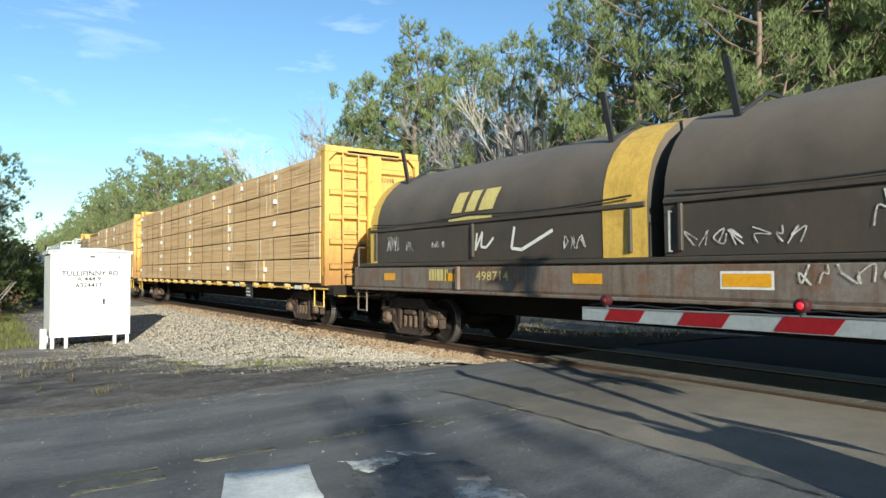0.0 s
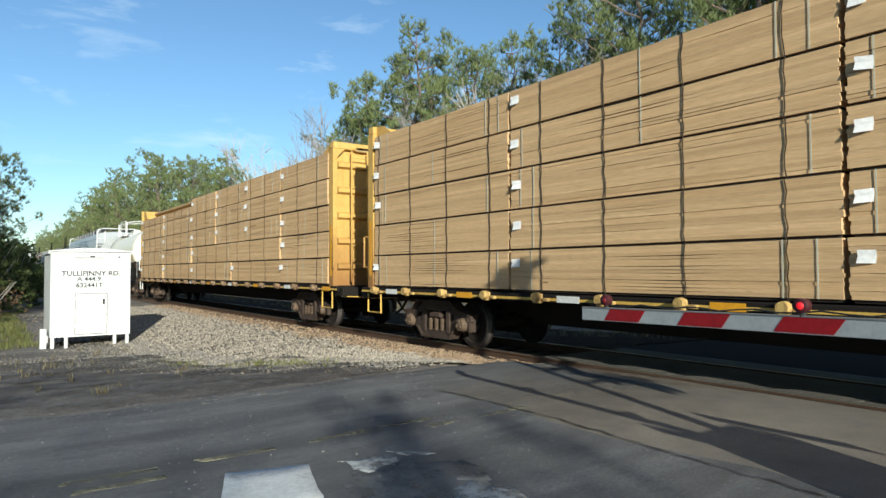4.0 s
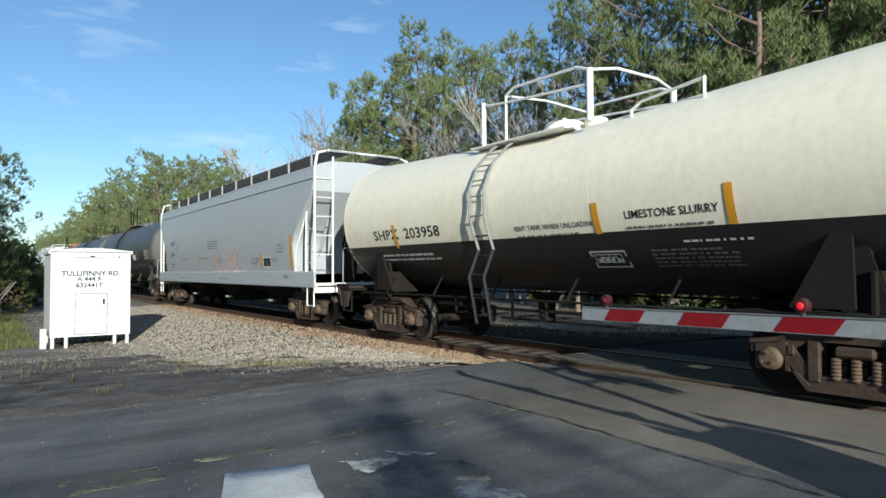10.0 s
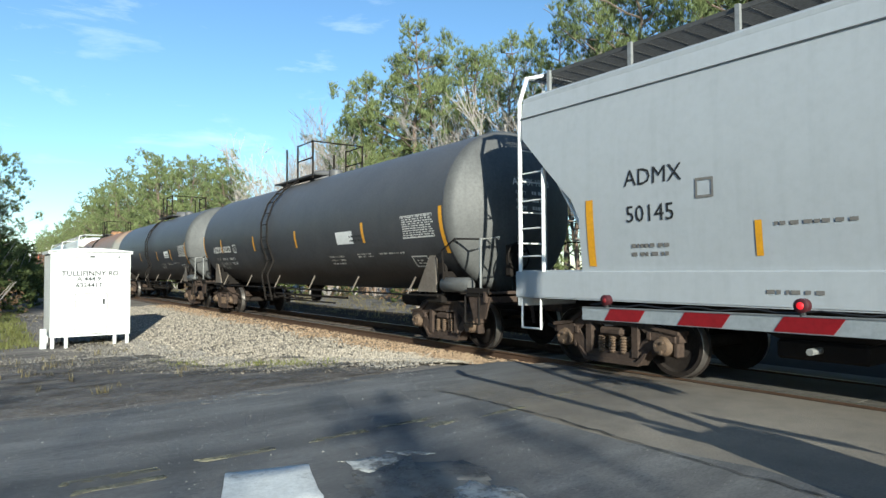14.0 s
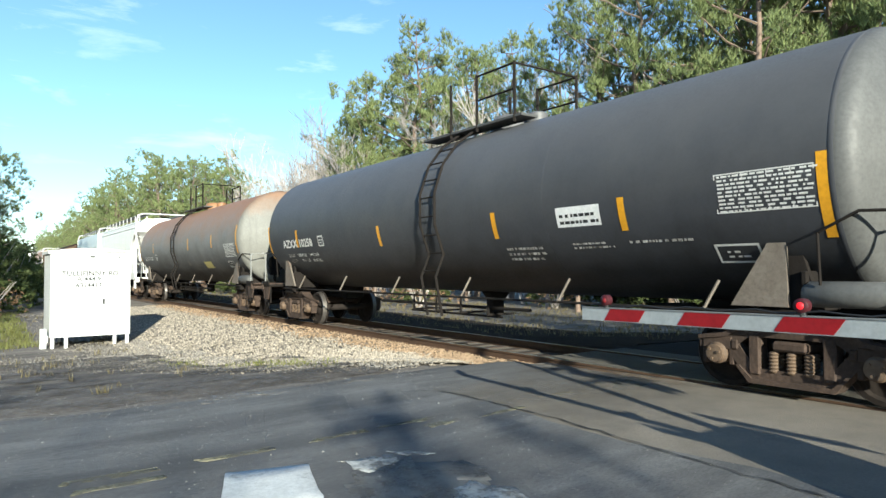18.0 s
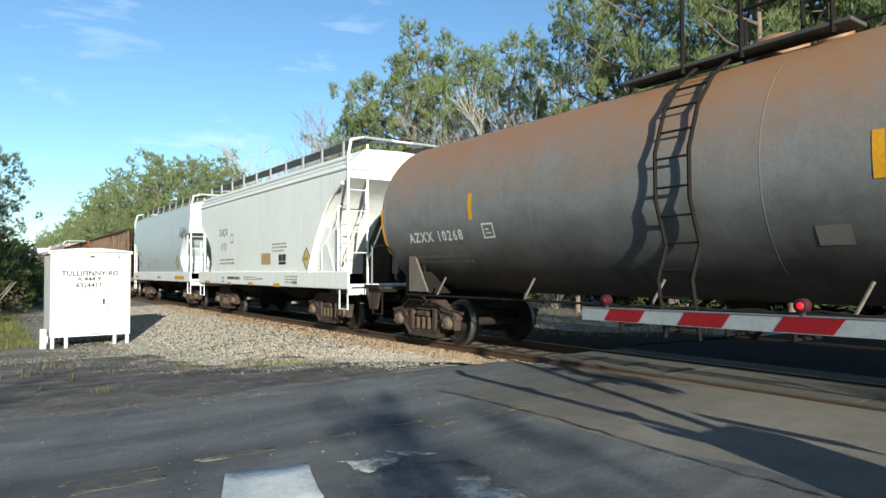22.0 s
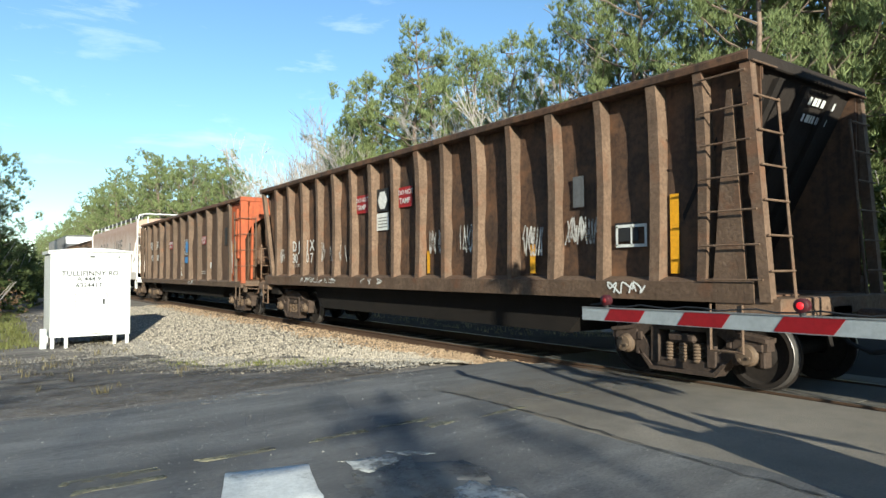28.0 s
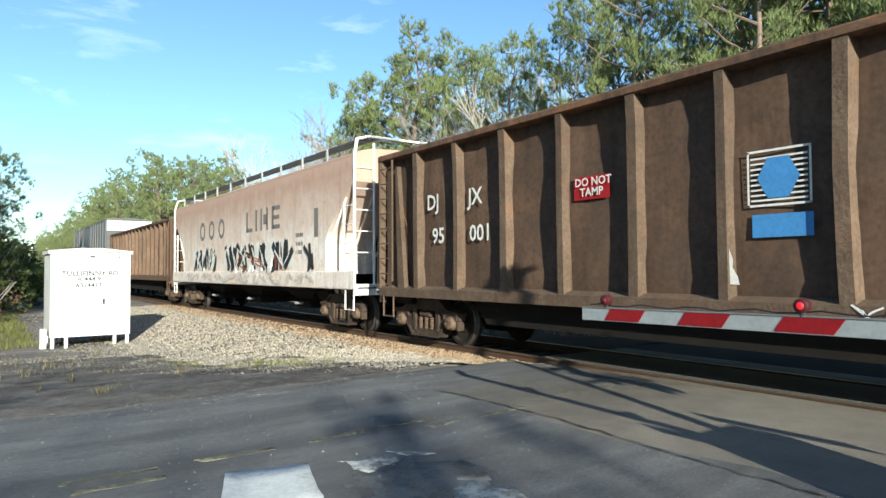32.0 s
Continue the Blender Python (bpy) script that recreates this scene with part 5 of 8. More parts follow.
        part("end_platform", Mesh().box(e0 if s < 0 else e1 - 0.6, e0 + 0.6 if s < 0 else e1, -1.42, 1.42, 1.0, 1.06, 0.01), fm, car)
        part("end_beam", Mesh().box(e0 if s < 0 else e1 - 0.08, e0 + 0.08 if s < 0 else e1, -1.45, 1.45, 0.9, 1.1, 0.012), MAT["truck"], car)
        # hand rail on the platform
        xe = s * (abs(ends[0]) - 0.5)
        for y in (-1.4, 1.4):
            grab(car, [(xe, y, 1.05), (xe, y, 2.02), (xe, y + (0.42 if y < 0 else -0.42), 2.06), (xe, y + (0.42 if y < 0 else -0.42), 2.02)], MAT["galv"], 0.02)
            grab(car, [(s * (L - 0.2), y * 1.02, 1.3), (s * (L - 0.2), y * 1.05, 1.85), (s * (L + 0.2), y * 1.05, 2.05), (xe, y, 2.02)], fm, 0.016)
            stirrup(car, s * (abs(ends[0]) - 0.75), fm, y, 1.02, 0.4, 0.5)
        part("brake_rigging", Mesh().box(x - 0.25, x + 0.25, -1.3, -1.16, 0.84, 1.02, 0.02), fm, car)
        xp = s * (abs(ends[0]) - 0.55)
        part("angle_cock", Mesh().pipe([(xp, -0.4, 0.92), (xp + s * 0.3, -0.42, 0.8), (xp + s * 0.36, -0.42, 0.52)], 0.032), MAT["truck"], car)
        part("step_bracket", Mesh().prism([(xp - 0.3, 1.0), (xp + 0.3, 1.0), (xp + 0.16, 0.62), (xp - 0.16, 0.62)], -1.4, -1.37, "y"), MAT["truck"], car, "rusty step bracket")
        part("toe_board", Mesh().box(xp - 0.3, xp + 0.3, -1.44, -1.4, 1.06, 1.16, 0.006), fm, car)
        if s > 0:
            bw = part("brake_wheel", Mesh().pipe([(xp + 0.18, -0.62 + 0.25 * math.cos(q * 0.3142), 1.72 + 0.25 * math.sin(q * 0.3142)) for q in range(21)], 0.017), fm, car, "round hand-brake wheel", 50)
            for q in (0.5, 2.6, 4.7):
                part("spoke", Mesh().rod((xp + 0.18, -0.62, 1.72), (xp + 0.18, -0.62 + 0.25 * math.cos(q), 1.72 + 0.25 * math.sin(q)), 0.011, seg=5), fm, bw)
            part("air_reservoir", Mesh().lathe([(-0.46, 0), (-0.45, 0.09), (-0.38, 0.14), (0.36, 0.14), (0.43, 0.09), (0.44, 0)], 16, "x", (L + 0.02, -1.28, 1.2)), MAT["headblack"] if not band else fm, car, "grey air reservoir on the end platform", 40)
            part("brake_housing", Mesh().box(xp - 0.02, xp + 0.16, -0.78, -0.46, 1.35, 1.95, 0.03), fm, car)
            part("brake_post", Mesh().rod((xp + 0.05, -0.62, 1.06), (xp + 0.05, -0.62, 1.36), 0.03, seg=6), fm, car)
        part("uncoupling_lever", Mesh().pipe([(s * (abs(ends[0]) - 0.3), -1.38, 0.92), (s * (abs(ends[0]) - 0.28), -0.5, 0.84), (s * (abs(ends[0]) - 0.1), -0.12, 0.9)], 0.014), fm, car)
    # running rail along the foot, with its props
    for side in (-1, 1):
        part("running_rail", Mesh().rod((-L + 0.5, side * 1.36, 0.98), (L - 0.5, side * 1.36, 0.98), 0.022, seg=6), fm, car)
        for k in range(6):
            x = -L + 1.6 + (2 * L - 3.2) * k / 5
            part("rail_prop", Mesh().pipe([(x, side * 1.36, 0.98), (x + 0.14, side * 1.24, 1.34)], 0.02), (fm if band else MAT["saddle"]), car)
    g = Mesh().rod((-2.4, -0.9, 0.78), (2.6, -0.9, 0.78), 0.03)
    g.rod((-1.2, -0.85, 0.62), (1.8, -0.85, 0.62), 0.022)
    part("brake_pipe", g, fm, car)
    part("brake_cylinder", Mesh().lathe([(-0.35, 0), (-0.35, 0.15), (0.3, 0.17), (0.35, 0.1), (0.6, 0.03)], 14, "x", (L - 2.6, -0.5, 0.84)), fm, car, "", 40)
    part("outlet_valve", Mesh().lathe([(0.55, 0.1), (0.6, 0.16), (0.85, 0.16), (1.05, 0.3)], 14, "z", (lad, 0, 0)), fm, car, "", 40)
    for k in range(4):
        part("under_brace", Mesh().pipe([(lad - 1.2 + 0.8 * k, -1.2, 0.98), (lad - 1.2 + 0.8 * k, -1.2, 0.68), (lad - 1.2 + 0.8 * k, -0.6, 0.68)], 0.022), fm, car)
    # ladder following the shell, and the dome platform
    lm = MAT["white"] if platform == "high" else fm
    stile = MAT["galv"] if platform == "high" else fm
    g = Mesh()
    hw = 0.24 if platform != "high" else 0.2
    arc = [(r + 0.11, radians(a)) for a in (-52, -30, -10, 10, 30, 48, 62, 74)]
    path = [(-1.52, 0.62)] if platform != "high" else [(-1.5, 0.55)]
    path += [(-1.66 if r > 1.55 else -1.6, 1.35)] + [(-q * math.cos(a), zc + q * math.sin(a)) for q, a in arc if zc + q * math.sin(a) > 1.6]
    ladder_ob = part("ladder", low(g.pipe([(lad - hw, y, z) for y, z in path], 0.026)), stile, car, "steel side ladder", 40)
    part("stile", low(Mesh().pipe([(lad + hw, y, z) for y, z in path], 0.026)), stile, ladder_ob, "", 40)
    if band:        # the foot of the ladder is painted black like the lower half
        for q in (-hw, hw):
            part("stile_foot", low(Mesh().pipe([(lad + q, y, z) for y, z in path if z < 2.3], 0.029)), MAT["ink"], ladder_ob, "black painted foot of the ladder", 40)
    tot = [Vector((0, y, z)) for y, z in path]
    leng = sum((b - a).length for a, b in zip(tot, tot[1:]))
    want = [0.15 + 0.36 * k for k in range(int(leng / 0.36))]
    acc = 0.0
    for a, b in zip(tot, tot[1:]):
        d = (b - a).length
        for wv in want:
            if acc <= wv < acc + d:
                p = a + (b - a) * ((wv - acc) / d)
                part("rung", low(Mesh().rod((lad - hw, p.y, p.z), (lad + hw, p.y, p.z), 0.016, seg=6)), MAT["ink"] if band and p.z < 2.2 else stile, ladder_ob)
        acc += d
    top = zc + r - (sag[1] if sag else 0)
    part("manway", Mesh().lathe([(-0.05, 0.42), (0.1, 0.4), (0.22, 0.36), (0.27, 0.3), (0.3, 0)], 24, "z", (lad + 0.5, 0, top)), mat, car, "", 40)
    part("valve_housing", Mesh().lathe([(-0.05, 0.2), (0.22, 0.2), (0.26, 0.12), (0.27, 0)], 16, "z", (lad + 1.15, 0.1, top)), mat, car, "", 40)
    if platform == "high":
        zz = 4.28
        for y in (-0.85, 0.85):
            part("dome_walkway", Mesh().box(lad - 0.9, lad + 1.5, y - 0.22, y + 0.22, zz - 0.55, zz - 0.52, 0.006), MAT["white"], car, "white painted dome walkway")
        for y in (-1.05, 1.05):
            for x, w in ((-1.42, 0.045), (-0.8, 0.024), (1.13, 0.055)):
                part("stanchion", Mesh().rod((x, y, zz - 0.55), (x, y, zz + 0.26), w, seg=8), lm, car)
            part("hand_rail", Mesh().pipe([(-0.8, y, zz + 0.26), (-0.6, y, zz + 0.36), (0.86, y, zz + 0.34), (1.13, y, zz + 0.24)], 0.024), lm, car)
            part("hand_rail", Mesh().pipe([(-1.42, y, zz + 0.2), (-0.8, y, zz + 0.14), (1.13, y, zz + 0.02)], 0.022), lm, car)
        part("hand_rail", Mesh().pipe([(1.13, -1.05, zz + 0.24), (1.2, -0.5, zz + 0.34), (1.2, 0.5, zz + 0.34), (1.13, 1.05, zz + 0.24)], 0.024), lm, car)
        part("hand_rail", Mesh().pipe([(-0.8, -1.05, zz + 0.26), (-0.85, 0, zz + 0.34), (-0.8, 1.05, zz + 0.26)], 0.022), lm, car)
        part("hand_rail", Mesh().pipe([(1.78, -0.9, 3.65), (1.78, -0.9, 3.78), (1.95, -0.9, 3.87), (2.95, -0.9, 3.98), (2.95, -0.9, 3.6)], 0.022), lm, car)
    else:
        for y in (-0.62, 0.62):
            part("dome_walkway", Mesh().box(lad - 1.4, lad + 1.7, y - 0.2, y + 0.2, top - 0.02, top + 0.03, 0.006), MAT["grate"], car, "grating walkway beside the dome")
        for x in (lad - 0.42, lad + 0.42, lad + 1.5):
            for y in (-0.8, 0.8):
                part("stanchion", Mesh().rod((x, y, top - 0.1), (x, y, top + 1.0), 0.03, seg=6), fm, car)
        for y in (-0.8, 0.8):
            for z in (0.5, 0.97):
                part("hand_rail", Mesh().rod((lad + 0.42, y, top + z), (lad + 1.5, y, top + z), 0.02, seg=6), fm, car)
        part("hand_rail", Mesh().rod((lad + 1.5, -0.8, top + 0.97), (lad + 1.5, 0.8, top + 0.97), 0.02, seg=6), fm, car)
    # reflectors, panels and lettering
    edge = zc - r * math.sin(band) if band else 9.0      # below it the black coat stands a little proud
    for x, z, h in marks["strips"]:
        g = Mesh()
        for k in range(6):
            g.quad((x, 0, h * k / 6), (x + 0.11, 0, h * k / 6), (x + 0.11, 0, h * (k + 1) / 6), (x, 0, h * (k + 1) / 6))
        part("reflector", on_round(g, 0, z, zc, r, 0.01 if band and z < edge else 0.0045), MAT["amber"], car, "amber reflector strip")
    for text, size, x, z, m in marks["words"]:
        part("lettering", on_round(letters(text, size, marks.get("wide", 1.2) if size > 0.2 else 1.0, marks.get("bold", 0.028) if size > 0.2 else 0.01, marks.get("space", 1.0) if size > 0.2 else 1.0), x, z, zc, r, 0.01 if band and z < edge else 0.0045), MAT[m], car)
    for rows, x, z, w, h, m in marks["small"]:
        g = on_round(bars(rows, 0, 0, w, h, rnd), x, z, zc, r, 0.01 if band and z < edge else 0.0045)
        g.v = [(p[0], p[1] - 0.001, p[2]) for p in g.v]
        part("small_lettering", g, MAT[m], car)
    for x, z, w, h, m in marks.get("frames", ()):
        part("painted_square", on_round(framed(0, 0, w, h), x, z, zc, r, 0.01 if band and z < edge else 0.0045), MAT[m], car, "painted square outline")
        part("small_lettering", on_round(bars(2, w * 0.25, h * 0.55, w * 0.42, h * 0.5, rnd, 0.4), x, z, zc, r, 0.01 if band and z < edge else 0.0045), MAT[m], car)
    for x, z, w, h, n, m in marks.get("spray", ()):
        part("spray_paint", on_round(squiggle(rnd, 0, 0, w, h, n, 0.03), x, z, zc, r, 0.01 if band and z < edge else 0.0045), MAT[m], car, "loose sprayed scrawl")
    for x, z, w, h, m in marks["panels"]:
        g = Mesh()
        for k in range(4):
            g.quad((0, 0, h * k / 4), (w, 0, h * k / 4), (w, 0, h * (k + 1) / 4), (0, 0, h * (k + 1) / 4))
        part("data_panel", on_round(g, x, z, zc, r, 0.01 if band and z < edge else 0.0045), MAT[m], car)
    for x, z, w, h, nx, nz in marks.get("grids", ()):
        g = Mesh()
        g.add(bars(nz, 0.04, h - h / nz, w * 0.95, h * 0.98, rnd, 0.5, 0.97))
        g.add(framed(0, 0, w, h, 0.014))
        for i in (0.3, 0.55, 0.78):
            g.quad((w * i, -0.002, 0.01), (w * i + 0.012, -0.002, 0.01), (w * i + 0.012, -0.002, h - 0.01), (w * i, -0.002, h - 0.01))
        part("test_data", on_round(g, x, z, zc, r, 0.01 if band and z < edge else 0.0045), MAT["chalk"], car, "white grid of small test data")
    # marks on the end head, laid on its bulge
    def on_head(b, y, z):
        out = []
        for p in b.v:
            yy, zz = p[0] + y, p[2] + z
            rr = math.hypot(yy, zz - zc) / q0
            out.append((L + cap[6][0] + (hd - cap[6][0]) * (1 - rr * rr) + 0.015, yy, zz))
        b.v = out
        return b

    headink = MAT["chalk" if not band else "ink"]
    if not band:
        part("end_lettering", on_head(letters(marks["words"][0][0], 0.19, 0.95, 0.012), -0.4, zc + 0.46), headink, car)
        for k in range(3):
            part("end_lettering", on_head(letters("CAPY", 0.105, 1.0, 0.006), -0.36, zc + 0.28 - 0.15 * k), headink, car)
    else:
        part("end_lettering", on_head(bars(1, 0, 0, 0.85, 0.26, rnd), -0.42, zc + 0.62), headink, car)
    g = on_head(bars(3, 0, 0, 0.42, 0.44, rnd), 0.03, zc + 0.28)
    part("end_lettering", g, MAT["chalk" if not band else "ink"], car)
    return car


BLACKMARKS = dict(
    strips=((-7.86, 1.84, 0.95), (-5.81, 2.11, 0.47), (-2.53, 2.1, 0.46), (0.76, 2.1, 0.46), (4.55, 2.1, 0.46), (7.61, 1.8, 0.92)),
    words=(("AZXX 10323", 0.295, -6.75, 2.13, "chalk"), ("LD LMT", 0.135, -6.64, 1.865, "dryspray"), ("209196 LB", 0.135, -6.04, 1.865, "chalk"), ("94800 KG", 0.135, -5.24, 1.865, "chalk"),
           ("LT WT", 0.135, -6.6, 1.71, "dryspray"), ("75900 LB", 0.135, -5.93, 1.71, "dryspray"), ("34900 KG", 0.135, -5.2, 1.71, "chalk")),
    small=((3, 2.56, 1.8, 0.9, 0.3, "dryspray"), (2, 4.06, 1.84, 0.75, 0.13, "dryspray"), (1, 5.09, 1.83, 1.0, 0.08, "dryspray"), (2, 3.93, 2.24, 0.7, 0.2, "ink")),
    frames=((-4.53, 2.1, 0.3, 0.27, "chalk"), (6.3, 1.55, 0.56, 0.28, "chalk")), spray=((-6.5, 1.56, 0.9, 0.3, 6, "dryspray"),),
    panels=((3.26, 2.1, 0.84, 0.3, "tag"),), grids=((6.26, 2.12, 1.13, 0.46, 14, 10),))
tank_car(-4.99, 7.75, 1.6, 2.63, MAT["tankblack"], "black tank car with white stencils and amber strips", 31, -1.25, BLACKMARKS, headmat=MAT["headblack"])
M2 = dict(BLACKMARKS, strips=((-7.86, 1.84, 0.95), (-5.88, 2.11, 0.47), (-1.5, 2.0, 0.45), (2.36, 2.0, 0.45), (5.03, 2.0, 0.46), (7.61, 1.8, 0.92)), words=(("AZXX 10258", 0.295, -6.84, 2.12, "chalk"), ("LD LMT", 0.13, -6.7, 1.865, "dryspray"), ("208600 LB", 0.13, -6.06, 1.865, "chalk"), ("94600 KG", 0.13, -5.28, 1.865, "chalk"),
          ("LT WT", 0.13, -6.66, 1.72, "dryspray"), ("77400 LB", 0.13, -5.93, 1.72, "dryspray"), ("35100 KG", 0.13, -5.24, 1.72, "chalk")), spray=(), panels=((3.87, 2.1, 0.84, 0.3, "tag"),), grids=((6.46, 2.12, 1.13, 0.46, 14, 10),))
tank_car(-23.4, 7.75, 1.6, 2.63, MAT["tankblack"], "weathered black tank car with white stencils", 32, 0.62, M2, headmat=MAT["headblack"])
M3 = dict(BLACKMARKS, wide=0.95, space=1.3, strips=((-7.86, 1.84, 0.95), (-4.85, 2.36, 0.46), (1.52, 2.34, 0.47), (4.8, 2.33, 0.48), (7.62, 2.08, 0.95)), words=(("AZXX 10268", 0.27, -6.87, 2.03, "chalk"),), spray=(), small=((2, -6.8, 1.72, 1.9, 0.26, "dullink"), (3, 1.9, 1.85, 0.9, 0.3, "dullink")),
          panels=((3.24, 1.6, 0.95, 0.3, "gold"), (6.24, 1.66, 0.22, 0.18, "ink"), (6.48, 1.66, 0.2, 0.18, "ink"), (0.9, 1.72, 0.35, 0.24, "dullink")), frames=((-4.53, 2.02, 0.3, 0.27, "chalk"), (6.18, 1.62, 0.56, 0.26, "chalk")), grids=((6.26, 1.98, 1.15, 0.46, 14, 9),))
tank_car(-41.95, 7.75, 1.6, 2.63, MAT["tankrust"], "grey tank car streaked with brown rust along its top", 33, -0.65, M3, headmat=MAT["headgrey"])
# seams round the shell
WM = dict(wide=1.4, bold=0.012, strips=((-3.9, 1.95, 0.5), (1.55, 1.98, 0.46), (3.58, 2.0, 0.5), (5.4, 1.5, 1.0)),
          words=(("SHPX  203958", 0.3, -4.72, 2.13, "ink"), ("LIMESTONE SLURRY", 0.155, 2.1, 2.16, "ink"), ("VENT TANK WHEN UNLOADING", 0.115, -0.15, 2.1, "ink")),
          small=((2, -4.7, 1.78, 2.4, 0.22, "chalk"), (1, -0.1, 2.0, 1.4, 0.06, "dullink"), (1, 2.1, 2.02, 1.3, 0.08, "dullink"), (5, 2.35, 1.72, 1.3, 0.34, "dullink"), (1, 2.9, 1.82, 0.9, 0.07, "chalk")), panels=(), grids=((1.33, 1.58, 0.5, 0.16, 2, 1),), frames=((1.27, 1.51, 0.65, 0.32, "chalk"),))
tank_car(29.9, 6.0, 1.56, 2.66, MAT["cream"], "cream tank car with a black lower half and white dome railing", 34, -0.9, WM, band=radians(25), platform="high", head=0.42, ends=(6.9, -6.9), sag=(0.13, 0.37))
# ---------------------------------------------------------------- covered hoppers
def tall_plate(w, h):
    """An upright strip in short lengths, to follow a bowed wall."""
    g = Mesh()
    for k in range(6):
        g.quad((0, 0, h * k / 6), (w, 0, h * k / 6), (w, 0, h * (k + 1) / 6), (0, 0, h * (k + 1) / 6))
    return g


def hopper(centre, half, mat, label, seed, curved, marks, bays, trim, top=4.12, roof=4.42, slope=1.5, sillz=(1.06, 1.44), wall=1.5, tall_end=False, axle=1.5, post=1.6, board=0.45, seams=(), bands=(), splay=0.0, arc=False, front=None, front_cut=(), rear_cut=()):
    rnd = random.Random(seed)
    L = half
    car = new_car("covered_hopper", centre, label, "hopper car", (L + 0.62, -L - 0.62), (L - axle, -L + axle))

    def wy(z):
        """Half width of the body at a height."""
        u = (z - sillz[1]) / (top - sillz[1])
        return wall - 0.03 + (0.09 * math.sin(math.pi * min(1, max(0, u)) ** 0.9) if curved else 0)

    zs = sorted([sillz[1] - 0.05 + (top - sillz[1] + 0.05) * k / 10 for k in range(11)] + [z for z, d in (front_cut or rear_cut)])
    half_sec = [(-wy(z), z) for z in zs] + [(-wall * 0.96, top + 0.1), (-wall * 0.86, top + 0.18), (-wall * 0.66, roof - 0.04), (0, roof)]
    sec = half_sec + [(-y, z) for y, z in half_sec[-2::-1]]
    # body: end slope sheets run in below
    rings = []
    xs_top = L - 0.12

    def reach(z, s=1):
        """How far the body goes at a height: full at the top, cut in below by the slope sheet."""
        cut = front_cut if s > 0 else rear_cut
        if cut:         # a cut given as (height, inset), from the foot up
            for (z0, d0), (z1, d1) in zip(cut, cut[1:]):
                if z < z1:
                    return xs_top - d0 - (d1 - d0) * max(0.0, z - z0) / (z1 - z0)
            return xs_top
        if arc:
            return xs_top - (front or slope if s > 0 else slope) * math.sqrt(1 - max(0.0, min(1.0, (z - 1.5) / 2.1)))
        u = max(0.0, min(1.0, (z - 2.35) / (3.6 - 2.35)))
        return xs_top - slope * (1 - u)

    body = Mesh()
    n = len(sec)
    rows = []
    for f in [-1 + 2 * k / 12 for k in range(13)]:
        rows.append([(f * reach(z, f), y, z) for y, z in sec])
    body.loft(rows, close=False)
    for base in (0, 12 * n):       # end sheets in level strips
        for k in range(n // 2):
            a, b, c, d = base + k, base + k + 1, base + n - 2 - k, base + n - 1 - k
            body.f.append((a, b, c, d) if b != c else (a, b, d))
    shell = part("body", body, mat, car, "", 35)
    # eave and side sill
    for s in (-1, 1):
        part("side_sill", Mesh().prism([(s * (wall - 0.02), sillz[0]), (s * (wall + 0.03), sillz[0]), (s * (wall + 0.03), sillz[1]), (s * (wall - 0.08), sillz[1] + 0.03), (s * (wall - 0.08), sillz[1] - 0.02), (s * (wall - 0.02), sillz[1] - 0.03)], -L, L), trim if front_cut else mat, car)
        part("eave", Mesh().box(-xs_top, xs_top, s * wall * 0.955 - 0.03, s * wall * 0.955 + 0.03, top + 0.02, top + 0.1, 0.012), mat, car)
        part("sill_flange", Mesh().box(-L, L, s * (wall - 0.05) - 0.07, s * (wall - 0.05) + 0.07, sillz[0] - 0.02, sillz[0] - 0.004), mat, car)
        for x in seams:
            g = Mesh().loft([[(x - 0.022, s * (wy(z) - 0.003), z), (x - 0.006, s * (wy(z) + 0.0025), z), (x + 0.006, s * (wy(z) + 0.0025), z), (x + 0.022, s * (wy(z) - 0.003), z)] for z in zs[1:]], close=False)
            part("weld_seam", g, mat, car, "", 60)
        for z, y, q in bands:
            part("roof_band", Mesh().prism([(s * y, z - q), (s * (y + 0.02), z - q), (s * (y + 0.045), z - q * 0.4), (s * (y + 0.045), z + q * 0.4), (s * (y + 0.015), z + q), (s * y, z + q)], -xs_top, xs_top), mat, car, "", 60)
    # roof walkway on stanchions
    for s in (-1, 1):
        g = Mesh()
        k = 0
        while board + 0.03 + 0.062 * k < 1.12:
            y = board + 0.03 + 0.062 * k
            g.box(-xs_top - 0.05, xs_top + 0.05, s * y - 0.007, s * y + 0.007, roof + 0.19, roof + 0.22)
            k += 1
        for k in range(int(2 * xs_top / 0.3)):
            x = -xs_top + 0.3 * k
            g.box(x - 0.006, x + 0.006, *sorted((s * board, s * 1.12)), roof + 0.195, roof + 0.215)
        part("running_board", g, MAT["grate"], car, "open grating running board")
    for s in (-1, 1):
        part("walkway_edge", Mesh().box(-xs_top - 0.05, xs_top + 0.05, s * 1.13 - 0.012, s * 1.13 + 0.012, roof + 0.18, roof + 0.24), MAT["grate"], car)
    k = 0
    x = -xs_top + 0.3
    while x < xs_top:
        for s in (-1, 1):
            g = Mesh().loft([[(x - 0.03, s * 1.14, top + 0.12), (x + 0.03, s * 1.14, top + 0.12), (x + 0.03, s * 1.19, top + 0.12), (x - 0.03, s * 1.19, top + 0.12)],
                             [(x + splay - 0.03, s * 1.14, roof + 0.25), (x + splay + 0.03, s * 1.14, roof + 0.25), (x + splay + 0.03, s * 1.19, roof + 0.25), (x + splay - 0.03, s * 1.19, roof + 0.25)]])
            part("walkway_stanchion", g, MAT["galv"], car)
        x += post
    for s in (-1, 1):
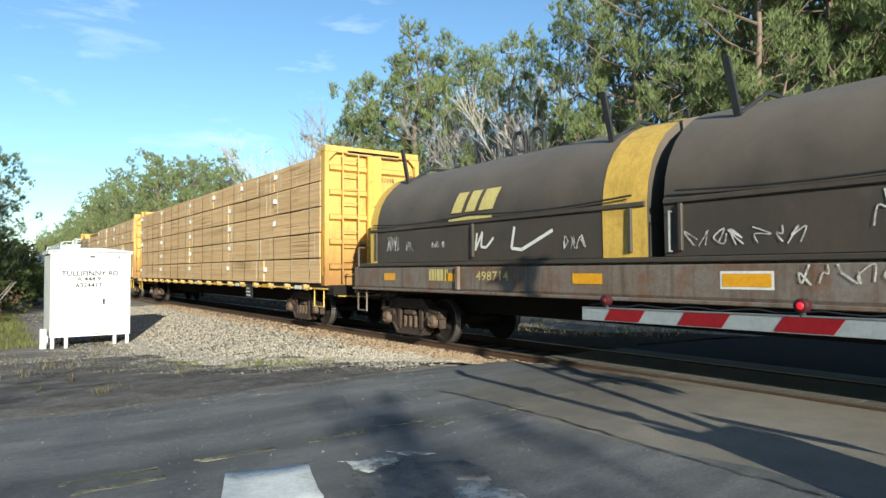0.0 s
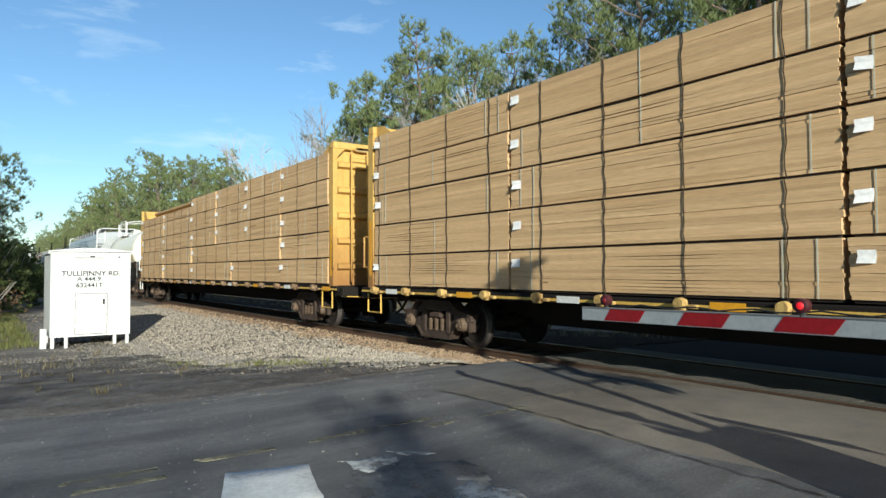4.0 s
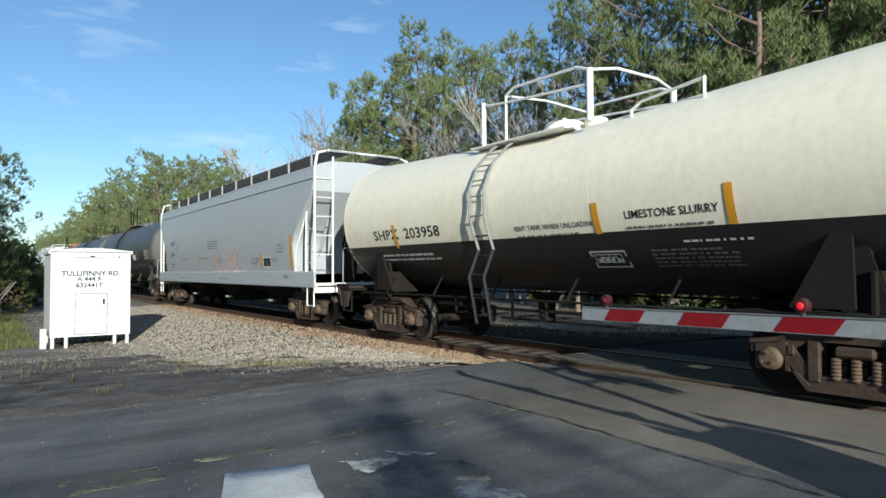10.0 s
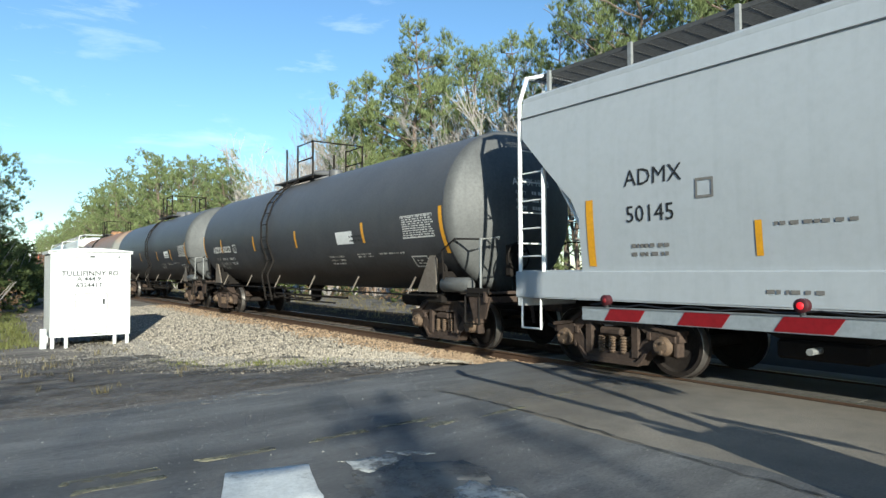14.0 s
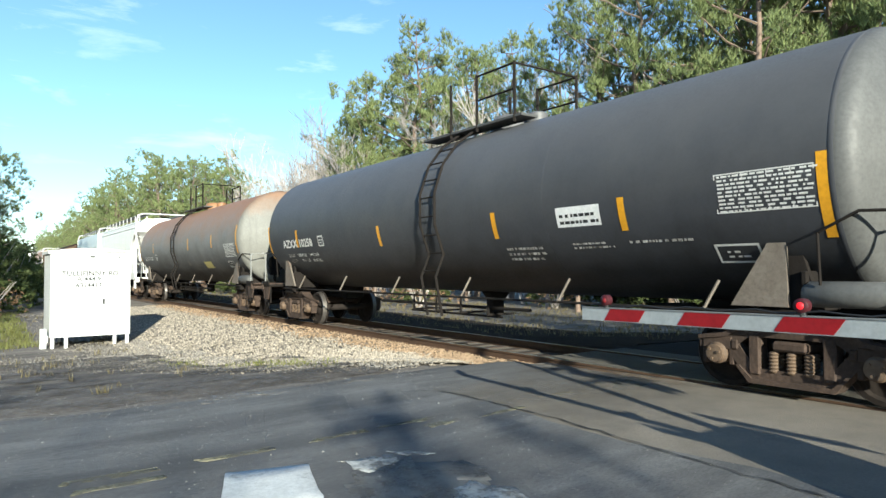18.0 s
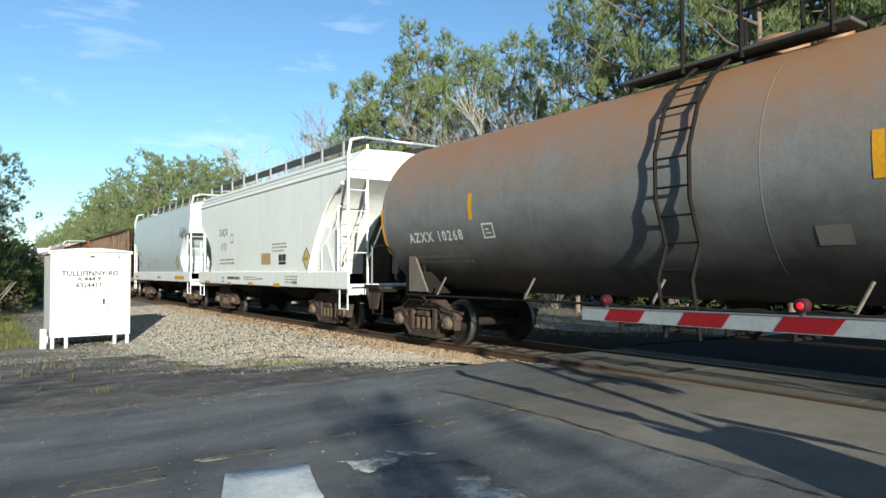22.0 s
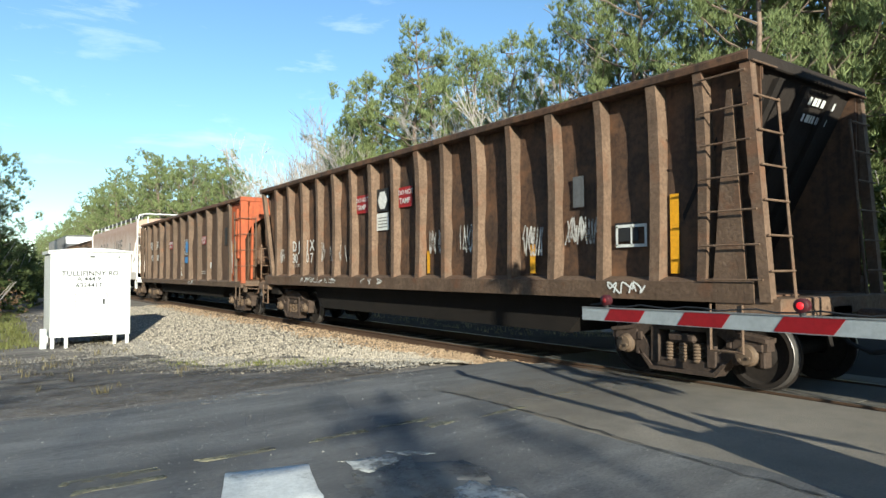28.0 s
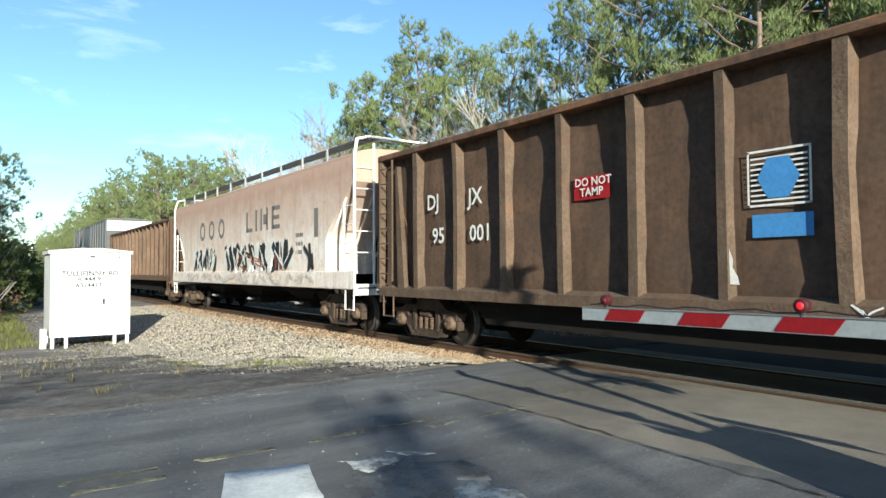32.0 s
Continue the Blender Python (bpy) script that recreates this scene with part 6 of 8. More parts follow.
        part("hatch_trough", Mesh().box(-xs_top + 0.6, xs_top - 0.6, -0.3, 0.3, roof - 0.03, roof + 0.07, 0.02), mat, car) if s > 0 else None
        for kx in range(8):
            x = -xs_top + 1.2 + (2 * xs_top - 2.4) * kx / 7
            part("hatch_latch", Mesh().box(x - 0.04, x + 0.04, -0.34, 0.34, roof + 0.07, roof + 0.1, 0.008), MAT["galv"], car) if s > 0 else None
    # ends: posts, ladders, platforms
    for s in (-1, 1):
        xe = s * L
        e = lambda a, b: tuple(sorted((xe - s * a, xe - s * b)))
        low = rear_cut and not front_cut and s < 0       # an end with a low ladder and a closed top
        braced = bool(front_cut)
        if arc and s > 0:         # a rolled lip along the curved cut
            for sy in (-1, 1):
                part("curved_lip", Mesh().pipe([(s * (reach(z, s) + 0.01), sy * (wall + 0.0), z) for z in (1.42, 1.55, 1.75, 2.0, 2.3, 2.6, 2.9, 3.2, 3.45, 3.58)], 0.045, 8), trim, car, "white rolled lip of the end cut", 50)
            if front:       # plates that close the cut on both sides, behind the lip
                for sy in (-1, 1):
                    rim = [(reach(z, 1) + 0.02, z) for z in (1.44, 1.7, 2.0, 2.3, 2.6)]
                    part("side_plate", Mesh().prism(rim + [(xe - 0.62, 2.45), (xe - 0.62, 1.44)], *sorted((sy * (wall - 0.14), sy * (wall - 0.12))), "y"), trim, car, "white side plate behind the lip")
        if braced:
            for sy in (-1, 1):      # a pale gusset follows the cut, set back from the side
                zz = (1.46, 1.6, 1.82, 2.12, 2.5, 2.8)
                rim = [(s * (reach(z, s) - 0.02), z) for z in zz] + [(s * (reach(z, s) + 0.27), z) for z in zz[::-1]]
                part("gusset_plate", Mesh().prism(rim, *sorted((sy * (wall - 0.16), sy * (wall - 0.14))), "y"), trim, car, "white gusset along the end cut")
                part("gusset_edge", Mesh().pipe([(s * (reach(z, s) + 0.27), sy * (wall - 0.1), z) for z in zz], 0.022, 6), trim, car, "", 50)
            part("centre_column", Mesh().box(*e(0.02, 0.3), -0.2, 0.2, 1.06, 3.1, 0.012), mat, car, "broad centre column of the end")
        part("end_platform", Mesh().box(*e(0.0, 1.5), -1.42, 1.42, 1.04, 1.1, 0.01), MAT["under"], car)
        part("end_sill", Mesh().box(*e(0.0, 0.1), -wall, wall, 0.9, 1.16, 0.012), trim, car)
        part("draft_sill", Mesh().box(*e(-0.25, 3.2), -0.26, 0.26, 0.7, 1.06, 0.02), MAT["under"], car)
        for y in (-wall + 0.02, wall - 0.02):
            sy = 1 if y > 0 else -1
            if low:
                part("corner_post", Mesh().box(*e(0.03, 0.12), y - 0.03, y + 0.03, 1.16, 2.64, 0.008), trim, car, "painted corner post")
                part("post", Mesh().box(*e(0.63, 0.7), y - 0.03, y + 0.03, 1.16, 2.92, 0.008), trim, car)
                for z in (1.21, 1.66, 2.15, 2.6):
                    part("rung", Mesh().rod((xe - s * 0.06, y, z), (xe - s * 0.66, y, z), 0.014, seg=6), trim, car)
                stirrup(car, xe - s * 0.34, trim, y, 1.06, 0.5, 0.5)
                part("lever_handle", Mesh().pipe([(xe - s * 0.86, y * 1.03, 1.38), (xe - s * 1.0, y * 1.05, 1.45), (xe - s * 1.14, y * 1.05, 1.5)], 0.014), trim, car, "small white release lever")
                continue
            part("corner_post", Mesh().pipe([(xe - s * 0.06, y, 1.1), (xe - s * 0.06, y, roof - 0.25), (xe - s * 0.12, y * 0.93, roof + 0.15), (xe - s * 0.3, y * 0.7, roof + 0.24)], 0.035, 8), trim, car, "painted corner post", 40)
            part("post", Mesh().rod((xe - s * 0.58, y, 1.2), (xe - s * 0.58, y, 3.05), 0.03, seg=6), trim, car)
            for k in range(5):
                z = 1.25 + 0.44 * k
                part("rung", Mesh().rod((xe - s * 0.06, y, z), (xe - s * 0.58, y, z), 0.013, seg=6), trim, car)
            stirrup(car, xe - s * 0.3, trim, y, 1.06, 0.42, 0.5)
            if braced:
                continue
            # sloping braces
            part("end_brace", Mesh().pipe([(xe - s * 0.58, y * 0.96, top - 0.9), (xe - s * (0.62 + slope * 0.62), y * 0.97, 2.0), (xe - s * (0.62 + slope * 0.62), y * 0.97, 1.4)], 0.03), trim, car)
            part("shear_plate", Mesh().prism([(xe - s * 0.6, 1.1), (xe - s * 1.5, 1.1), (xe - s * 1.5, 2.15), (xe - s * 1.25, 2.15)], *sorted((y * 0.985, y * 0.985 - sy * 0.02)), "y"), trim, car) if tall_end else None
        for k in range(0 if low else 5):
            z = 1.9 + 0.5 * k
            part("rung", Mesh().rod((xe - s * 0.08, -wall + 0.02, z), (xe - s * 0.08, -wall + 0.55, z), 0.013, seg=6), trim, car)
        low or part("post", Mesh().rod((xe - s * 0.08, -wall + 0.55, 1.1), (xe - s * 0.08, -wall + 0.55, roof + 0.08), 0.03, seg=6), trim, car)
        low or part("top_rail", Mesh().pipe([(xe - s * 0.1, -wall * 0.93, roof + 0.15), (xe - s * 0.1, -wall * 0.7, roof + 0.24), (xe - s * 0.1, wall * 0.7, roof + 0.24), (xe - s * 0.1, wall * 0.93, roof + 0.15)], 0.03), trim, car)
        for y0, y1 in ((-1.1, -0.3), (0.3, 1.1)):      # open cross bars with daylight between them
            grid = part("end_walkway", Mesh().box(*e(-0.04, -0.02), y0, y1, roof + 0.19, roof + 0.23).box(*e(0.3, 0.32), y0, y1, roof + 0.19, roof + 0.23), MAT["galv"], car, "open grating end step")
            for k in range(8):
                y = y0 + 0.05 + (y1 - y0 - 0.1) * k / 7
                part("bar", Mesh().box(*e(-0.02, 0.3), y - 0.012, y + 0.012, roof + 0.195, roof + 0.225), MAT["galv"], grid)
        for y in (-0.75, 0.0, 0.75):
            low or braced or part("end_stiffener", Mesh().pipe([(xe - s * 0.55, y, top - 0.1), (xe - s * 0.55, y, 3.15), (xe - s * (0.58 + slope * 0.75), y, 1.72)], 0.045), mat, car)
        part("centre_web", Mesh().prism([(xe - s * 0.6, 1.06), (xe - s * (slope + 0.5), 1.06), (xe - s * (slope + 0.45), 1.9), (xe - s * (slope * 0.5 + 0.3), 2.9), (xe - s * 0.5, 3.3)], -0.03, 0.03, "y"), MAT["under"], car, "dark centre web under the slope sheet")
        g = bars(2, 0, 0, 0.6, 0.42, rnd)
        g.v = [(xe - s * 0.1, s * (p[0] + 0.2), p[2] + 3.75) for p in g.v]
        low or part("end_lettering", g, MAT["dullink"], car)
        part("brake_box", Mesh().box(*e(0.15, 0.55), 0.2, 0.8, 1.1, 1.7, 0.03), MAT["under"], car)
    # discharge bays
    for k in range(bays):
        x = (k - (bays - 1) / 2) * (2 * (L - slope - 0.9)) / max(1, bays)
        w = (L - slope - 0.6) / bays
        g = Mesh()
        g.loft([[(x - w, -1.35, 1.4), (x + w, -1.35, 1.4), (x + w, 1.35, 1.4), (x - w, 1.35, 1.4)],
                [(x - 0.45, -0.75, 0.62), (x + 0.45, -0.75, 0.62), (x + 0.45, 0.75, 0.62), (x - 0.45, 0.75, 0.62)]])
        bay = part("discharge_bay", g, MAT["under"], car, "sloping discharge hopper")
        part("outlet_gate", Mesh().box(x - 0.5, x + 0.5, -0.85, 0.85, 0.42, 0.64, 0.03), MAT["under"], bay, "outlet gate")
        part("gate_shaft", Mesh().rod((x, -1.1, 0.55), (x, 1.1, 0.55), 0.04, seg=8), MAT["galv"], bay)
    part("brake_pipe", Mesh().rod((-L + 2, -1.2, 0.92), (L - 2, -1.2, 0.92), 0.025, seg=6), MAT["under"], car)
    part("air_tank", Mesh().lathe([(-0.5, 0), (-0.45, 0.2), (0.45, 0.2), (0.5, 0)], 14, "x", (L - 2.9, -0.7, 0.86)), MAT["under"], car, "", 40)
    # lettering on the near side
    def lay(g, x, z):
        g.v = [(p[0] + x, p[1] + (-wy(p[2] + z) - 0.007 if p[2] + z > sillz[1] + 0.02 else -wall - 0.037), p[2] + z) for p in g.v]
        return g

    for text, size, x, z, m in marks.get("words", ()):
        g = letters(text, size, 0.98, 0.0)
        if size < 0.2:
            g.v = [(p[0], p[1] - 0.008, p[2]) for p in g.v]
        part("lettering", lay(g, x, z), MAT[m], car)
    for rows, x, z, w, h, m in marks.get("small", ()):
        part("small_lettering", lay(bars(rows, 0, 0, w, h, rnd), x, z), MAT[m], car)
    for x, z, w, h, m in marks.get("panels", ()):
        part("placard", lay(tall_plate(w, h), x, z), MAT[m], car)
    for x, z, q, w in marks.get("rings", ()):
        g = Mesh().loft([[(k * math.cos(a * 0.3142), 0, k * math.sin(a * 0.3142)) for a in range(20)] for k in (q - w, q)])
        part("painted_mark", lay(g, x, z), MAT["dullink"], car)
    for x, z, w, h in marks.get("strips", ()):
        part("reflector", lay(tall_plate(w, h), x, z), MAT["amber"], car, "amber reflector strip")
    for x, z, w, h, m in marks.get("frames", ()):
        part("painted_square", lay(framed(0, 0, w, h), x, z), MAT[m], car, "painted square outline")
    for x, z, w, h, n, m, wd in marks.get("bubbles", ()):
        part("spray_paint", lay(bubbles(rnd, 0, 0, w, h, n, wd), x, z), MAT[m], car, "pale pink sprayed outlines")
    for k, (x, z, w, h, n, m, wd) in enumerate(marks.get("spray", ())):
        g = squiggle(rnd, 0, 0, w, h, n, wd)
        g.v = [(p[0], p[1] - 0.004 * (k + 1), p[2]) for p in g.v]      # each coat over the one before
        part("spray_paint", lay(g, x, z), MAT[m], car, "loose sprayed scrawl")
    for x, z, w, m in marks.get("diamonds", ()):
        lift = -0.004 if m == "gold" else 0.0
        part("placard", lay(Mesh().quad((-w, lift, 0), (0, lift, -w * 1.15), (w, lift, 0), (0, lift, w * 1.15)), x, z), MAT[m], car, "diamond placard")
    return car


hopper(13.4, 8.7, MAT["grey"], "grey curved-side covered hopper with white end posts", 41, True,
       dict(words=(("ADMX", 0.31, -6.5, 2.58, "ink"), ("50145", 0.31, -6.49, 2.1, "ink")),
            small=((2, -6.42, 1.76, 0.66, 0.22, "dullink"), (4, -0.75, 2.55, 1.3, 0.34, "dullink"), (1, -4.5, 1.95, 1.0, 0.09, "dullink"), (1, -1.9, 1.95, 1.0, 0.1, "dullink"), (2, 0.25, 1.85, 0.75, 0.16, "dullink"), (1, 0.6, 1.2, 1.2, 0.09, "dullink"), (1, -4.6, 1.2, 0.6, 0.1, "dullink"), (3, 3.95, 1.85, 0.7, 0.24, "dullink"), (3, 6.18, 2.2, 0.5, 0.3, "dullink"), (2, 5.72, 1.82, 0.5, 0.12, "dullink")),
            strips=((-7.18, 1.52, 0.13, 0.93), (-4.72, 1.62, 0.08, 0.4), (-2.16, 1.6, 0.11, 0.45), (0.0, 1.58, 0.12, 0.5), (2.1, 1.57, 0.13, 0.55), (4.77, 1.55, 0.13, 0.46), (7.12, 1.5, 0.15, 0.98)),
            panels=((5.07, 1.62, 0.25, 0.24, "ink"), (5.36, 1.62, 0.25, 0.24, "ink"), (6.64, 1.28, 0.34, 0.07, "galv")),
            frames=((-5.44, 2.33, 0.24, 0.24, "dullink"), (5.03, 1.58, 0.62, 0.32, "chalk"), (-1.0, 1.14, 0.4, 0.2, "grey")),
            bubbles=((0.15, 1.47, 3.1, 0.74, 5, "pink", 0.085), (0.5, 1.5, 2.4, 0.42, 4, "pink", 0.05))),
       3, MAT["white"], slope=1.25, axle=1.55, bands=((3.9, 1.475, 0.012),))
hopper(-57.8, 6.3, MAT["whitegrey"], "off-white covered hopper with straight sides and rust stains", 42, False,
       dict(words=(("SHQX", 0.36, -3.82, 2.72, "ink"), ("1533", 0.34, -3.65, 2.22, "ink"), ("1495", 0.14, 3.67, 1.75, "ink")),
            small=((3, 1.38, 2.24, 1.15, 0.3, "dullink"), (2, -3.75, 1.85, 1.7, 0.26, "dullink"), (2, -1.0, 1.27, 1.3, 0.14, "dullink"), (1, -2.7, 1.2, 1.55, 0.2, "ink"), (3, 2.5, 1.3, 0.9, 0.24, "dullink"), (1, 0.3, 1.22, 0.4, 0.1, "dullink")),
            panels=((0.45, 1.67, 0.78, 0.34, "tanplate"), (1.87, 1.76, 0.25, 0.19, "ink"), (2.15, 1.76, 0.25, 0.19, "ink"), (1.87, 1.66, 0.53, 0.08, "ink"), (3.0, 1.12, 0.34, 0.08, "galv")),
            frames=((-2.55, 2.44, 0.3, 0.3, "ink"), (-3.3, 1.1, 0.22, 0.18, "ink")), diamonds=((3.83, 1.8, 0.28, "ink"), (3.83, 1.8, 0.235, "gold")),
            strips=((-5.39, 1.05, 0.6, 0.08), (-2.7, 1.03, 0.4, 0.08), (-0.58, 1.03, 0.45, 0.09), (1.63, 1.02, 0.46, 0.1))),
       2, MAT["white"], slope=1.55, front=2.15, arc=True, tall_end=True, top=3.95, roof=4.45, axle=2.0, post=1.25, board=0.72, rear_cut=((1.4, 1.1), (1.53, 1.33), (1.63, 1.42), (1.86, 1.41), (2.08, 1.37), (2.31, 1.29), (2.48, 1.14), (2.7, 0.84), (2.95, 0.42), (3.29, 0.0)), seams=(-4.4, -3.3, -2.15, -0.96, -0.38, 0.2, 1.32, 2.49, 3.05, 4.1), bands=((3.93, 1.46, 0.05), (4.06, 1.43, 0.05), (4.2, 1.36, 0.06)))
SOXX_CUT = ((1.4, 1.05), (1.53, 1.14), (1.65, 1.26), (1.82, 1.37), (2.12, 1.41), (2.51, 1.12), (2.8, 0.81), (3.02, 0.59), (3.06, 0.0))
hopper(-71.25, 5.85, MAT["bluegrey"], "pale blue-grey curved covered hopper with scrawls", 43, True,
       dict(words=(("SOXX", 0.4, -4.77, 2.3, "dullink"), ("32103", 0.4, -4.65, 1.8, "dullink")),
            spray=((4.28, 2.86, 1.15, 0.48, 6, "ink", 0.032), (-2.3, 1.55, 2.6, 0.6, 5, "pink", 0.04)),
            diamonds=((3.76, 1.86, 0.28, "ink"), (3.76, 1.86, 0.21, "gold")),
            strips=((-5.2, 1.16, 0.7, 0.1), (0.0, 1.16, 0.7, 0.1), (3.35, 1.14, 1.55, 0.14))),
       2, MAT["white"], slope=1.6, tall_end=True, axle=1.55, post=1.2, board=0.8, splay=0.22, front_cut=SOXX_CUT, rear_cut=SOXX_CUT)
hopper(-122.6, 8.5, MAT["soo"], "rust-stained white covered hopper with faded lettering and graffiti", 44, False,
       dict(small=((3, 5.0, 2.4, 0.5, 0.7, "dullink"),),
            panels=((0.95, 2.72, 0.16, 0.66, "dullink"), (1.05, 2.72, 0.5, 0.12, "dullink"), (1.8, 2.72, 0.17, 0.68, "dullink"), (2.25, 2.72, 0.15, 0.68, "dullink"), (2.75, 2.72, 0.15, 0.68, "dullink"), (2.5, 2.9, 0.3, 0.3, "dullink"),
                    (3.2, 2.72, 0.16, 0.68, "dullink"), (3.3, 2.72, 0.55, 0.12, "dullink"), (3.3, 3.0, 0.5, 0.12, "dullink"), (3.3, 3.28, 0.55, 0.12, "dullink"), (6.2, 2.35, 0.25, 0.75, "dullink")),
            rings=((-4.1, 3.0, 0.36, 0.14), (-2.9, 3.0, 0.36, 0.14), (-1.7, 3.0, 0.36, 0.14)),
            spray=((-5.2, 1.5, 2.9, 0.8, 5, "chalk", 0.34), (-5.2, 1.5, 2.9, 0.8, 6, "ink", 0.2), (-1.2, 1.5, 6.0, 0.85, 10, "chalk", 0.36), (-1.2, 1.5, 6.0, 0.85, 11, "ink", 0.22), (-5.2, 1.55, 2.9, 0.7, 5, "chalk", 0.06), (-1.2, 1.55, 6.0, 0.75, 9, "chalk", 0.06), (-0.5, 1.5, 5.0, 0.5, 3, "orange", 0.04), (5.4, 1.5, 1.2, 0.7, 2, "ink", 0.16), (-6.0, 1.15, 12.5, 0.24, 18, "dryspray", 0.12))),
       3, MAT["whitegrey"], slope=1.5, axle=1.55, board=0.8)
# ---------------------------------------------------------------- gondolas, coil car, boxcar
def scraped(car, x, z0, z1, w, y, seed):
    """A ragged streak where a blow has bared the paint."""
    flake = random.Random(seed)
    g = Mesh()
    for k in range(12):
        u = k / 11
        mid, half = x + 0.1 * u, w * (0.35 + 0.65 * u) * flake.uniform(0.55, 1.2)
        g.v += [(mid - half, y, z1 + (z0 - z1) * u), (mid + half, y, z1 + (z0 - z1) * u + flake.uniform(-0.03, 0.03))]
    g.f = [(2 * k, 2 * k + 1, 2 * k + 3, 2 * k + 2) for k in range(11)]
    part("bare_scrape", g, MAT["chalk"], car, "scraped white streak")


def gondola(centre, half, label, seed, ribs, top, sill, endmat, marks, slope=1.3, first=-7.9, step=0.98, sheet="gond", rake=False):
    rnd = random.Random(seed)
    L = half
    G, R = MAT["gond"], MAT["gondrib" if sheet == "gond" else "gondribdark"]
    car = new_car("gondola", centre, label, "gondola", (L + 0.75, -L - 0.75), (L - 1.2, -L + 1.2))
    for s in (-1, 1):
        g = Mesh()
        # dented side sheet
        nx, nz = 110, 12
        for j in range(nz + 1):
            for i in range(nx + 1):
                back = -7.1 - 0.8 * j / nz if rake else -L      # a raked rear edge leans out towards the top
                x = back + (L - back) * i / nx
                z = sill[1] + (top - 0.1 - sill[1]) * j / nz
                g.v.append((x, s * (1.295 + (0.05 * noise.noise((x * 1.2 + seed, z * 1.1, s)) + 0.02 * noise.noise((x * 3.4, z * 2.9 + seed, s))) * (0 < j < nz)), z))
        g.f = [(j * (nx + 1) + i, j * (nx + 1) + i + 1, (j + 1) * (nx + 1) + i + 1, (j + 1) * (nx + 1) + i) for j in range(nz) for i in range(nx)]
        part("side_sheet", g, MAT[sheet], car, "dented rusty side sheet", 50)
        part("inner_sheet", Mesh().prism([(-7.05 if rake else -L, 1.1), (L, 1.1), (L, top - 0.05), (-7.9 if rake else -L, top - 0.05)], *sorted((s * 1.22, s * 1.24)), "y"), G, car)
        part("top_chord", Mesh().prism([(s * 1.2, top), (s * 1.5, top), (s * 1.52, top - 0.03), (s * 1.52, top - 0.11), (s * 1.48, top - 0.13), (s * 1.22, top - 0.13)], -8.05 if rake else -L, L), G, car)
        part("side_sill", Mesh().prism([(s * 1.25, sill[0]), (s * 1.47, sill[0]), (s * 1.49, sill[1] - 0.02), (s * 1.32, sill[1] + 0.04), (s * 1.25, sill[1] + 0.04)], -L, L), R, car, "worn side sill")
        for k in range(ribs):
            x = first + step * k + rnd.uniform(-0.02, 0.02)
            if rake and k == ribs - 1:
                x = L - 0.66
            lean = rnd.uniform(-0.03, 0.03)
            w = 0.075 if k % 2 else 0.095
            g = Mesh()
            zz = [sill[1] - 0.02, sill[1] + 0.4, (sill[1] + top) / 2, top - 0.5, top - 0.1]
            dep = [0.17, 0.16, 0.155, 0.17, 0.2]
            rings = []
            for z, d in zip(zz, dep):
                u = (z - zz[0]) / (zz[-1] - zz[0])
                xx = x + lean * math.sin(math.pi * u) * 1.6
                rings.append([(xx - w, s * 1.27, z), (xx - w * 0.8, s * (1.3 + d), z), (xx + w * 0.8, s * (1.3 + d), z), (xx + w, s * 1.27, z)])
            g.loft(rings)
            part("rib", g, R, car)
    # ends
    for s in (-1, 1):
        raked = rake and s < 0
        xe = -8.0 if raked else s * L
        slope = 0.8 if raked else 1.3
        e = lambda a, b: tuple(sorted((xe - s * a, xe - s * b)))
        g = Mesh().prism([(xe - s * 0.05, top - 0.1), (xe - s * 0.11, top - 0.1), (xe - s * (0.15 + slope), sill[1]), (xe - s * (0.09 + slope), sill[1])], -1.3, 1.3, "y")
        # the raked car's front end is blackened to imitate shade
        em = MAT["endblack"] if rake and s > 0 else endmat if s > 0 else G
        part("end_sheet", g, em if rake else G, car, "sloped end sheet")
        part("end_top_beam", Mesh().box(*e(-0.02, 0.16), -1.5, 1.5, top - 0.14, top + 0.01, 0.015), em, car)
        for y in (-1.42, 1.42):
            if raked:
                part("corner_post", Mesh().prism([(-8.02, top - 0.1), (-7.85, top - 0.1), (-7.06, sill[1]), (-7.2, sill[1])], y - 0.05, y + 0.05, "y"), R, car, "raked corner post")
                continue
            if rake:        # the corner post leans out towards its foot, with a tall fin behind it
                part("corner_post", Mesh().prism([(xe - 0.13, top), (xe, top), (xe + 0.2, 1.1), (xe + 0.07, 1.1)], y - 0.06, y + 0.06, "y"), R, car, "leaning corner post")
                part("end_fin", Mesh().prism([(xe - 0.52, sill[1] - 0.1), (xe - 0.1, sill[1] - 0.1), (xe - 0.24, top - 0.4), (xe - 0.3, top - 0.4)], y - 0.03, y + 0.03, "y"), R, car, "tall tapered end fin")
                for k in range(7):
                    z = 1.35 + 0.4 * k
                    lean = 0.2 * (top - z) / (top - 1.1)
                    part("rung", Mesh().rod((xe - 0.62, y * 1.07, z), (xe + lean - 0.05, y * 1.07, z), 0.013, seg=6), R, car)
                    part("rung", Mesh().rod((xe + lean + 0.02, y * 1.04, z + 0.1), (xe + lean + 0.02, y * 0.66, z + 0.1), 0.013, seg=6), R, car)
                part("ladder_stile", Mesh().rod((xe + 0.2, y * 0.66, 1.1), (xe + 0.04, y * 0.66, top - 0.5), 0.02, seg=6), R, car)
                continue
            part("corner_post", Mesh().prism([(xe - s * 0.12, top), (xe, top), (xe + s * 0.1, 1.08), (xe - s * 0.02, 1.08)], y - 0.07, y + 0.07, "y"), em if s > 0 else R, car)
        for y in (-0.7, 0.0, 0.7):
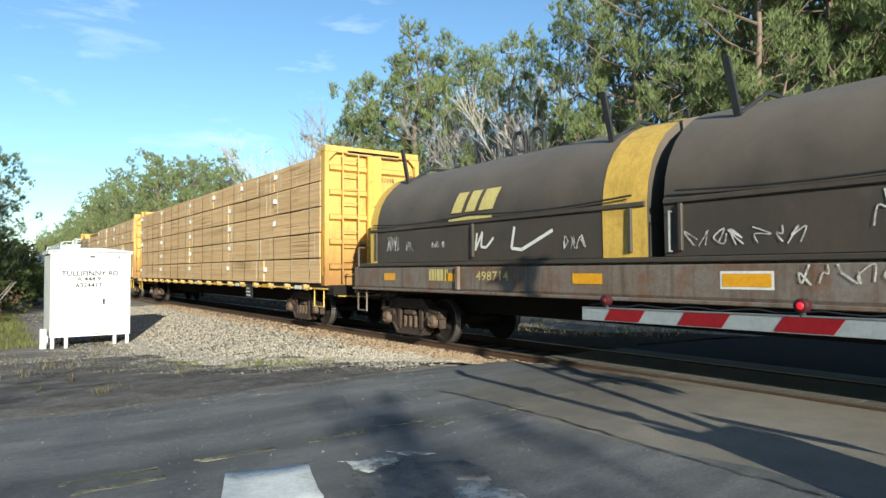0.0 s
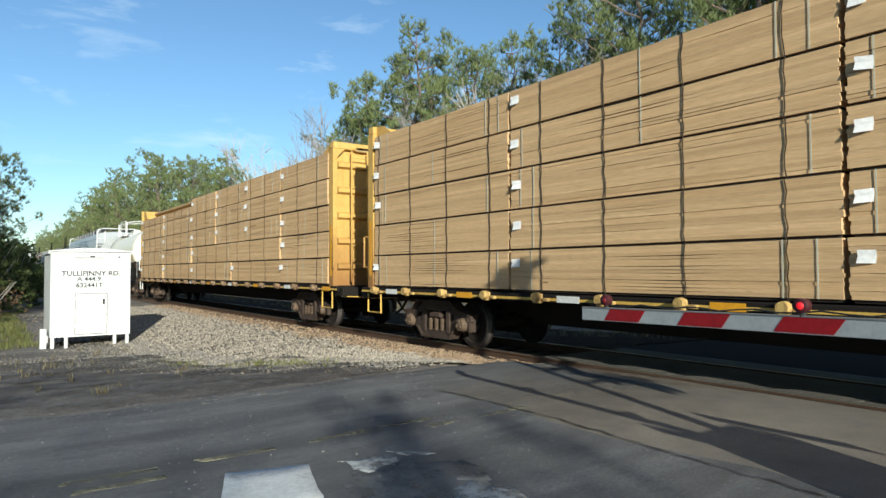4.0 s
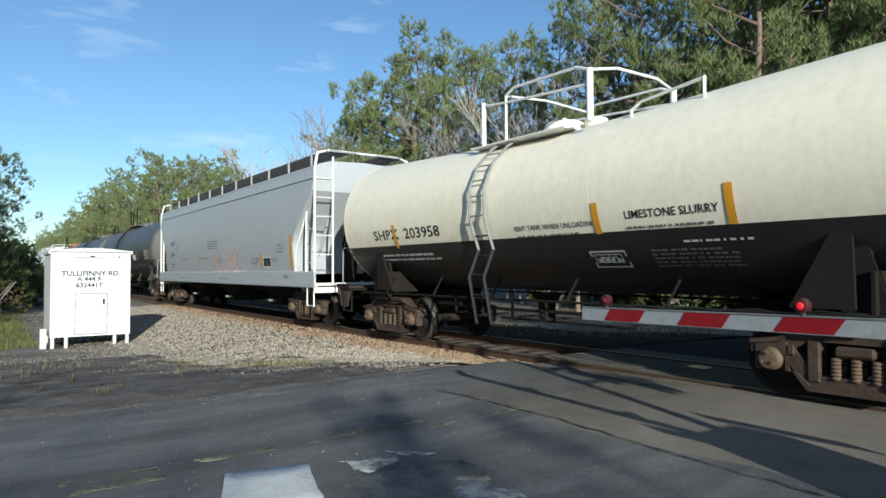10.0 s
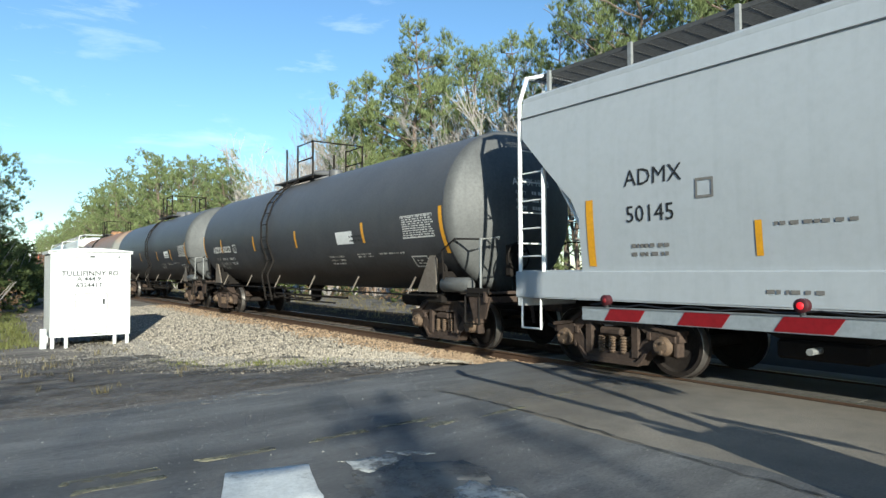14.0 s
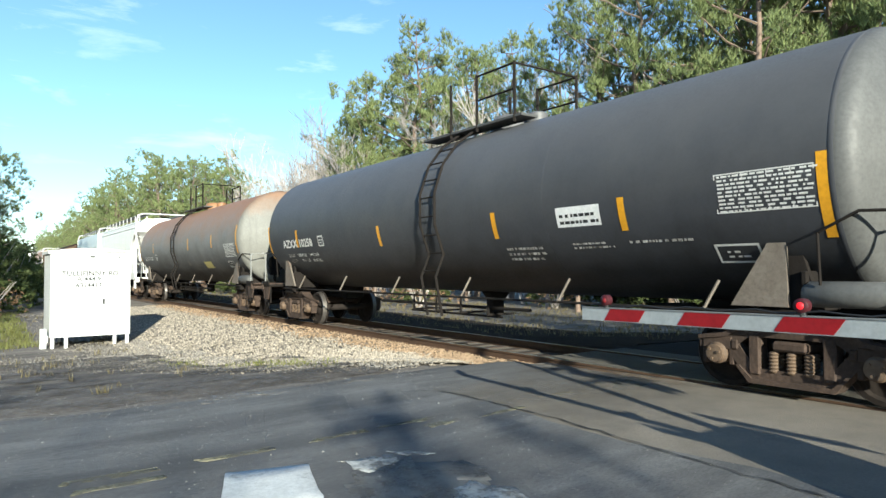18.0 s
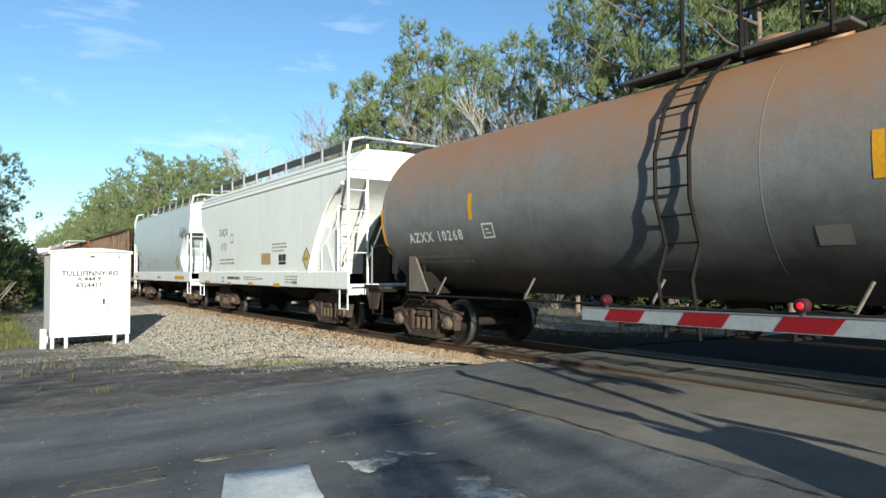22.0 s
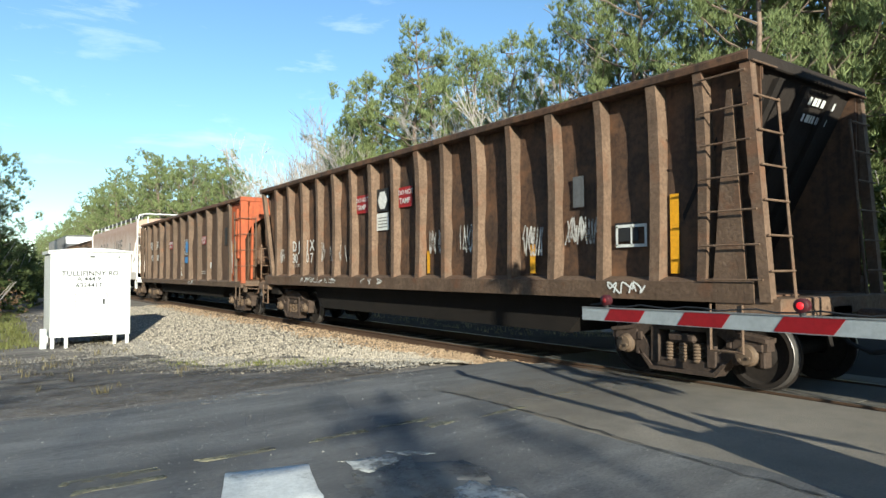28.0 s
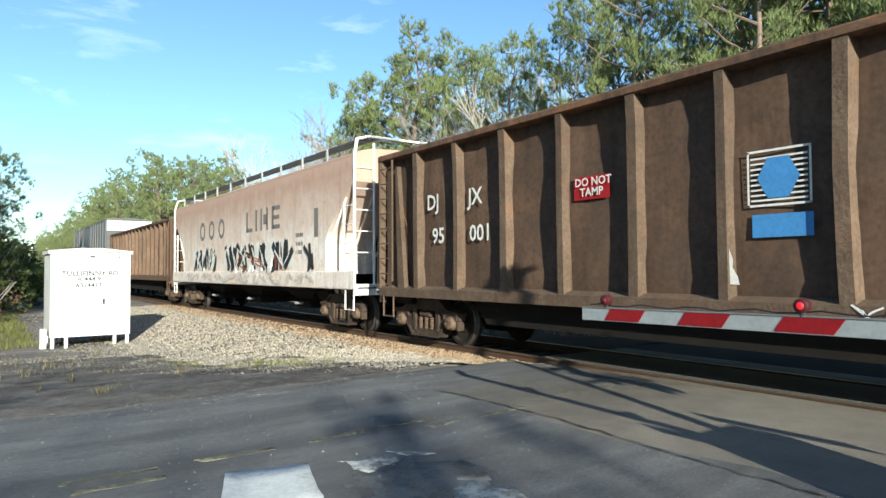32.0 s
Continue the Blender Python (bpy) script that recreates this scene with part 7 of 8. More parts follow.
            part("end_post", Mesh().prism([(xe - s * 0.02, top - 0.2), (xe - s * 0.1, top - 0.2), (xe - s * (0.1 + slope), sill[1]), (xe - s * (0.0 + slope), sill[1])], y - 0.06, y + 0.06, "y"), em if rake else G, car)
        if endmat is MAT["orange"] and s > 0:
            part("end_side_panel", Mesh().box(xe - 1.3, xe - 0.29, -1.375, -1.345, sill[1], top - 0.1), em, car, "orange painted end panel")
            part("ladder_post", Mesh().prism([(xe - 0.58, top - 0.48), (xe - 0.5, top - 0.48), (xe - 0.38, sill[1]), (xe - 0.49, sill[1])], -1.54, -1.46, "y"), R, car, "leaning brown ladder post")
            part("end_fin", Mesh().prism([(xe - 0.51, top - 0.38), (xe - 0.31, top - 0.38), (xe - 0.6, sill[1] + 0.2), (xe - 0.76, sill[1] + 0.2)], -1.52, -1.44, "y"), em, car, "orange raked fin")
            part("end_fin", Mesh().prism([(xe - 0.3, top - 0.75), (xe - 0.26, top - 0.75), (xe - 0.25, 1.9), (xe - 0.5, 1.9)], -1.5, -1.44, "y"), em, car, "orange raked fin")
            part("inner_post", Mesh().prism([(xe - 0.02, top - 0.3), (xe + 0.04, top - 0.3), (xe - 0.06, 1.2), (xe - 0.16, 1.2)], -1.12, -1.05, "y"), em, car)
            for k in range(4):
                z = 1.62 + 0.53 * k
                part("rung", Mesh().rod((xe - 0.5, -1.55, z), (xe + 0.06, -1.53, z + 0.03), 0.014, seg=6), R, car)
                part("rung", Mesh().rod((xe + 0.09, -1.5, z + 0.02), (xe + 0.1, -1.0, z + 0.04), 0.014, seg=6), R, car)
            part("ladder_stile", Mesh().rod((xe + 0.1, -1.0, 1.62), (xe + 0.08, -1.0, 3.27), 0.018, seg=6), R, car)
            part("reflector", plate_at(xe - 1.14, xe - 0.95, 1.36, 2.41, -1.38), MAT["amber"], car, "dull yellow reflector patch")
            scraped(car, xe - 1.25, 1.38, 2.5, 0.07, -1.382, 5)
            scraped(car, -0.02, 1.3, 1.98, 0.1, -1.42, 6)
            wheel_ob = part("brake_wheel", Mesh().pipe([(xe + 0.2, -0.75 + 0.26 * math.cos(a * 0.3142), 2.05 + 0.26 * math.sin(a * 0.3142)) for a in range(21)], 0.018), MAT["gond"], car, "rusty hand-brake wheel", 50)
            for a in (0, 2.09, 4.19):
                part("spoke", Mesh().rod((xe + 0.2, -0.75, 2.05), (xe + 0.2, -0.75 + 0.26 * math.cos(a), 2.05 + 0.26 * math.sin(a)), 0.012, seg=5), MAT["gond"], wheel_ob)
            part("brake_housing", Mesh().box(xe + 0.02, xe + 0.16, -0.95, -0.55, 1.7, 2.25, 0.03), MAT["gond"], car)
            part("brake_chain", Mesh().pipe([(xe + 0.1, -0.8, 1.7), (xe + 0.14, -0.85, 1.2), (xe + 0.05, -0.9, 0.75), (xe - 0.5, -0.9, 0.62)], 0.022), MAT["gond"], car)
            plate_ob = part("number_plate", Mesh().box(xe + 0.022, xe + 0.03, -0.5, 0.45, top - 0.42, top - 0.16), MAT["ink"], car, "black number board")
            g = letters("DJJX 95001", 0.17, 1.0)
            g.v = [(xe + 0.034, p[0] - 0.46, p[2] + top - 0.35) for p in g.v]
            part("lettering", g, MAT["chalk"], plate_ob)
        part("end_gusset", Mesh().prism([(-1.42, top - 0.1), (1.42, top - 0.1), (1.42, top - 1.6), (1.1, top - 0.9), (0.6, top - 0.62), (-0.6, top - 0.62), (-1.1, top - 0.9), (-1.42, top - 1.6)], *e(0.0, 0.02)), em, car) if s > 0 and not rake else None
        part("end_sill", Mesh().box(*e(-0.3 if rake else -0.05, 0.5), -1.45, 1.45, 0.92, 1.14, 0.015), R, car)
        part("draft_sill", Mesh().box(*e(-0.3, 2.6), -0.26, 0.26, 0.68, 1.04, 0.02), MAT["under"], car)
        bright = endmat is MAT["orange"] and s > 0
        rake or bright or part("end_brace", Mesh().prism([(xe - s * 0.98, sill[1]), (xe - s * 0.72, sill[1]), (xe - s * 0.62, top - 0.3), (xe - s * 0.7, top - 0.3)], -1.46, -1.36, "y"), R, car, "tapered end brace")
        g = bars(2, 0, 0, 0.7, 0.4, rnd)
        g.v = [(xe + s * 0.024 - 0.5 * rake * (0.36 - p[2]), p[0] - 0.2 + 0.4 * rake, p[2] + top - 0.36) for p in g.v]
        part("end_lettering", g, MAT["chalk"], car) if endmat is G and s > 0 else None
        rake or bright or ladder(car, xe - s * 0.62, xe - s * 0.12, -1.53, 1.25, top - 0.15, 8, R)
        (rake and not raked) or bright or ladder(car, xe + s * 0.06, -1.45, -0.95, 1.25, 2.3 if raked else top - 0.1, 4 if raked else 8, R, "end")
        part("angle_cock", Mesh().pipe([(xe + s * 0.05, -0.42, 0.9), (xe + s * 0.3, -0.42, 0.78), (xe + s * 0.34, -0.42, 0.55)], 0.03), MAT["under"], car)
        part("lever_bracket", Mesh().box(*e(-0.14, 0.02), -1.4, -1.3, 0.78, 0.98, 0.01), R, car)
        part("step_board", Mesh().box(*e(-0.25, 0.02), -1.42, -0.85, 0.98, 1.03, 0.008), R, car)
        stirrup(car, xe - s * 0.35, R, -1.46, 1.06, 0.4, 0.55)
        part("uncoupling_lever", Mesh().pipe([(xe + s * 0.1, -1.38, 0.92), (xe + s * 0.12, -0.5, 0.84), (xe + s * 0.3, -0.12, 0.9)], 0.014), R, car)
        part("brake_rigging", Mesh().box(*e(0.4, 1.0), -1.3, -1.16, 0.78, 1.0, 0.02), MAT["under"], car)
    part("floor", Mesh().box(-L + 0.1, L - 0.1, -1.25, 1.25, 1.1, 1.16), G, car)
    part("belly", Mesh().prism([(-L + 2.6, 1.1), (-L + 3.2, 0.5), (L - 3.2, 0.5), (L - 2.6, 1.1)], -1.1, 1.1, "y"), MAT["under"], car, "dark drop belly")
    part("inner_rim", Mesh().box(-L, L, -1.2, -1.18, top - 0.3, top - 0.02), G, car)
    for text, size, x, z, m in marks.get("words", ()):
        part("lettering", on_flat(letters(text, size, 1.0, 0.015), x, -1.362, z), MAT[m], car)
    for x, z, w, h, m in marks.get("panels", ()):
        part("placard", on_flat(plate(0, w, 0, h), x, -1.34, z), MAT[m], car)
    for x, z, w, h, m in marks.get("backs", ()):
        part("placard", on_flat(plate(0, w, 0, h), x, -1.338, z), MAT[m], car)
    for x, z, w, h, n, m in marks.get("bars", ()):
        for k in range(n):
            part("decal_bar", on_flat(plate(0, w, 0, h / n * 0.35), x, -1.34, z + h * k / n), MAT[m], car)
    for x, z, r, m in marks.get("disc", ()):
        part("decal", on_flat(Mesh().quad(*[(r * math.cos(a * 1.0472), 0, r * 1.1 * math.sin(a * 1.0472)) for a in range(6)]), x, -1.344, z), MAT[m], car, "painted hexagonal decal")
    for x, z, w, h, n, m, wd in marks.get("spray", ()):
        part("spray_paint", on_flat(squiggle(rnd, 0, 0, w, h, n, wd), x, -1.36, z), MAT[m], car)
    for x, z, w, h, n, m, wd in marks.get("sillspray", ()):
        part("spray_paint", on_flat(squiggle(rnd, 0, 0, w, h, n, wd), x, -1.493, z), MAT[m], car)
    return car


gondola(-87.1, 7.65, "rusty brown high-side gondola with many ribs", 51, 16, 3.98, (1.08, 1.34), MAT["gond"],
        dict(words=(("D J", 0.4, -5.82, 2.02, "chalk"), ("J X", 0.4, -4.86, 2.02, "chalk"), ("30", 0.36, -5.82, 1.7, "chalk"), ("0 7", 0.36, -4.9, 1.7, "chalk"), ("LD LMT", 0.14, -5.74, 1.58, "dryspray"),
                    ("DO NOT", 0.14, -2.02, 3.06, "chalk"), ("TAMP", 0.16, -1.98, 2.88, "chalk"), ("DO NOT", 0.14, -0.14, 3.06, "chalk"), ("TAMP", 0.16, -0.1, 2.88, "chalk")),
             panels=((5.6, 2.05, 0.52, 0.04, "chalk"), (5.6, 1.78, 0.52, 0.04, "chalk"), (5.6, 1.8, 0.04, 0.27, "chalk"), (5.85, 1.8, 0.03, 0.27, "chalk"), (6.08, 1.8, 0.04, 0.27, "chalk"),
                     (6.48, 1.42, 0.13, 1.02, "amber"), (3.86, 1.42, 0.12, 0.46, "amber"), (0.9, 1.42, 0.1, 0.44, "amber")),
             disc=((-0.84, 3.02, 0.2, "chalk"),),
             bars=((-1.04, 2.42, 0.4, 0.27, 4, "dullink"),),
             backs=((-2.06, 2.8, 0.56, 0.42, "red"), (-0.2, 2.8, 0.56, 0.42, "red"), (-1.1, 2.78, 0.52, 0.5, "ink"), (-1.1, 2.36, 0.52, 0.38, "chalk"), (4.8, 2.4, 0.22, 0.46, "boxgrey"), (5.58, 1.86, 0.4, 0.26, "ink")),
             spray=((-6.9, 1.7, 0.5, 0.4, 4, "dryspray", 0.04), (-4.2, 1.7, 0.5, 0.5, 5, "dryspray", 0.035), (-3.4, 1.7, 0.6, 0.4, 4, "dryspray", 0.03), (-2.6, 1.7, 0.5, 0.4, 3, "dryspray", 0.03), (3.7, 1.7, 0.5, 0.5, 7, "dryspray", 0.03), (4.65, 1.85, 0.7, 0.4, 9, "dryspray", 0.03), (0.95, 1.8, 0.6, 0.45, 7, "dryspray", 0.028), (2.0, 1.8, 0.5, 0.5, 7, "dryspray", 0.028)),
             sillspray=((-5.0, 1.17, 2.2, 0.13, 8, "chalk", 0.02), (-1.6, 1.17, 1.0, 0.13, 3, "chalk", 0.02), (5.6, 1.15, 0.6, 0.16, 3, "chalk", 0.025))), first=-6.82, step=0.939, rake=True)
gondola(-105.0, 8.0, "brown gondola with a bright orange end", 52, 11, 3.95, (0.93, 1.12), MAT["orange"],
        dict(words=(("DJ", 0.42, -6.33, 2.66, "chalk"), ("JX", 0.42, -5.0, 2.66, "chalk"), ("95", 0.42, -6.15, 2.0, "chalk"), ("001", 0.42, -4.97, 2.0, "chalk"),
                    ("DO NOT", 0.17, -2.4, 2.7, "chalk"), ("TAMP", 0.17, -2.3, 2.55, "chalk"), ("DO NOT", 0.16, 2.93, 2.71, "chalk"), ("TAMP", 0.16, 3.0, 2.57, "chalk")),
             panels=((0.31, 1.83, 0.68, 0.26, "blue"), (5.82, 2.42, 0.3, 0.62, "ink"), (4.0, 1.6, 0.2, 0.22, "tag"), (0.26, 2.8, 0.72, 0.025, "chalk"), (0.26, 2.18, 0.72, 0.025, "chalk"), (0.26, 2.18, 0.025, 0.64, "chalk"), (0.955, 2.18, 0.025, 0.64, "chalk")),
             backs=((-2.44, 2.5, 0.68, 0.34, "red"), (2.9, 2.54, 0.64, 0.31, "red")),
             disc=((0.62, 2.5, 0.24, "blue"),),
             bars=((0.3, 2.24, 0.64, 0.54, 9, "chalk"), (2.95, 1.38, 0.7, 0.16, 2, "dryspray")), sillspray=((1.4, 0.95, 0.75, 0.16, 5, "chalk", 0.025),)), first=-6.6, step=1.325, sheet="gonddark")
gondola(-140.0, 8.05, "brown ribbed gondola at the train's rear", 53, 17, 3.9, (1.05, 1.3), MAT["gond"], dict())


def coil_car(centre, half):
    rnd = random.Random(61)
    L = half
    car = new_car("coil_car", centre, "black coil car with two rounded hoods and graffiti", "coil car", (L + 0.85, -L - 0.85), (L - 1.7, -L + 1.7))
    S, H = MAT["coilsill"], MAT["coil"]
    for s in (-1, 1):
        part("side_sill", Mesh().prism([(s * 1.3, 1.1), (s * 1.48, 1.1), (s * 1.5, 1.14), (s * 1.5, 1.52), (s * 1.46, 1.56), (s * 1.3, 1.56)], -L, L), S, car, "streaked grey side sill")
        part("hood_ledge", Mesh().box(-L + 0.3, L - 0.3, *sorted((s * 1.2, s * 1.53)), 1.56, 1.63, 0.012), H, car)
        part("sill_flange", Mesh().box(-L, L, *sorted((s * 1.35, s * 1.56)), 1.05, 1.1, 0.01), S, car)
    part("deck", Mesh().box(-L, L, -1.3, 1.3, 1.0, 1.2), MAT["under"], car)
    part("centre_sill", Mesh().box(-L, L, -0.4, 0.4, 0.62, 1.02, 0.02), MAT["under"], car)
    r = 1.46
    for a, b, bands in ((-L + 0.72, -0.05, ((-L + 0.7, -L + 1.0), (-0.78, -0.03))), (0.22, L - 0.72, ((L - 1.0, L - 0.7),))):
        sec = [(-r, 1.64), (-r - 0.01, 2.35)]
        for k in range(1, 16):
            t = math.pi * k / 16
            sec.append((-r * math.cos(t), 2.35 + 1.32 * math.sin(t) ** 0.9))
        sec += [(r + 0.01, 2.35), (r, 1.64)]
        g = Mesh().loft([[(x, y, z) for y, z in sec] for x in [a + (b - a) * k / 8 for k in range(9)]], close=False)
        g.f.append(tuple(range(len(sec) - 1, -1, -1)))
        g.f.append(tuple(len(sec) * 8 + k for k in range(len(sec))))
        hood = part("hood", g, H, car, "black rounded coil hood", 35)
        for x0, x1 in bands:
            gg = Mesh().loft([[(x, y * 1.006, 2.35 + (z - 2.35) * 1.006) for y, z in sec] for x in (x0, x1)], close=False)
            part("end_band", gg, MAT["yellow"], hood, "worn yellow end band", 35)
        if a > 0:
            grab(car, [(a + 0.12, -r - 0.02, 1.7), (a + 0.12, -r - 0.08, 1.7), (a + 0.12, -r - 0.08, 2.2), (a + 0.12, -r - 0.02, 2.2)], MAT["galv"])
        part("seam_rib", Mesh().box(a, b, -r - 0.045, -r - 0.005, 2.3, 2.37, 0.012), H, hood)
        g = Mesh().pipe([(a + 0.2 + (b - a - 0.4) * k / 16, -r - 0.06, 2.46 - 0.06 * math.sin(math.pi * ((k * 2) % 16) / 16)) for k in range(17)], 0.014)
        part("tarp_cable", g, MAT["ink"], hood)
        for x in (a + 0.25, (a + b) / 2, b - 0.25):
            part("latch", Mesh().box(x - 0.03, x + 0.03, -r - 0.05, -r, 1.7, 2.3, 0.01), H, hood)
        # stacking posts and lifting loops on the crown
        for x in (a + 0.75, b - 0.95):
            for s in (-1, 1):
                y0 = s * 0.95
                g = Mesh()
                g.loft([[(x - 0.045, y0 - 0.01, 3.2), (x + 0.045, y0 - 0.01, 3.2), (x + 0.045, y0 + 0.04, 3.2), (x - 0.045, y0 + 0.04, 3.2)],
                        [(x - 0.17, y0 + s * 0.1 - 0.01, 4.12), (x - 0.08, y0 + s * 0.1 - 0.01, 4.12), (x - 0.08, y0 + s * 0.1 + 0.04, 4.12), (x - 0.17, y0 + s * 0.1 + 0.04, 4.12)]])
                part("guide_post", g, MAT["ink"], hood, "black leaning guide post")
            part("guide_bar", Mesh().pipe([(x, -0.95, 3.4), (x + 0.05, -0.4, 3.72), (x + 0.05, 0.4, 3.72), (x, 0.95, 3.4)], 0.03), MAT["ink"], hood)
        xm = (a + b) / 2
        for dx in (-0.45, 0.05):
            part("lifting_loop", Mesh().pipe([(xm + dx, -0.1, 3.6), (xm + dx, -0.1, 4.0), (xm + dx + 0.1, -0.1, 4.12), (xm + dx + 0.25, -0.1, 4.12), (xm + dx + 0.35, -0.1, 4.0), (xm + dx + 0.35, -0.1, 3.6)], 0.035), MAT["ink"], hood)
    for s in (-1, 1):
        xe = s * L
        part("end_platform", Mesh().box(*sorted((xe, xe - s * 0.7)), -1.42, 1.42, 1.1, 1.2, 0.01), MAT["under"], car)
        part("end_sill", Mesh().box(*sorted((xe, xe + s * 0.12)), -1.45, 1.45, 0.95, 1.25, 0.015), S, car)
        grab(car, [(xe - s * 0.1, -1.45, 1.2), (xe - s * 0.1, -1.45, 2.0), (xe - s * 0.1, -0.95, 2.0), (xe - s * 0.1, -0.95, 1.2)], S, 0.018)
        stirrup(car, xe - s * 0.3, S, -1.46, 1.08, 0.4, 0.5)
        part("uncoupling_lever", Mesh().pipe([(xe + s * 0.15, -1.38, 0.92), (xe + s * 0.18, -0.5, 0.84), (xe + s * 0.3, -0.12, 0.9)], 0.014), S, car)
    ys = -1.508
    for x, w in ((-6.75, 0.45), (-4.5, 0.3), (-1.33, 0.56), (1.03, 0.58), (4.2, 0.6)):
        part("reflector", on_flat(plate(0, w, 0, 0.15), x, ys, 1.27), MAT["amber"], car, "amber reflector plate")
        if w > 0.57:
            part("reflector_edge", on_flat(plate(-0.03, w + 0.03, -0.03, 0.18), x, ys + 0.004, 1.27), MAT["chalk"], car)
    part("side_rib", Mesh().box(-4.15, -4.07, -1.56, -1.48, 1.12, 1.54, 0.008), S, car)
    part("lettering", on_flat(letters("498714", 0.22, 1.3), -3.6, ys, 1.3), MAT["gold"], car, "faded yellow number")
    part("lettering", on_flat(bars(1, 0, 0, 0.7, 0.36, rnd, 0.6), -5.05, ys, 1.28), MAT["gold"], car)
    # painted emblem: three plain worn shapes, underlined
    for x, w in ((0.0, 0.36), (0.42, 0.32), (0.8, 0.46)):
        g = Mesh().loft([[(x + 0.14 * q, 0, 0.37 * q), (x + 0.14 * q + w * 0.85, 0, 0.37 * q)] for q in (0, 0.25, 0.5, 0.75, 1.0)], close=False)
        g.v = [(p[0] - 4.37, -r * math.sqrt(max(0.0, 1 - (max(0, p[2] + 2.52 - 2.35) / 1.32) ** 2.22)) - 0.02, p[2] + 2.52) for p in g.v]
        part("emblem", g, MAT["gold"], car, "worn pale yellow painted emblem")
    part("emblem_line", on_flat(plate(0, 1.25, 0, 0.06), -4.4, -r - 0.05, 2.37), MAT["gold"], car)
    part("spray_paint", on_flat(scrawl([(0.05, 0.3), (0.0, 0.0), (0.2, 0.32), (0.16, 0.06), (0.3, 0.04), (0.5, 0.2)], 0.045), -3.65, -r - 0.016, 1.82), MAT["chalk"], car, "white sprayed strokes")
    part("spray_paint", on_flat(scrawl([(0.08, 0.4), (0.0, 0.05), (0.25, 0.02), (0.5, 0.12), (0.95, 0.3)], 0.055), -2.7, -r - 0.016, 1.78), MAT["chalk"], car, "white sprayed strokes")
    for x, z, w, h, n in ((-6.7, 1.88, 0.5, 0.32, 6), (-6.0, 1.85, 0.35, 0.2, 3), (-5.0, 1.9, 0.4, 0.12, 4), (-1.6, 1.78, 0.5, 0.2, 5), (0.5, 1.75, 0.8, 0.2, 4), (1.4, 1.75, 0.6, 0.2, 3), (2.6, 1.85, 0.6, 0.4, 3), (4.2, 1.95, 1.2, 0.4, 4)):
        part("spray_paint", on_flat(squiggle(rnd, 0, 0, w, h, n, 0.018), x, -r - 0.016, z), MAT["dryspray"], car, "white sprayed scrawl")
    part("spray_paint", on_flat(squiggle(rnd, 0, 0, 1.6, 0.22, 8, 0.022), 1.9, ys - 0.004, 1.3), MAT["dryspray"], car, "pale sprayed scrawl on the sill")


coil_car(95.3, 8.1)


def boxcar(centre, half):
    car = new_car("boxcar", centre, "dark grey high boxcar with a white-painted roof end", "boxcar", (half + 0.8, -half - 0.8), (half - 1.6, -half + 1.6))
    part("body", Mesh().box(-half, half, -1.45, 1.45, 1.05, 5.02, 0.02), MAT["boxgrey"], car)
    part("roof", Mesh().prism([(-1.5, 5.0), (-1.4, 5.1), (0, 5.2), (1.4, 5.1), (1.5, 5.0)], -half - 0.05, half + 0.05), MAT["boxgrey"], car)
    for k in range(16):
        x = -half + 0.2 + (2 * half - 0.4) * k / 15
        if abs(x) > 1.7:
            part("side_post", Mesh().box(x - 0.06, x + 0.06, -1.52, -1.44, 1.1, 4.98, 0.01), MAT["boxgrey"], car)
    door = part("door", Mesh().box(-1.6, 1.6, -1.53, -1.46, 1.15, 4.85, 0.015), MAT["boxgrey"], car)
    part("end_panel", Mesh().box(half, half + 0.03, -1.42, 1.42, 4.3, 4.98), MAT["white"], car, "white high-load band")
    part("end_panel", Mesh().box(-half - 0.03, -half, -1.42, 1.42, 4.3, 4.98), MAT["white"], car, "white high-load band")
    for k in range(6):
        part("end_rib", Mesh().box(half, half + 0.06, -1.35, 1.35, 1.3 + 0.5 * k, 1.45 + 0.5 * k, 0.02), MAT["boxgrey"], car)
    part("side_sill", Mesh().box(-half, half, -1.48, -1.4, 0.9, 1.1, 0.012), MAT["boxgrey"], car)


boxcar(-159.0, 8.9)
# ---------------------------------------------------------------- trees and undergrowth
def tube(g, pts, radii, seg=5):
    rings = []
    for k, p in enumerate(pts):
        p = Vector(p)
        d = (Vector(pts[min(k + 1, len(pts) - 1)]) - Vector(pts[max(k - 1, 0)])).normalized()
        u = d.cross(Vector((0.3, 1, 0.1))).normalized()
        w = d.cross(u)
        rings.append([p + (u * math.cos(6.2832 * j / seg) + w * math.sin(6.2832 * j / seg)) * radii[k] for j in range(seg)])
    g.loft(rings)


def tuft(g, p, size, n, rnd, up=0.35, fat=1.0):
    """A burst of needles or leaves: thin blades out of one point."""
    v, f = g.v, g.f
    for _ in range(n):
        a, z = rnd.random() * 6.2832, rnd.uniform(-0.6, 1.0)
        q = math.sqrt(max(0, 1 - z * z))
        d = Vector((q * math.cos(a), q * math.sin(a), z + up)).normalized()
        side = d.cross(Vector((rnd.random() - 0.5, rnd.random() - 0.5, rnd.random() - 0.5))).normalized() * size * rnd.uniform(0.06, 0.11) * fat
        o = p + d * size * rnd.uniform(0.0, 0.25)
        e = o + d * size * rnd.uniform(0.6, 1.1)
        i = len(v)
        v += [tuple(o - side), tuple(o + side), tuple(e)]
        f.append((i, i + 1, i + 2))


def pine(seed, h, spread, low, dense=1.0, fine=1.0):
    rnd = random.Random(seed)
    bark, crown = Mesh(), Mesh()
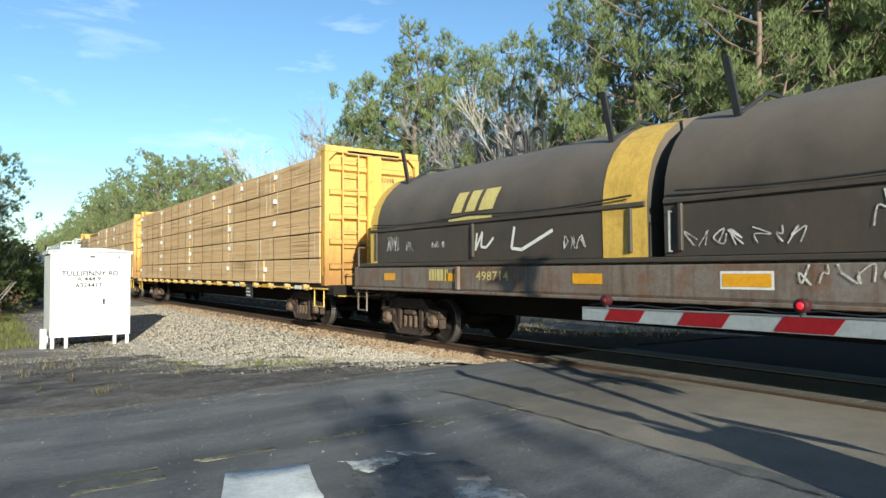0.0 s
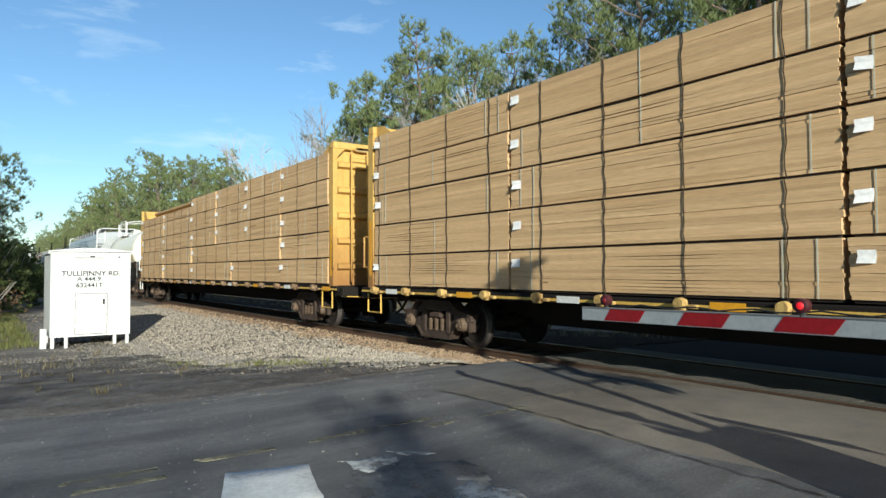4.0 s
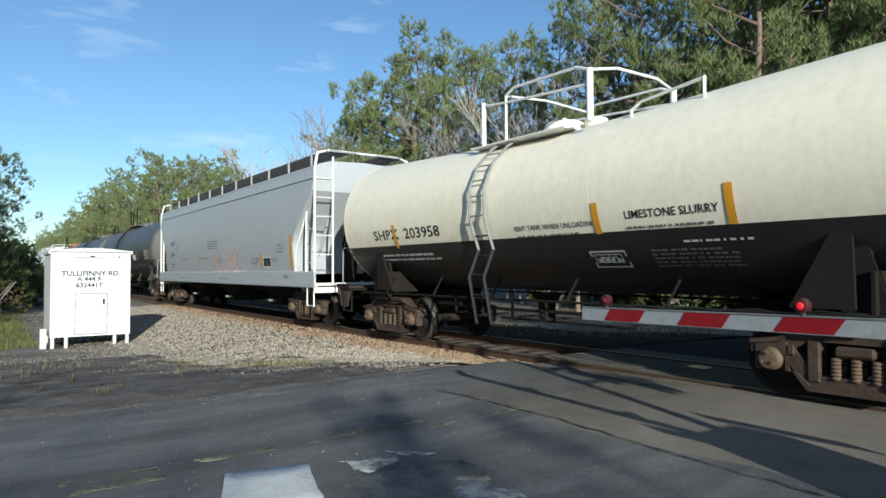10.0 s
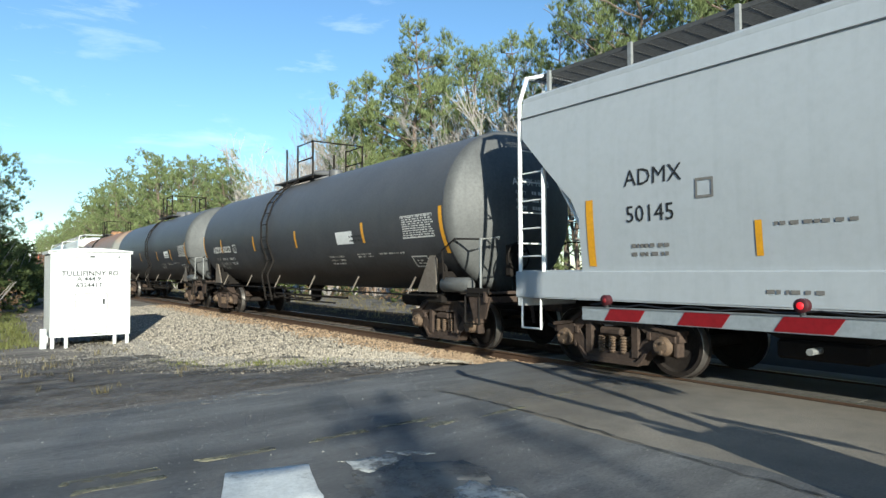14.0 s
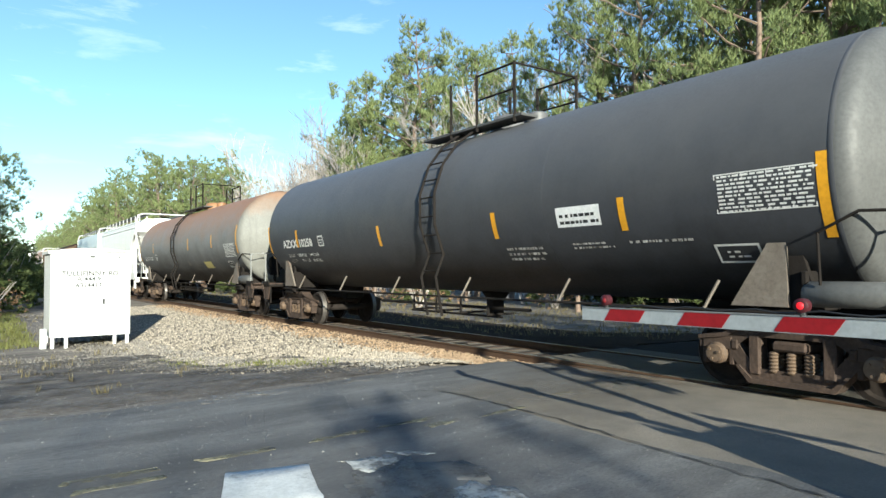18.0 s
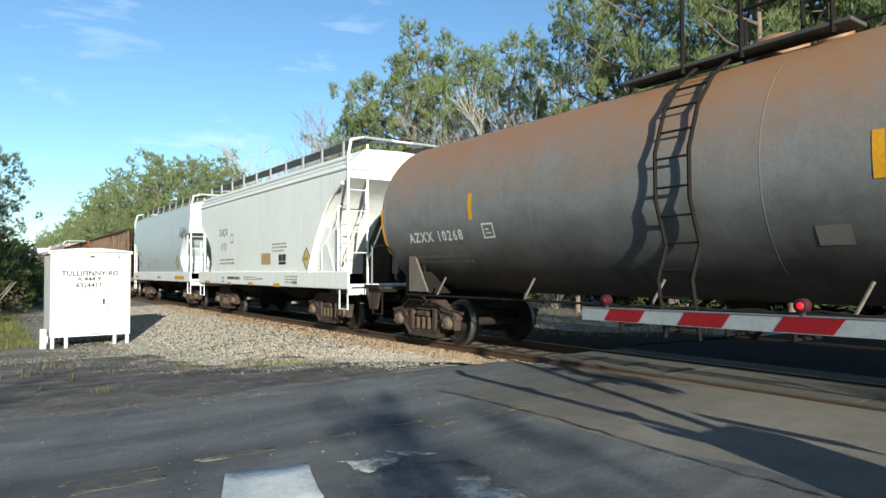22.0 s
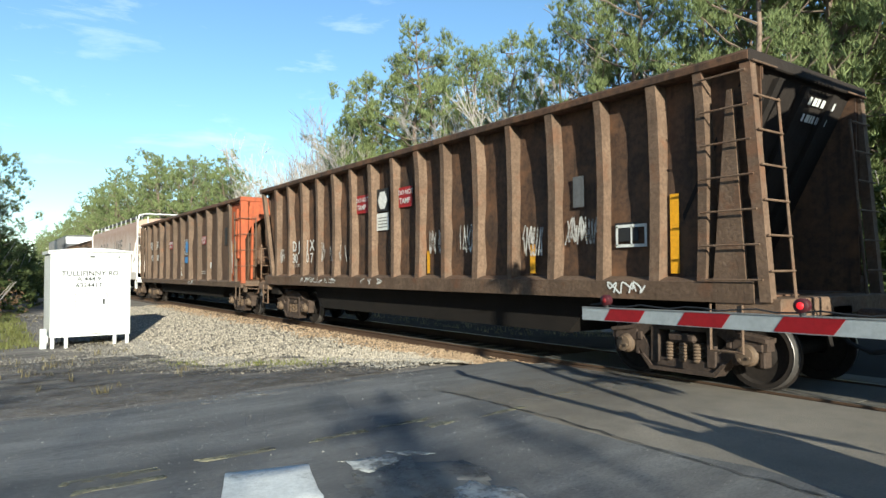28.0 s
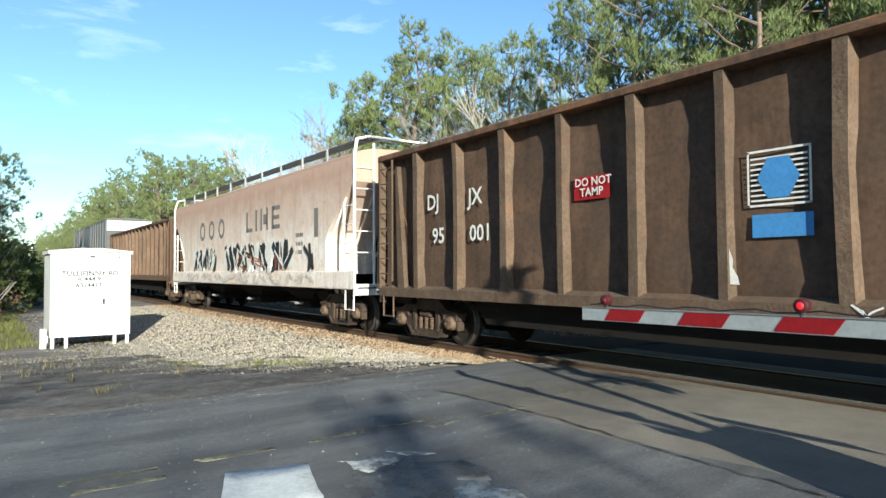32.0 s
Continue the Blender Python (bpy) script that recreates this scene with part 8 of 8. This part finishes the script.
    bend = [Vector((rnd.uniform(-0.3, 0.3) * k / 6, rnd.uniform(-0.3, 0.3) * k / 6, h * k / 8)) for k in range(9)]
    r0 = h * 0.0135
    tube(bark, bend, [r0 * (1 - 0.93 * k / 8) for k in range(9)], 8)

    def spine(u):
        k = min(7, int(u * 8))
        return bend[k].lerp(bend[k + 1], u * 8 - k)

    n = int(30 * dense)
    for k in range(n):
        u = low + (0.985 - low) * (k + rnd.random()) / n
        shape = math.sin(math.pi * min(1, (u - low) / (1 - low) * 0.68 + 0.3))
        ln = spread * shape * rnd.uniform(0.4, 1.2)
        a = k * 2.4 + rnd.uniform(-0.5, 0.5)
        p0 = spine(u)
        rise = rnd.uniform(0.1, 0.6) + 0.5 * (u - low)
        pts = [p0]
        for j in range(1, 5):
            s = j / 4
            pts.append(p0 + Vector((math.cos(a) * ln * s, math.sin(a) * ln * s, ln * rise * s * (0.4 + 0.6 * s))) + Vector((rnd.uniform(-0.1, 0.1),) * 3) * ln * s)
        tube(bark, pts, [r0 * 0.3 * (1 - u * 0.6) * (1 - 0.85 * j / 4) + 0.008 for j in range(5)], 4)
        k = 0.75 + h * 0.018
        m = max(1, round(ln * 0.8 * min(1.15, dense)))
        for j in range(m):          # dense clouds of upturned needle bursts on the outer branch, bare wood within
            s = 1.05 - 0.55 * (j + rnd.random() * 0.7) / m
            q = pts[min(3, int(s * 4))].lerp(pts[min(4, int(s * 4) + 1)], min(1.1, s * 4 - min(3, int(s * 4))))
            q = q + Vector((rnd.gauss(0, 0.3), rnd.gauss(0, 0.3), rnd.gauss(0.15, 0.15))) * (0.3 + ln * 0.12)
            big = rnd.uniform(0.55, 1.2) * k
            for _ in range(int((19 if fine >= 1 else 17) * big)):
                v = Vector((rnd.gauss(0, 1), rnd.gauss(0, 1), rnd.gauss(0, 1))).normalized() * rnd.random() ** 0.4
                c = q + Vector((v.x * 0.55, v.y * 0.55, v.z * 0.6)) * big
                tuft(crown, c, rnd.uniform(0.24, 0.42) * k, 15 if fine >= 1 else 14, rnd, 1.5, 0.48 if fine >= 1 else 0.58)
    return bark.data("trunk", MAT["bark"], 50), crown.data("crown", MAT["needles"])


def bare(seed, h, spread):
    """A leafless tree: forks again and again down to fine twigs."""
    rnd = random.Random(seed)
    trunk, twigs = Mesh(), Mesh()

    def grow(p, d, ln, r, depth):
        n = 3
        pts = [p]
        for k in range(n):
            d = (d + Vector((rnd.gauss(0, 0.13), rnd.gauss(0, 0.13), rnd.gauss(0.05, 0.07)))).normalized()
            pts.append(pts[-1] + d * ln / n)
        tube(trunk if depth < 2 else twigs, pts, [max(0.014, r * (1 - 0.4 * k / n)) for k in range(n + 1)], 6 if depth < 2 else 3)
        if depth >= 5:
            return
        for k in range(rnd.choice((3, 3, 4) if depth < 4 else (2, 3, 3))):
            b = pts[rnd.choice((1, 2, 3, 3))]
            nd = (d + Vector((rnd.gauss(0, spread), rnd.gauss(0, spread), rnd.gauss(0.12, 0.25)))).normalized()
            grow(b, nd, ln * rnd.uniform(0.55, 0.8), r * 0.55, depth + 1)

    grow(Vector((0, 0, 0)), Vector((0, 0, 1)), h * 0.36, h * 0.008, 0)
    return trunk.data("trunk", MAT["twig"], 50), twigs.data("crown", MAT["twig"])


def bush(seed, w, h, mat, n=150, leaf=0.2, blades=12):
    rnd = random.Random(seed)
    stems, crown = Mesh(), Mesh()
    for k in range(9):
        a = rnd.random() * 6.28
        e = Vector((math.cos(a) * w * 0.35, math.sin(a) * w * 0.35, h * rnd.uniform(0.6, 0.95)))
        tube(stems, [Vector((0, 0, -0.1)), e * 0.5 + Vector((rnd.gauss(0, 0.1), rnd.gauss(0, 0.1), 0)), e], [0.03, 0.02, 0.008], 4)
    for k in range(n):
        a, rr = rnd.random() * 6.28, math.sqrt(rnd.random())
        top = h * (1 - 0.55 * rr ** 2) * rnd.uniform(0.75, 1.08)
        p = Vector((math.cos(a) * w * 0.5 * rr, math.sin(a) * w * 0.5 * rr, rnd.random() ** 0.6 * top))
        tuft(crown, p, leaf * rnd.uniform(0.7, 1.3), blades, rnd, 0.1, 2.2)
    return stems.data("stem", MAT["twig"], 50), crown.data("crown", mat)


PINES = [pine(101, 17, 3.6, 0.34, 1.25), pine(102, 15, 3.3, 0.28, 1.2), pine(103, 19, 3.4, 0.48), pine(104, 12, 2.8, 0.12, 1.35), pine(105, 15, 3.2, 0.28, 1.1, 0.5), pine(106, 12, 2.8, 0.1, 1.2, 0.5)]
BARES = [bare(111, 15, 0.42), bare(112, 13, 0.5), bare(113, 11, 0.36)]
BUSHES = [bush(121, 4.0, 3.4, MAT["bush"], 330, 0.24, 14), bush(122, 3.6, 2.4, MAT["dryleaf"], 120, 0.13, 9), bush(123, 5.0, 4.6, MAT["bush"], 420, 0.28, 14)]


def tree(kind, x, y, s, turn, z=None, wide=1.0):
    pool, name, label, cat = {"p": (PINES, "pine_tree", "tall loblolly pine with a sunlit ragged green crown", "tree"),
                              "b": (BARES, "bare_tree", "leafless grey winter hardwood tree", "tree"),
                              "u": (BUSHES, "bush", "dense scrub at the wood's edge", "bush")}[kind[0]]
    trunk, crown = pool[int(kind[1])]
    root = tagged(empty(name, Matrix.LocRotScale((x, y, height(x, y) - 0.1 if z is None else z), Euler((0, 0, radians(turn))), (s * wide, s * wide, s))), label, cat, name.replace("_", " ") + "s by the line")
    part("trunk" if kind[0] != "u" else "stem", trunk, None, root)
    part("crown", crown, None, root)
    return root


def plant_wood():
    rnd = random.Random(77)
    # wood beyond the track, along its far side
    for x, y, k, s in ((-37.2, 21, "p1", 1.2), (-45.5, 20, "p1", 1.05), (-31.8, 19.5, "p2", 0.9), (-30.5, 18, "b1", 0.95),
                       (-25.5, 18, "p0", 0.93), (-27.5, 16.5, "b2", 1.1), (-22, 17, "p1", 1.15), (-19, 16, "p2", 0.95), (-16.5, 17, "p1", 1.18), (-13.5, 16, "p0", 1.06),
                       (-11.5, 18, "p2", 1.0), (-23.5, 14.5, "b1", 0.9), (-16, 14, "p3", 0.9), (-20.5, 13.5, "p3", 0.75), (-11, 13.5, "p3", 0.85), (-38.5, 17, "p3", 0.9), (-32, 16, "p3", 0.8), (-44.5, 16, "p3", 0.95), (-46.5, 17, "p1", 0.85), (-42.5, 15.5, "p3", 0.85)):
        tree(k, x, y, s, rnd.random() * 360)
    # lower left flank of the tall pine, and greys between the crowns
    for x, y, k, s in ((-48.5, 18, "p1", 1.0), (-51, 17.5, "p3", 0.95), (-50, 16, "b0", 1.05), (-53, 16.5, "b1", 1.15), (-56, 18, "b0", 1.2), (-48, 14.5, "b2", 1.1), (-33, 20.5, "b0", 1.1)):
        tree(k, x, y, s, rnd.random() * 360)
    for x, y, k, s in ((-42.4, 19, "p0", 1.24), (-39.5, 22, "p0", 1.1), (-46, 20, "p0", 1.16), (-48.7, 18.5, "p1", 1.24), (-43.5, 21.5, "p2", 1.05), (-50, 19.5, "p1", 1.1), (-52, 18.2, "p3", 1.28), (-53.5, 18, "p3", 1.05)):
        tree(k, x, y, s, rnd.random() * 360, wide=1.15)
    for k in range(6):      # thick green right behind the crossing
        tree(rnd.choice(("p4", "p5", "p4")), -9 - 17 * (k + rnd.random()) / 6, 17 + 4 * rnd.random(), rnd.uniform(0.95, 1.2), rnd.random() * 360)
    for k in range(18):      # deeper rows
        x = -10 - 40 * (k + rnd.random()) / 18
        tree(rnd.choice(("p4", "p4", "p5", "p5", "b0", "b1", "b2") if x > -25 else ("b0", "b1", "b2")), x, 22 + 9 * rnd.random(), rnd.uniform(0.75, 1.0), rnd.random() * 360)
    for x, y, k, s in ((-27, 17.5, "b0", 0.98), (-29.5, 18.5, "b2", 1.35), (-32.5, 18, "b1", 1.2), (-35, 18.5, "b0", 1.05), (-38.5, 18, "b1", 1.15), (-45, 17.5, "b0", 1.0), (-22.5, 16, "b2", 1.2)):
        tree(k, x, y, s, rnd.random() * 360)
    for k in range(16):
        tree("b%d" % rnd.randrange(3), -24 - 30 * (k + rnd.random()) / 16, 23.5 + 4 * rnd.random(), rnd.uniform(1.1, 1.35), rnd.random() * 360)
    # bare hardwoods between the two stands of pine
    for k in range(50):
        x = -45 - 17 * (k + rnd.random()) / 50
        tree("b%d" % rnd.randrange(3), x, 12.5 + 10 * rnd.random(), rnd.uniform(0.75, 1.05) * (0.8 + 0.012 * (-x - 40)), rnd.random() * 360)
    # the far stand, down the line: tops rise, then fall away into the distance
    for k in range(46):
        u = (k + rnd.random() * 0.8) / 46
        x = -66 - 250 * u ** 1.5
        want = 14.5 + 5.0 * smooth01(-66, -110, x) - 3.0 * smooth01(-130, -260, x)
        kind = rnd.choice(("p4", "p5", "p5"))
        tall = {"p4": 15.0, "p5": 12.0}[kind]
        tree(kind, x, 11 + 3 * rnd.random(), want * rnd.uniform(0.82, 1.04) / tall, rnd.random() * 360, wide=1.15)
    for k in range(18):
        x = -84 - 190 * ((k + rnd.random()) / 18) ** 1.3
        tree("p5", x, 15 + 4 * rnd.random(), rnd.uniform(1.1, 1.5), rnd.random() * 360, wide=1.2)
    for k in range(26):
        x = -10.5 - 84 * (k + rnd.random()) / 26
        deep = 5.5 if -26 < x < -11 else 0.0      # a grassy clearing behind the crossing
        tree(rnd.choice(("u0", "u1", "u1", "u2")), x, 10.5 + deep + rnd.uniform(-1.5, 3), rnd.uniform(0.7, 1.15), rnd.random() * 360)
    for k in range(30):
        tree(rnd.choice(("u0", "u2", "u2")), 2 - 24 * (k + rnd.random()) / 30, 16.5 + 5 * rnd.random(), rnd.uniform(0.9, 1.3), rnd.random() * 360)
    for k in range(16):
        tree(rnd.choice(("u0", "u2")), -95 - 190 * (k + rnd.random()) / 16, 11 + rnd.uniform(-1, 2), rnd.uniform(1.0, 1.6), rnd.random() * 360)
    # near side of the line, beyond the shed
    for x, y, k, s in ((-39, -8.1, "p3", 0.68), (-42, -9.2, "p3", 0.78), (-46, -8.9, "p3", 0.8), (-52, -9.6, "p0", 0.7), (-60, -9.5, "p3", 0.95), (-36, -8.6, "u2", 0.85), (-40, -7.4, "u0", 1.05), (-46, -6.8, "u2", 0.85), (-54, -6.2, "u0", 1.1), (-64, -6.4, "u2", 1.0),
                       (-76, -6.2, "u2", 1.2), (-90, -6.5, "p5", 0.7), (-110, -6.5, "p5", 0.7), (-135, -6.5, "p5", 0.8), (-170, -6.8, "p5", 0.8), (-215, -7, "p5", 0.9), (-30, -9.4, "u1", 0.9), (-33, -8.2, "u1", 0.8)):
        tree(k, x, y, s, rnd.random() * 360)
    # the wood goes on past the crossing, mostly out of view
    for k in range(16):
        x = -15 + 50 * (k + rnd.random()) / 16
        tree(rnd.choice(("p4", "p4", "p5")), x, 19 + 6 * rnd.random(), rnd.uniform(1.0, 1.3), rnd.random() * 360, wide=1.2)
    for k in range(9):
        tree(rnd.choice(("p4", "p5")), -9 - 9 * (k + rnd.random()) / 9, 22 + 5 * rnd.random(), rnd.uniform(1.2, 1.45), rnd.random() * 360, wide=1.3)
    # unseen trees and bushes added across the road, behind the camera
    for k in range(18):
        x = -70 + 78 * (k + rnd.random()) / 18
        tree(rnd.choice(("p4", "p5", "p5")), x, -29 - 7 * rnd.random(), rnd.uniform(0.95, 1.2), rnd.random() * 360, wide=1.35)
    for k in range(14):
        tree(rnd.choice(("u0", "u2")), -60 + 64 * (k + rnd.random()) / 14, -26 - 3 * rnd.random(), rnd.uniform(1.0, 1.5), rnd.random() * 360)
    # unseen pines added to shade the trees at the far left
    for x, y, k, s in ((-25, -13.7, "p4", 1.0), (-29, -13.6, "p4", 1.0), (-33.5, -13.4, "p4", 0.95)):
        tree(k, x, y, s, rnd.random() * 360)
    rnd.random()
    # an unseen tall stand, added on the near side to keep the undergrowth beyond the shed in shade
    for x, y, k, s in ((-9, -18, "p4", 1.0), (-12.5, -19.5, "p4", 1.05), (-15.5, -18, "p5", 1.25), (-18, -20, "p4", 1.05), (-21, -17.5, "p5", 1.2), (-24, -19, "p4", 1.0), (-27, -16.5, "p5", 1.1), (-31, -15, "p5", 0.95)):
        tree(k, x, y, s, rnd.random() * 360, wide=1.25)
    # trees on the sunny side of the road, whose shade falls across it
    for x, y, k, s in ((19, -13.9, "p5", 0.66), (17.5, -13.1, "p5", 0.68), (22, -16.8, "b2", 0.95), (17, -17.0, "b0", 0.7), (25, -20.5, "b1", 0.9), (16, -20.5, "p5", 0.6), (28, -17.5, "b2", 1.1), (34, -21.5, "p0", 0.72), (38, -25, "p5", 1.05),
                       (31, -24, "b1", 1.0), (23, -24.5, "p5", 0.85), (20, -19.2, "p5", 0.7), (12, -18.4, "b1", 0.75), (26, -24.5, "b0", 1.0), (14, -22.5, "p5", 0.7),
                       # unseen pines beside the track, added to shade the ground beyond it
                       (20, -3.9, "p5", 1.15), (20.5, -5.0, "p5", 1.15), (25, -4.6, "p5", 1.2), (26, -6.4, "p5", 1.15), (31, -7.4, "p5", 1.2), (30, -5.2, "p5", 1.2)):
        tree(k, x, y, s, rnd.random() * 360)


plant_wood()


def grass():
    rnd = random.Random(5)
    g = Mesh()
    for k in range(4000):
        if k < 260:
            x, y = -10 - 24 * rnd.random(), -5.2 - 6.5 * rnd.random()
            if x > road_left(y) - 0.6:
                continue
        else:
            x, y = -2 - 70 * rnd.random() ** 1.3, 3.6 + 11 * rnd.random()
            if -9 < x < 2:
                continue
        z = height(x, y) - 0.02
        h = rnd.uniform(0.05, 0.16) * (1 if y < 0 else 1.3)
        for _ in range(5):
            a = rnd.random() * 6.28
            b = Vector((x + rnd.gauss(0, 0.05), y + rnd.gauss(0, 0.05), z))
            t = b + Vector((math.cos(a) * h * 0.5, math.sin(a) * h * 0.5, h))
            w = Vector((-math.sin(a), math.cos(a), 0)) * 0.012
            i = len(g.v)
            g.v += [tuple(b - w), tuple(b + w), tuple(t)]
            g.f.append((i, i + 1, i + 2))
    green = Mesh()
    for k in range(1500):
        x, y = -19.5 - 16 * rnd.random(), -7.3 - 3.2 * rnd.random()
        if k > 1400:            # a few tufts along the foot of the ballast
            x = rnd.choice((-11.2, -12.4, -14.5)) + rnd.gauss(0, 0.5)
            y = stone_edge(x) + 0.05 + rnd.gauss(0, 0.2)
        z = height(x, y) - 0.03
        h = rnd.uniform(0.05, 0.2) * (1 if k < 1400 else 0.55)
        for _ in range(7):
            a = rnd.random() * 6.28
            b = Vector((x + rnd.gauss(0, 0.09), y + rnd.gauss(0, 0.09), z))
            t = b + Vector((math.cos(a) * h * 0.6, math.sin(a) * h * 0.6, h))
            w = Vector((-math.sin(a), math.cos(a), 0)) * 0.014
            i = len(green.v)
            green.v += [tuple(b - w), tuple(b + w), tuple(t)]
            green.f.append((i, i + 1, i + 2))
    tagged(part("grass", green, MAT["greengrass"]), "sunlit green grass on the verge behind the shed", "grass", kind="stuff")
    tagged(part("grass", g, MAT["grass"]), "thin yellow-green winter grass on bare earth", "grass", kind="stuff")


grass()
# ---------------------------------------------------------------- the train rolls by at a steady pace
def motions():
    for ob, x in CARS:
        walk(ob, [(0, pose(x, 0, 0)), (32, pose(x + SPEED * 32, 0, 0))])
    step = 0.1
    rows = []
    for k in range(321):
        t = step * k
        rows.append((t, math.degrees(SPEED * t / WR)))
    for w, x in WHEELSETS:
        walk(w, [(t, pose(x, 0, WR, 0, a, 0)) for t, a in rows])


motions()
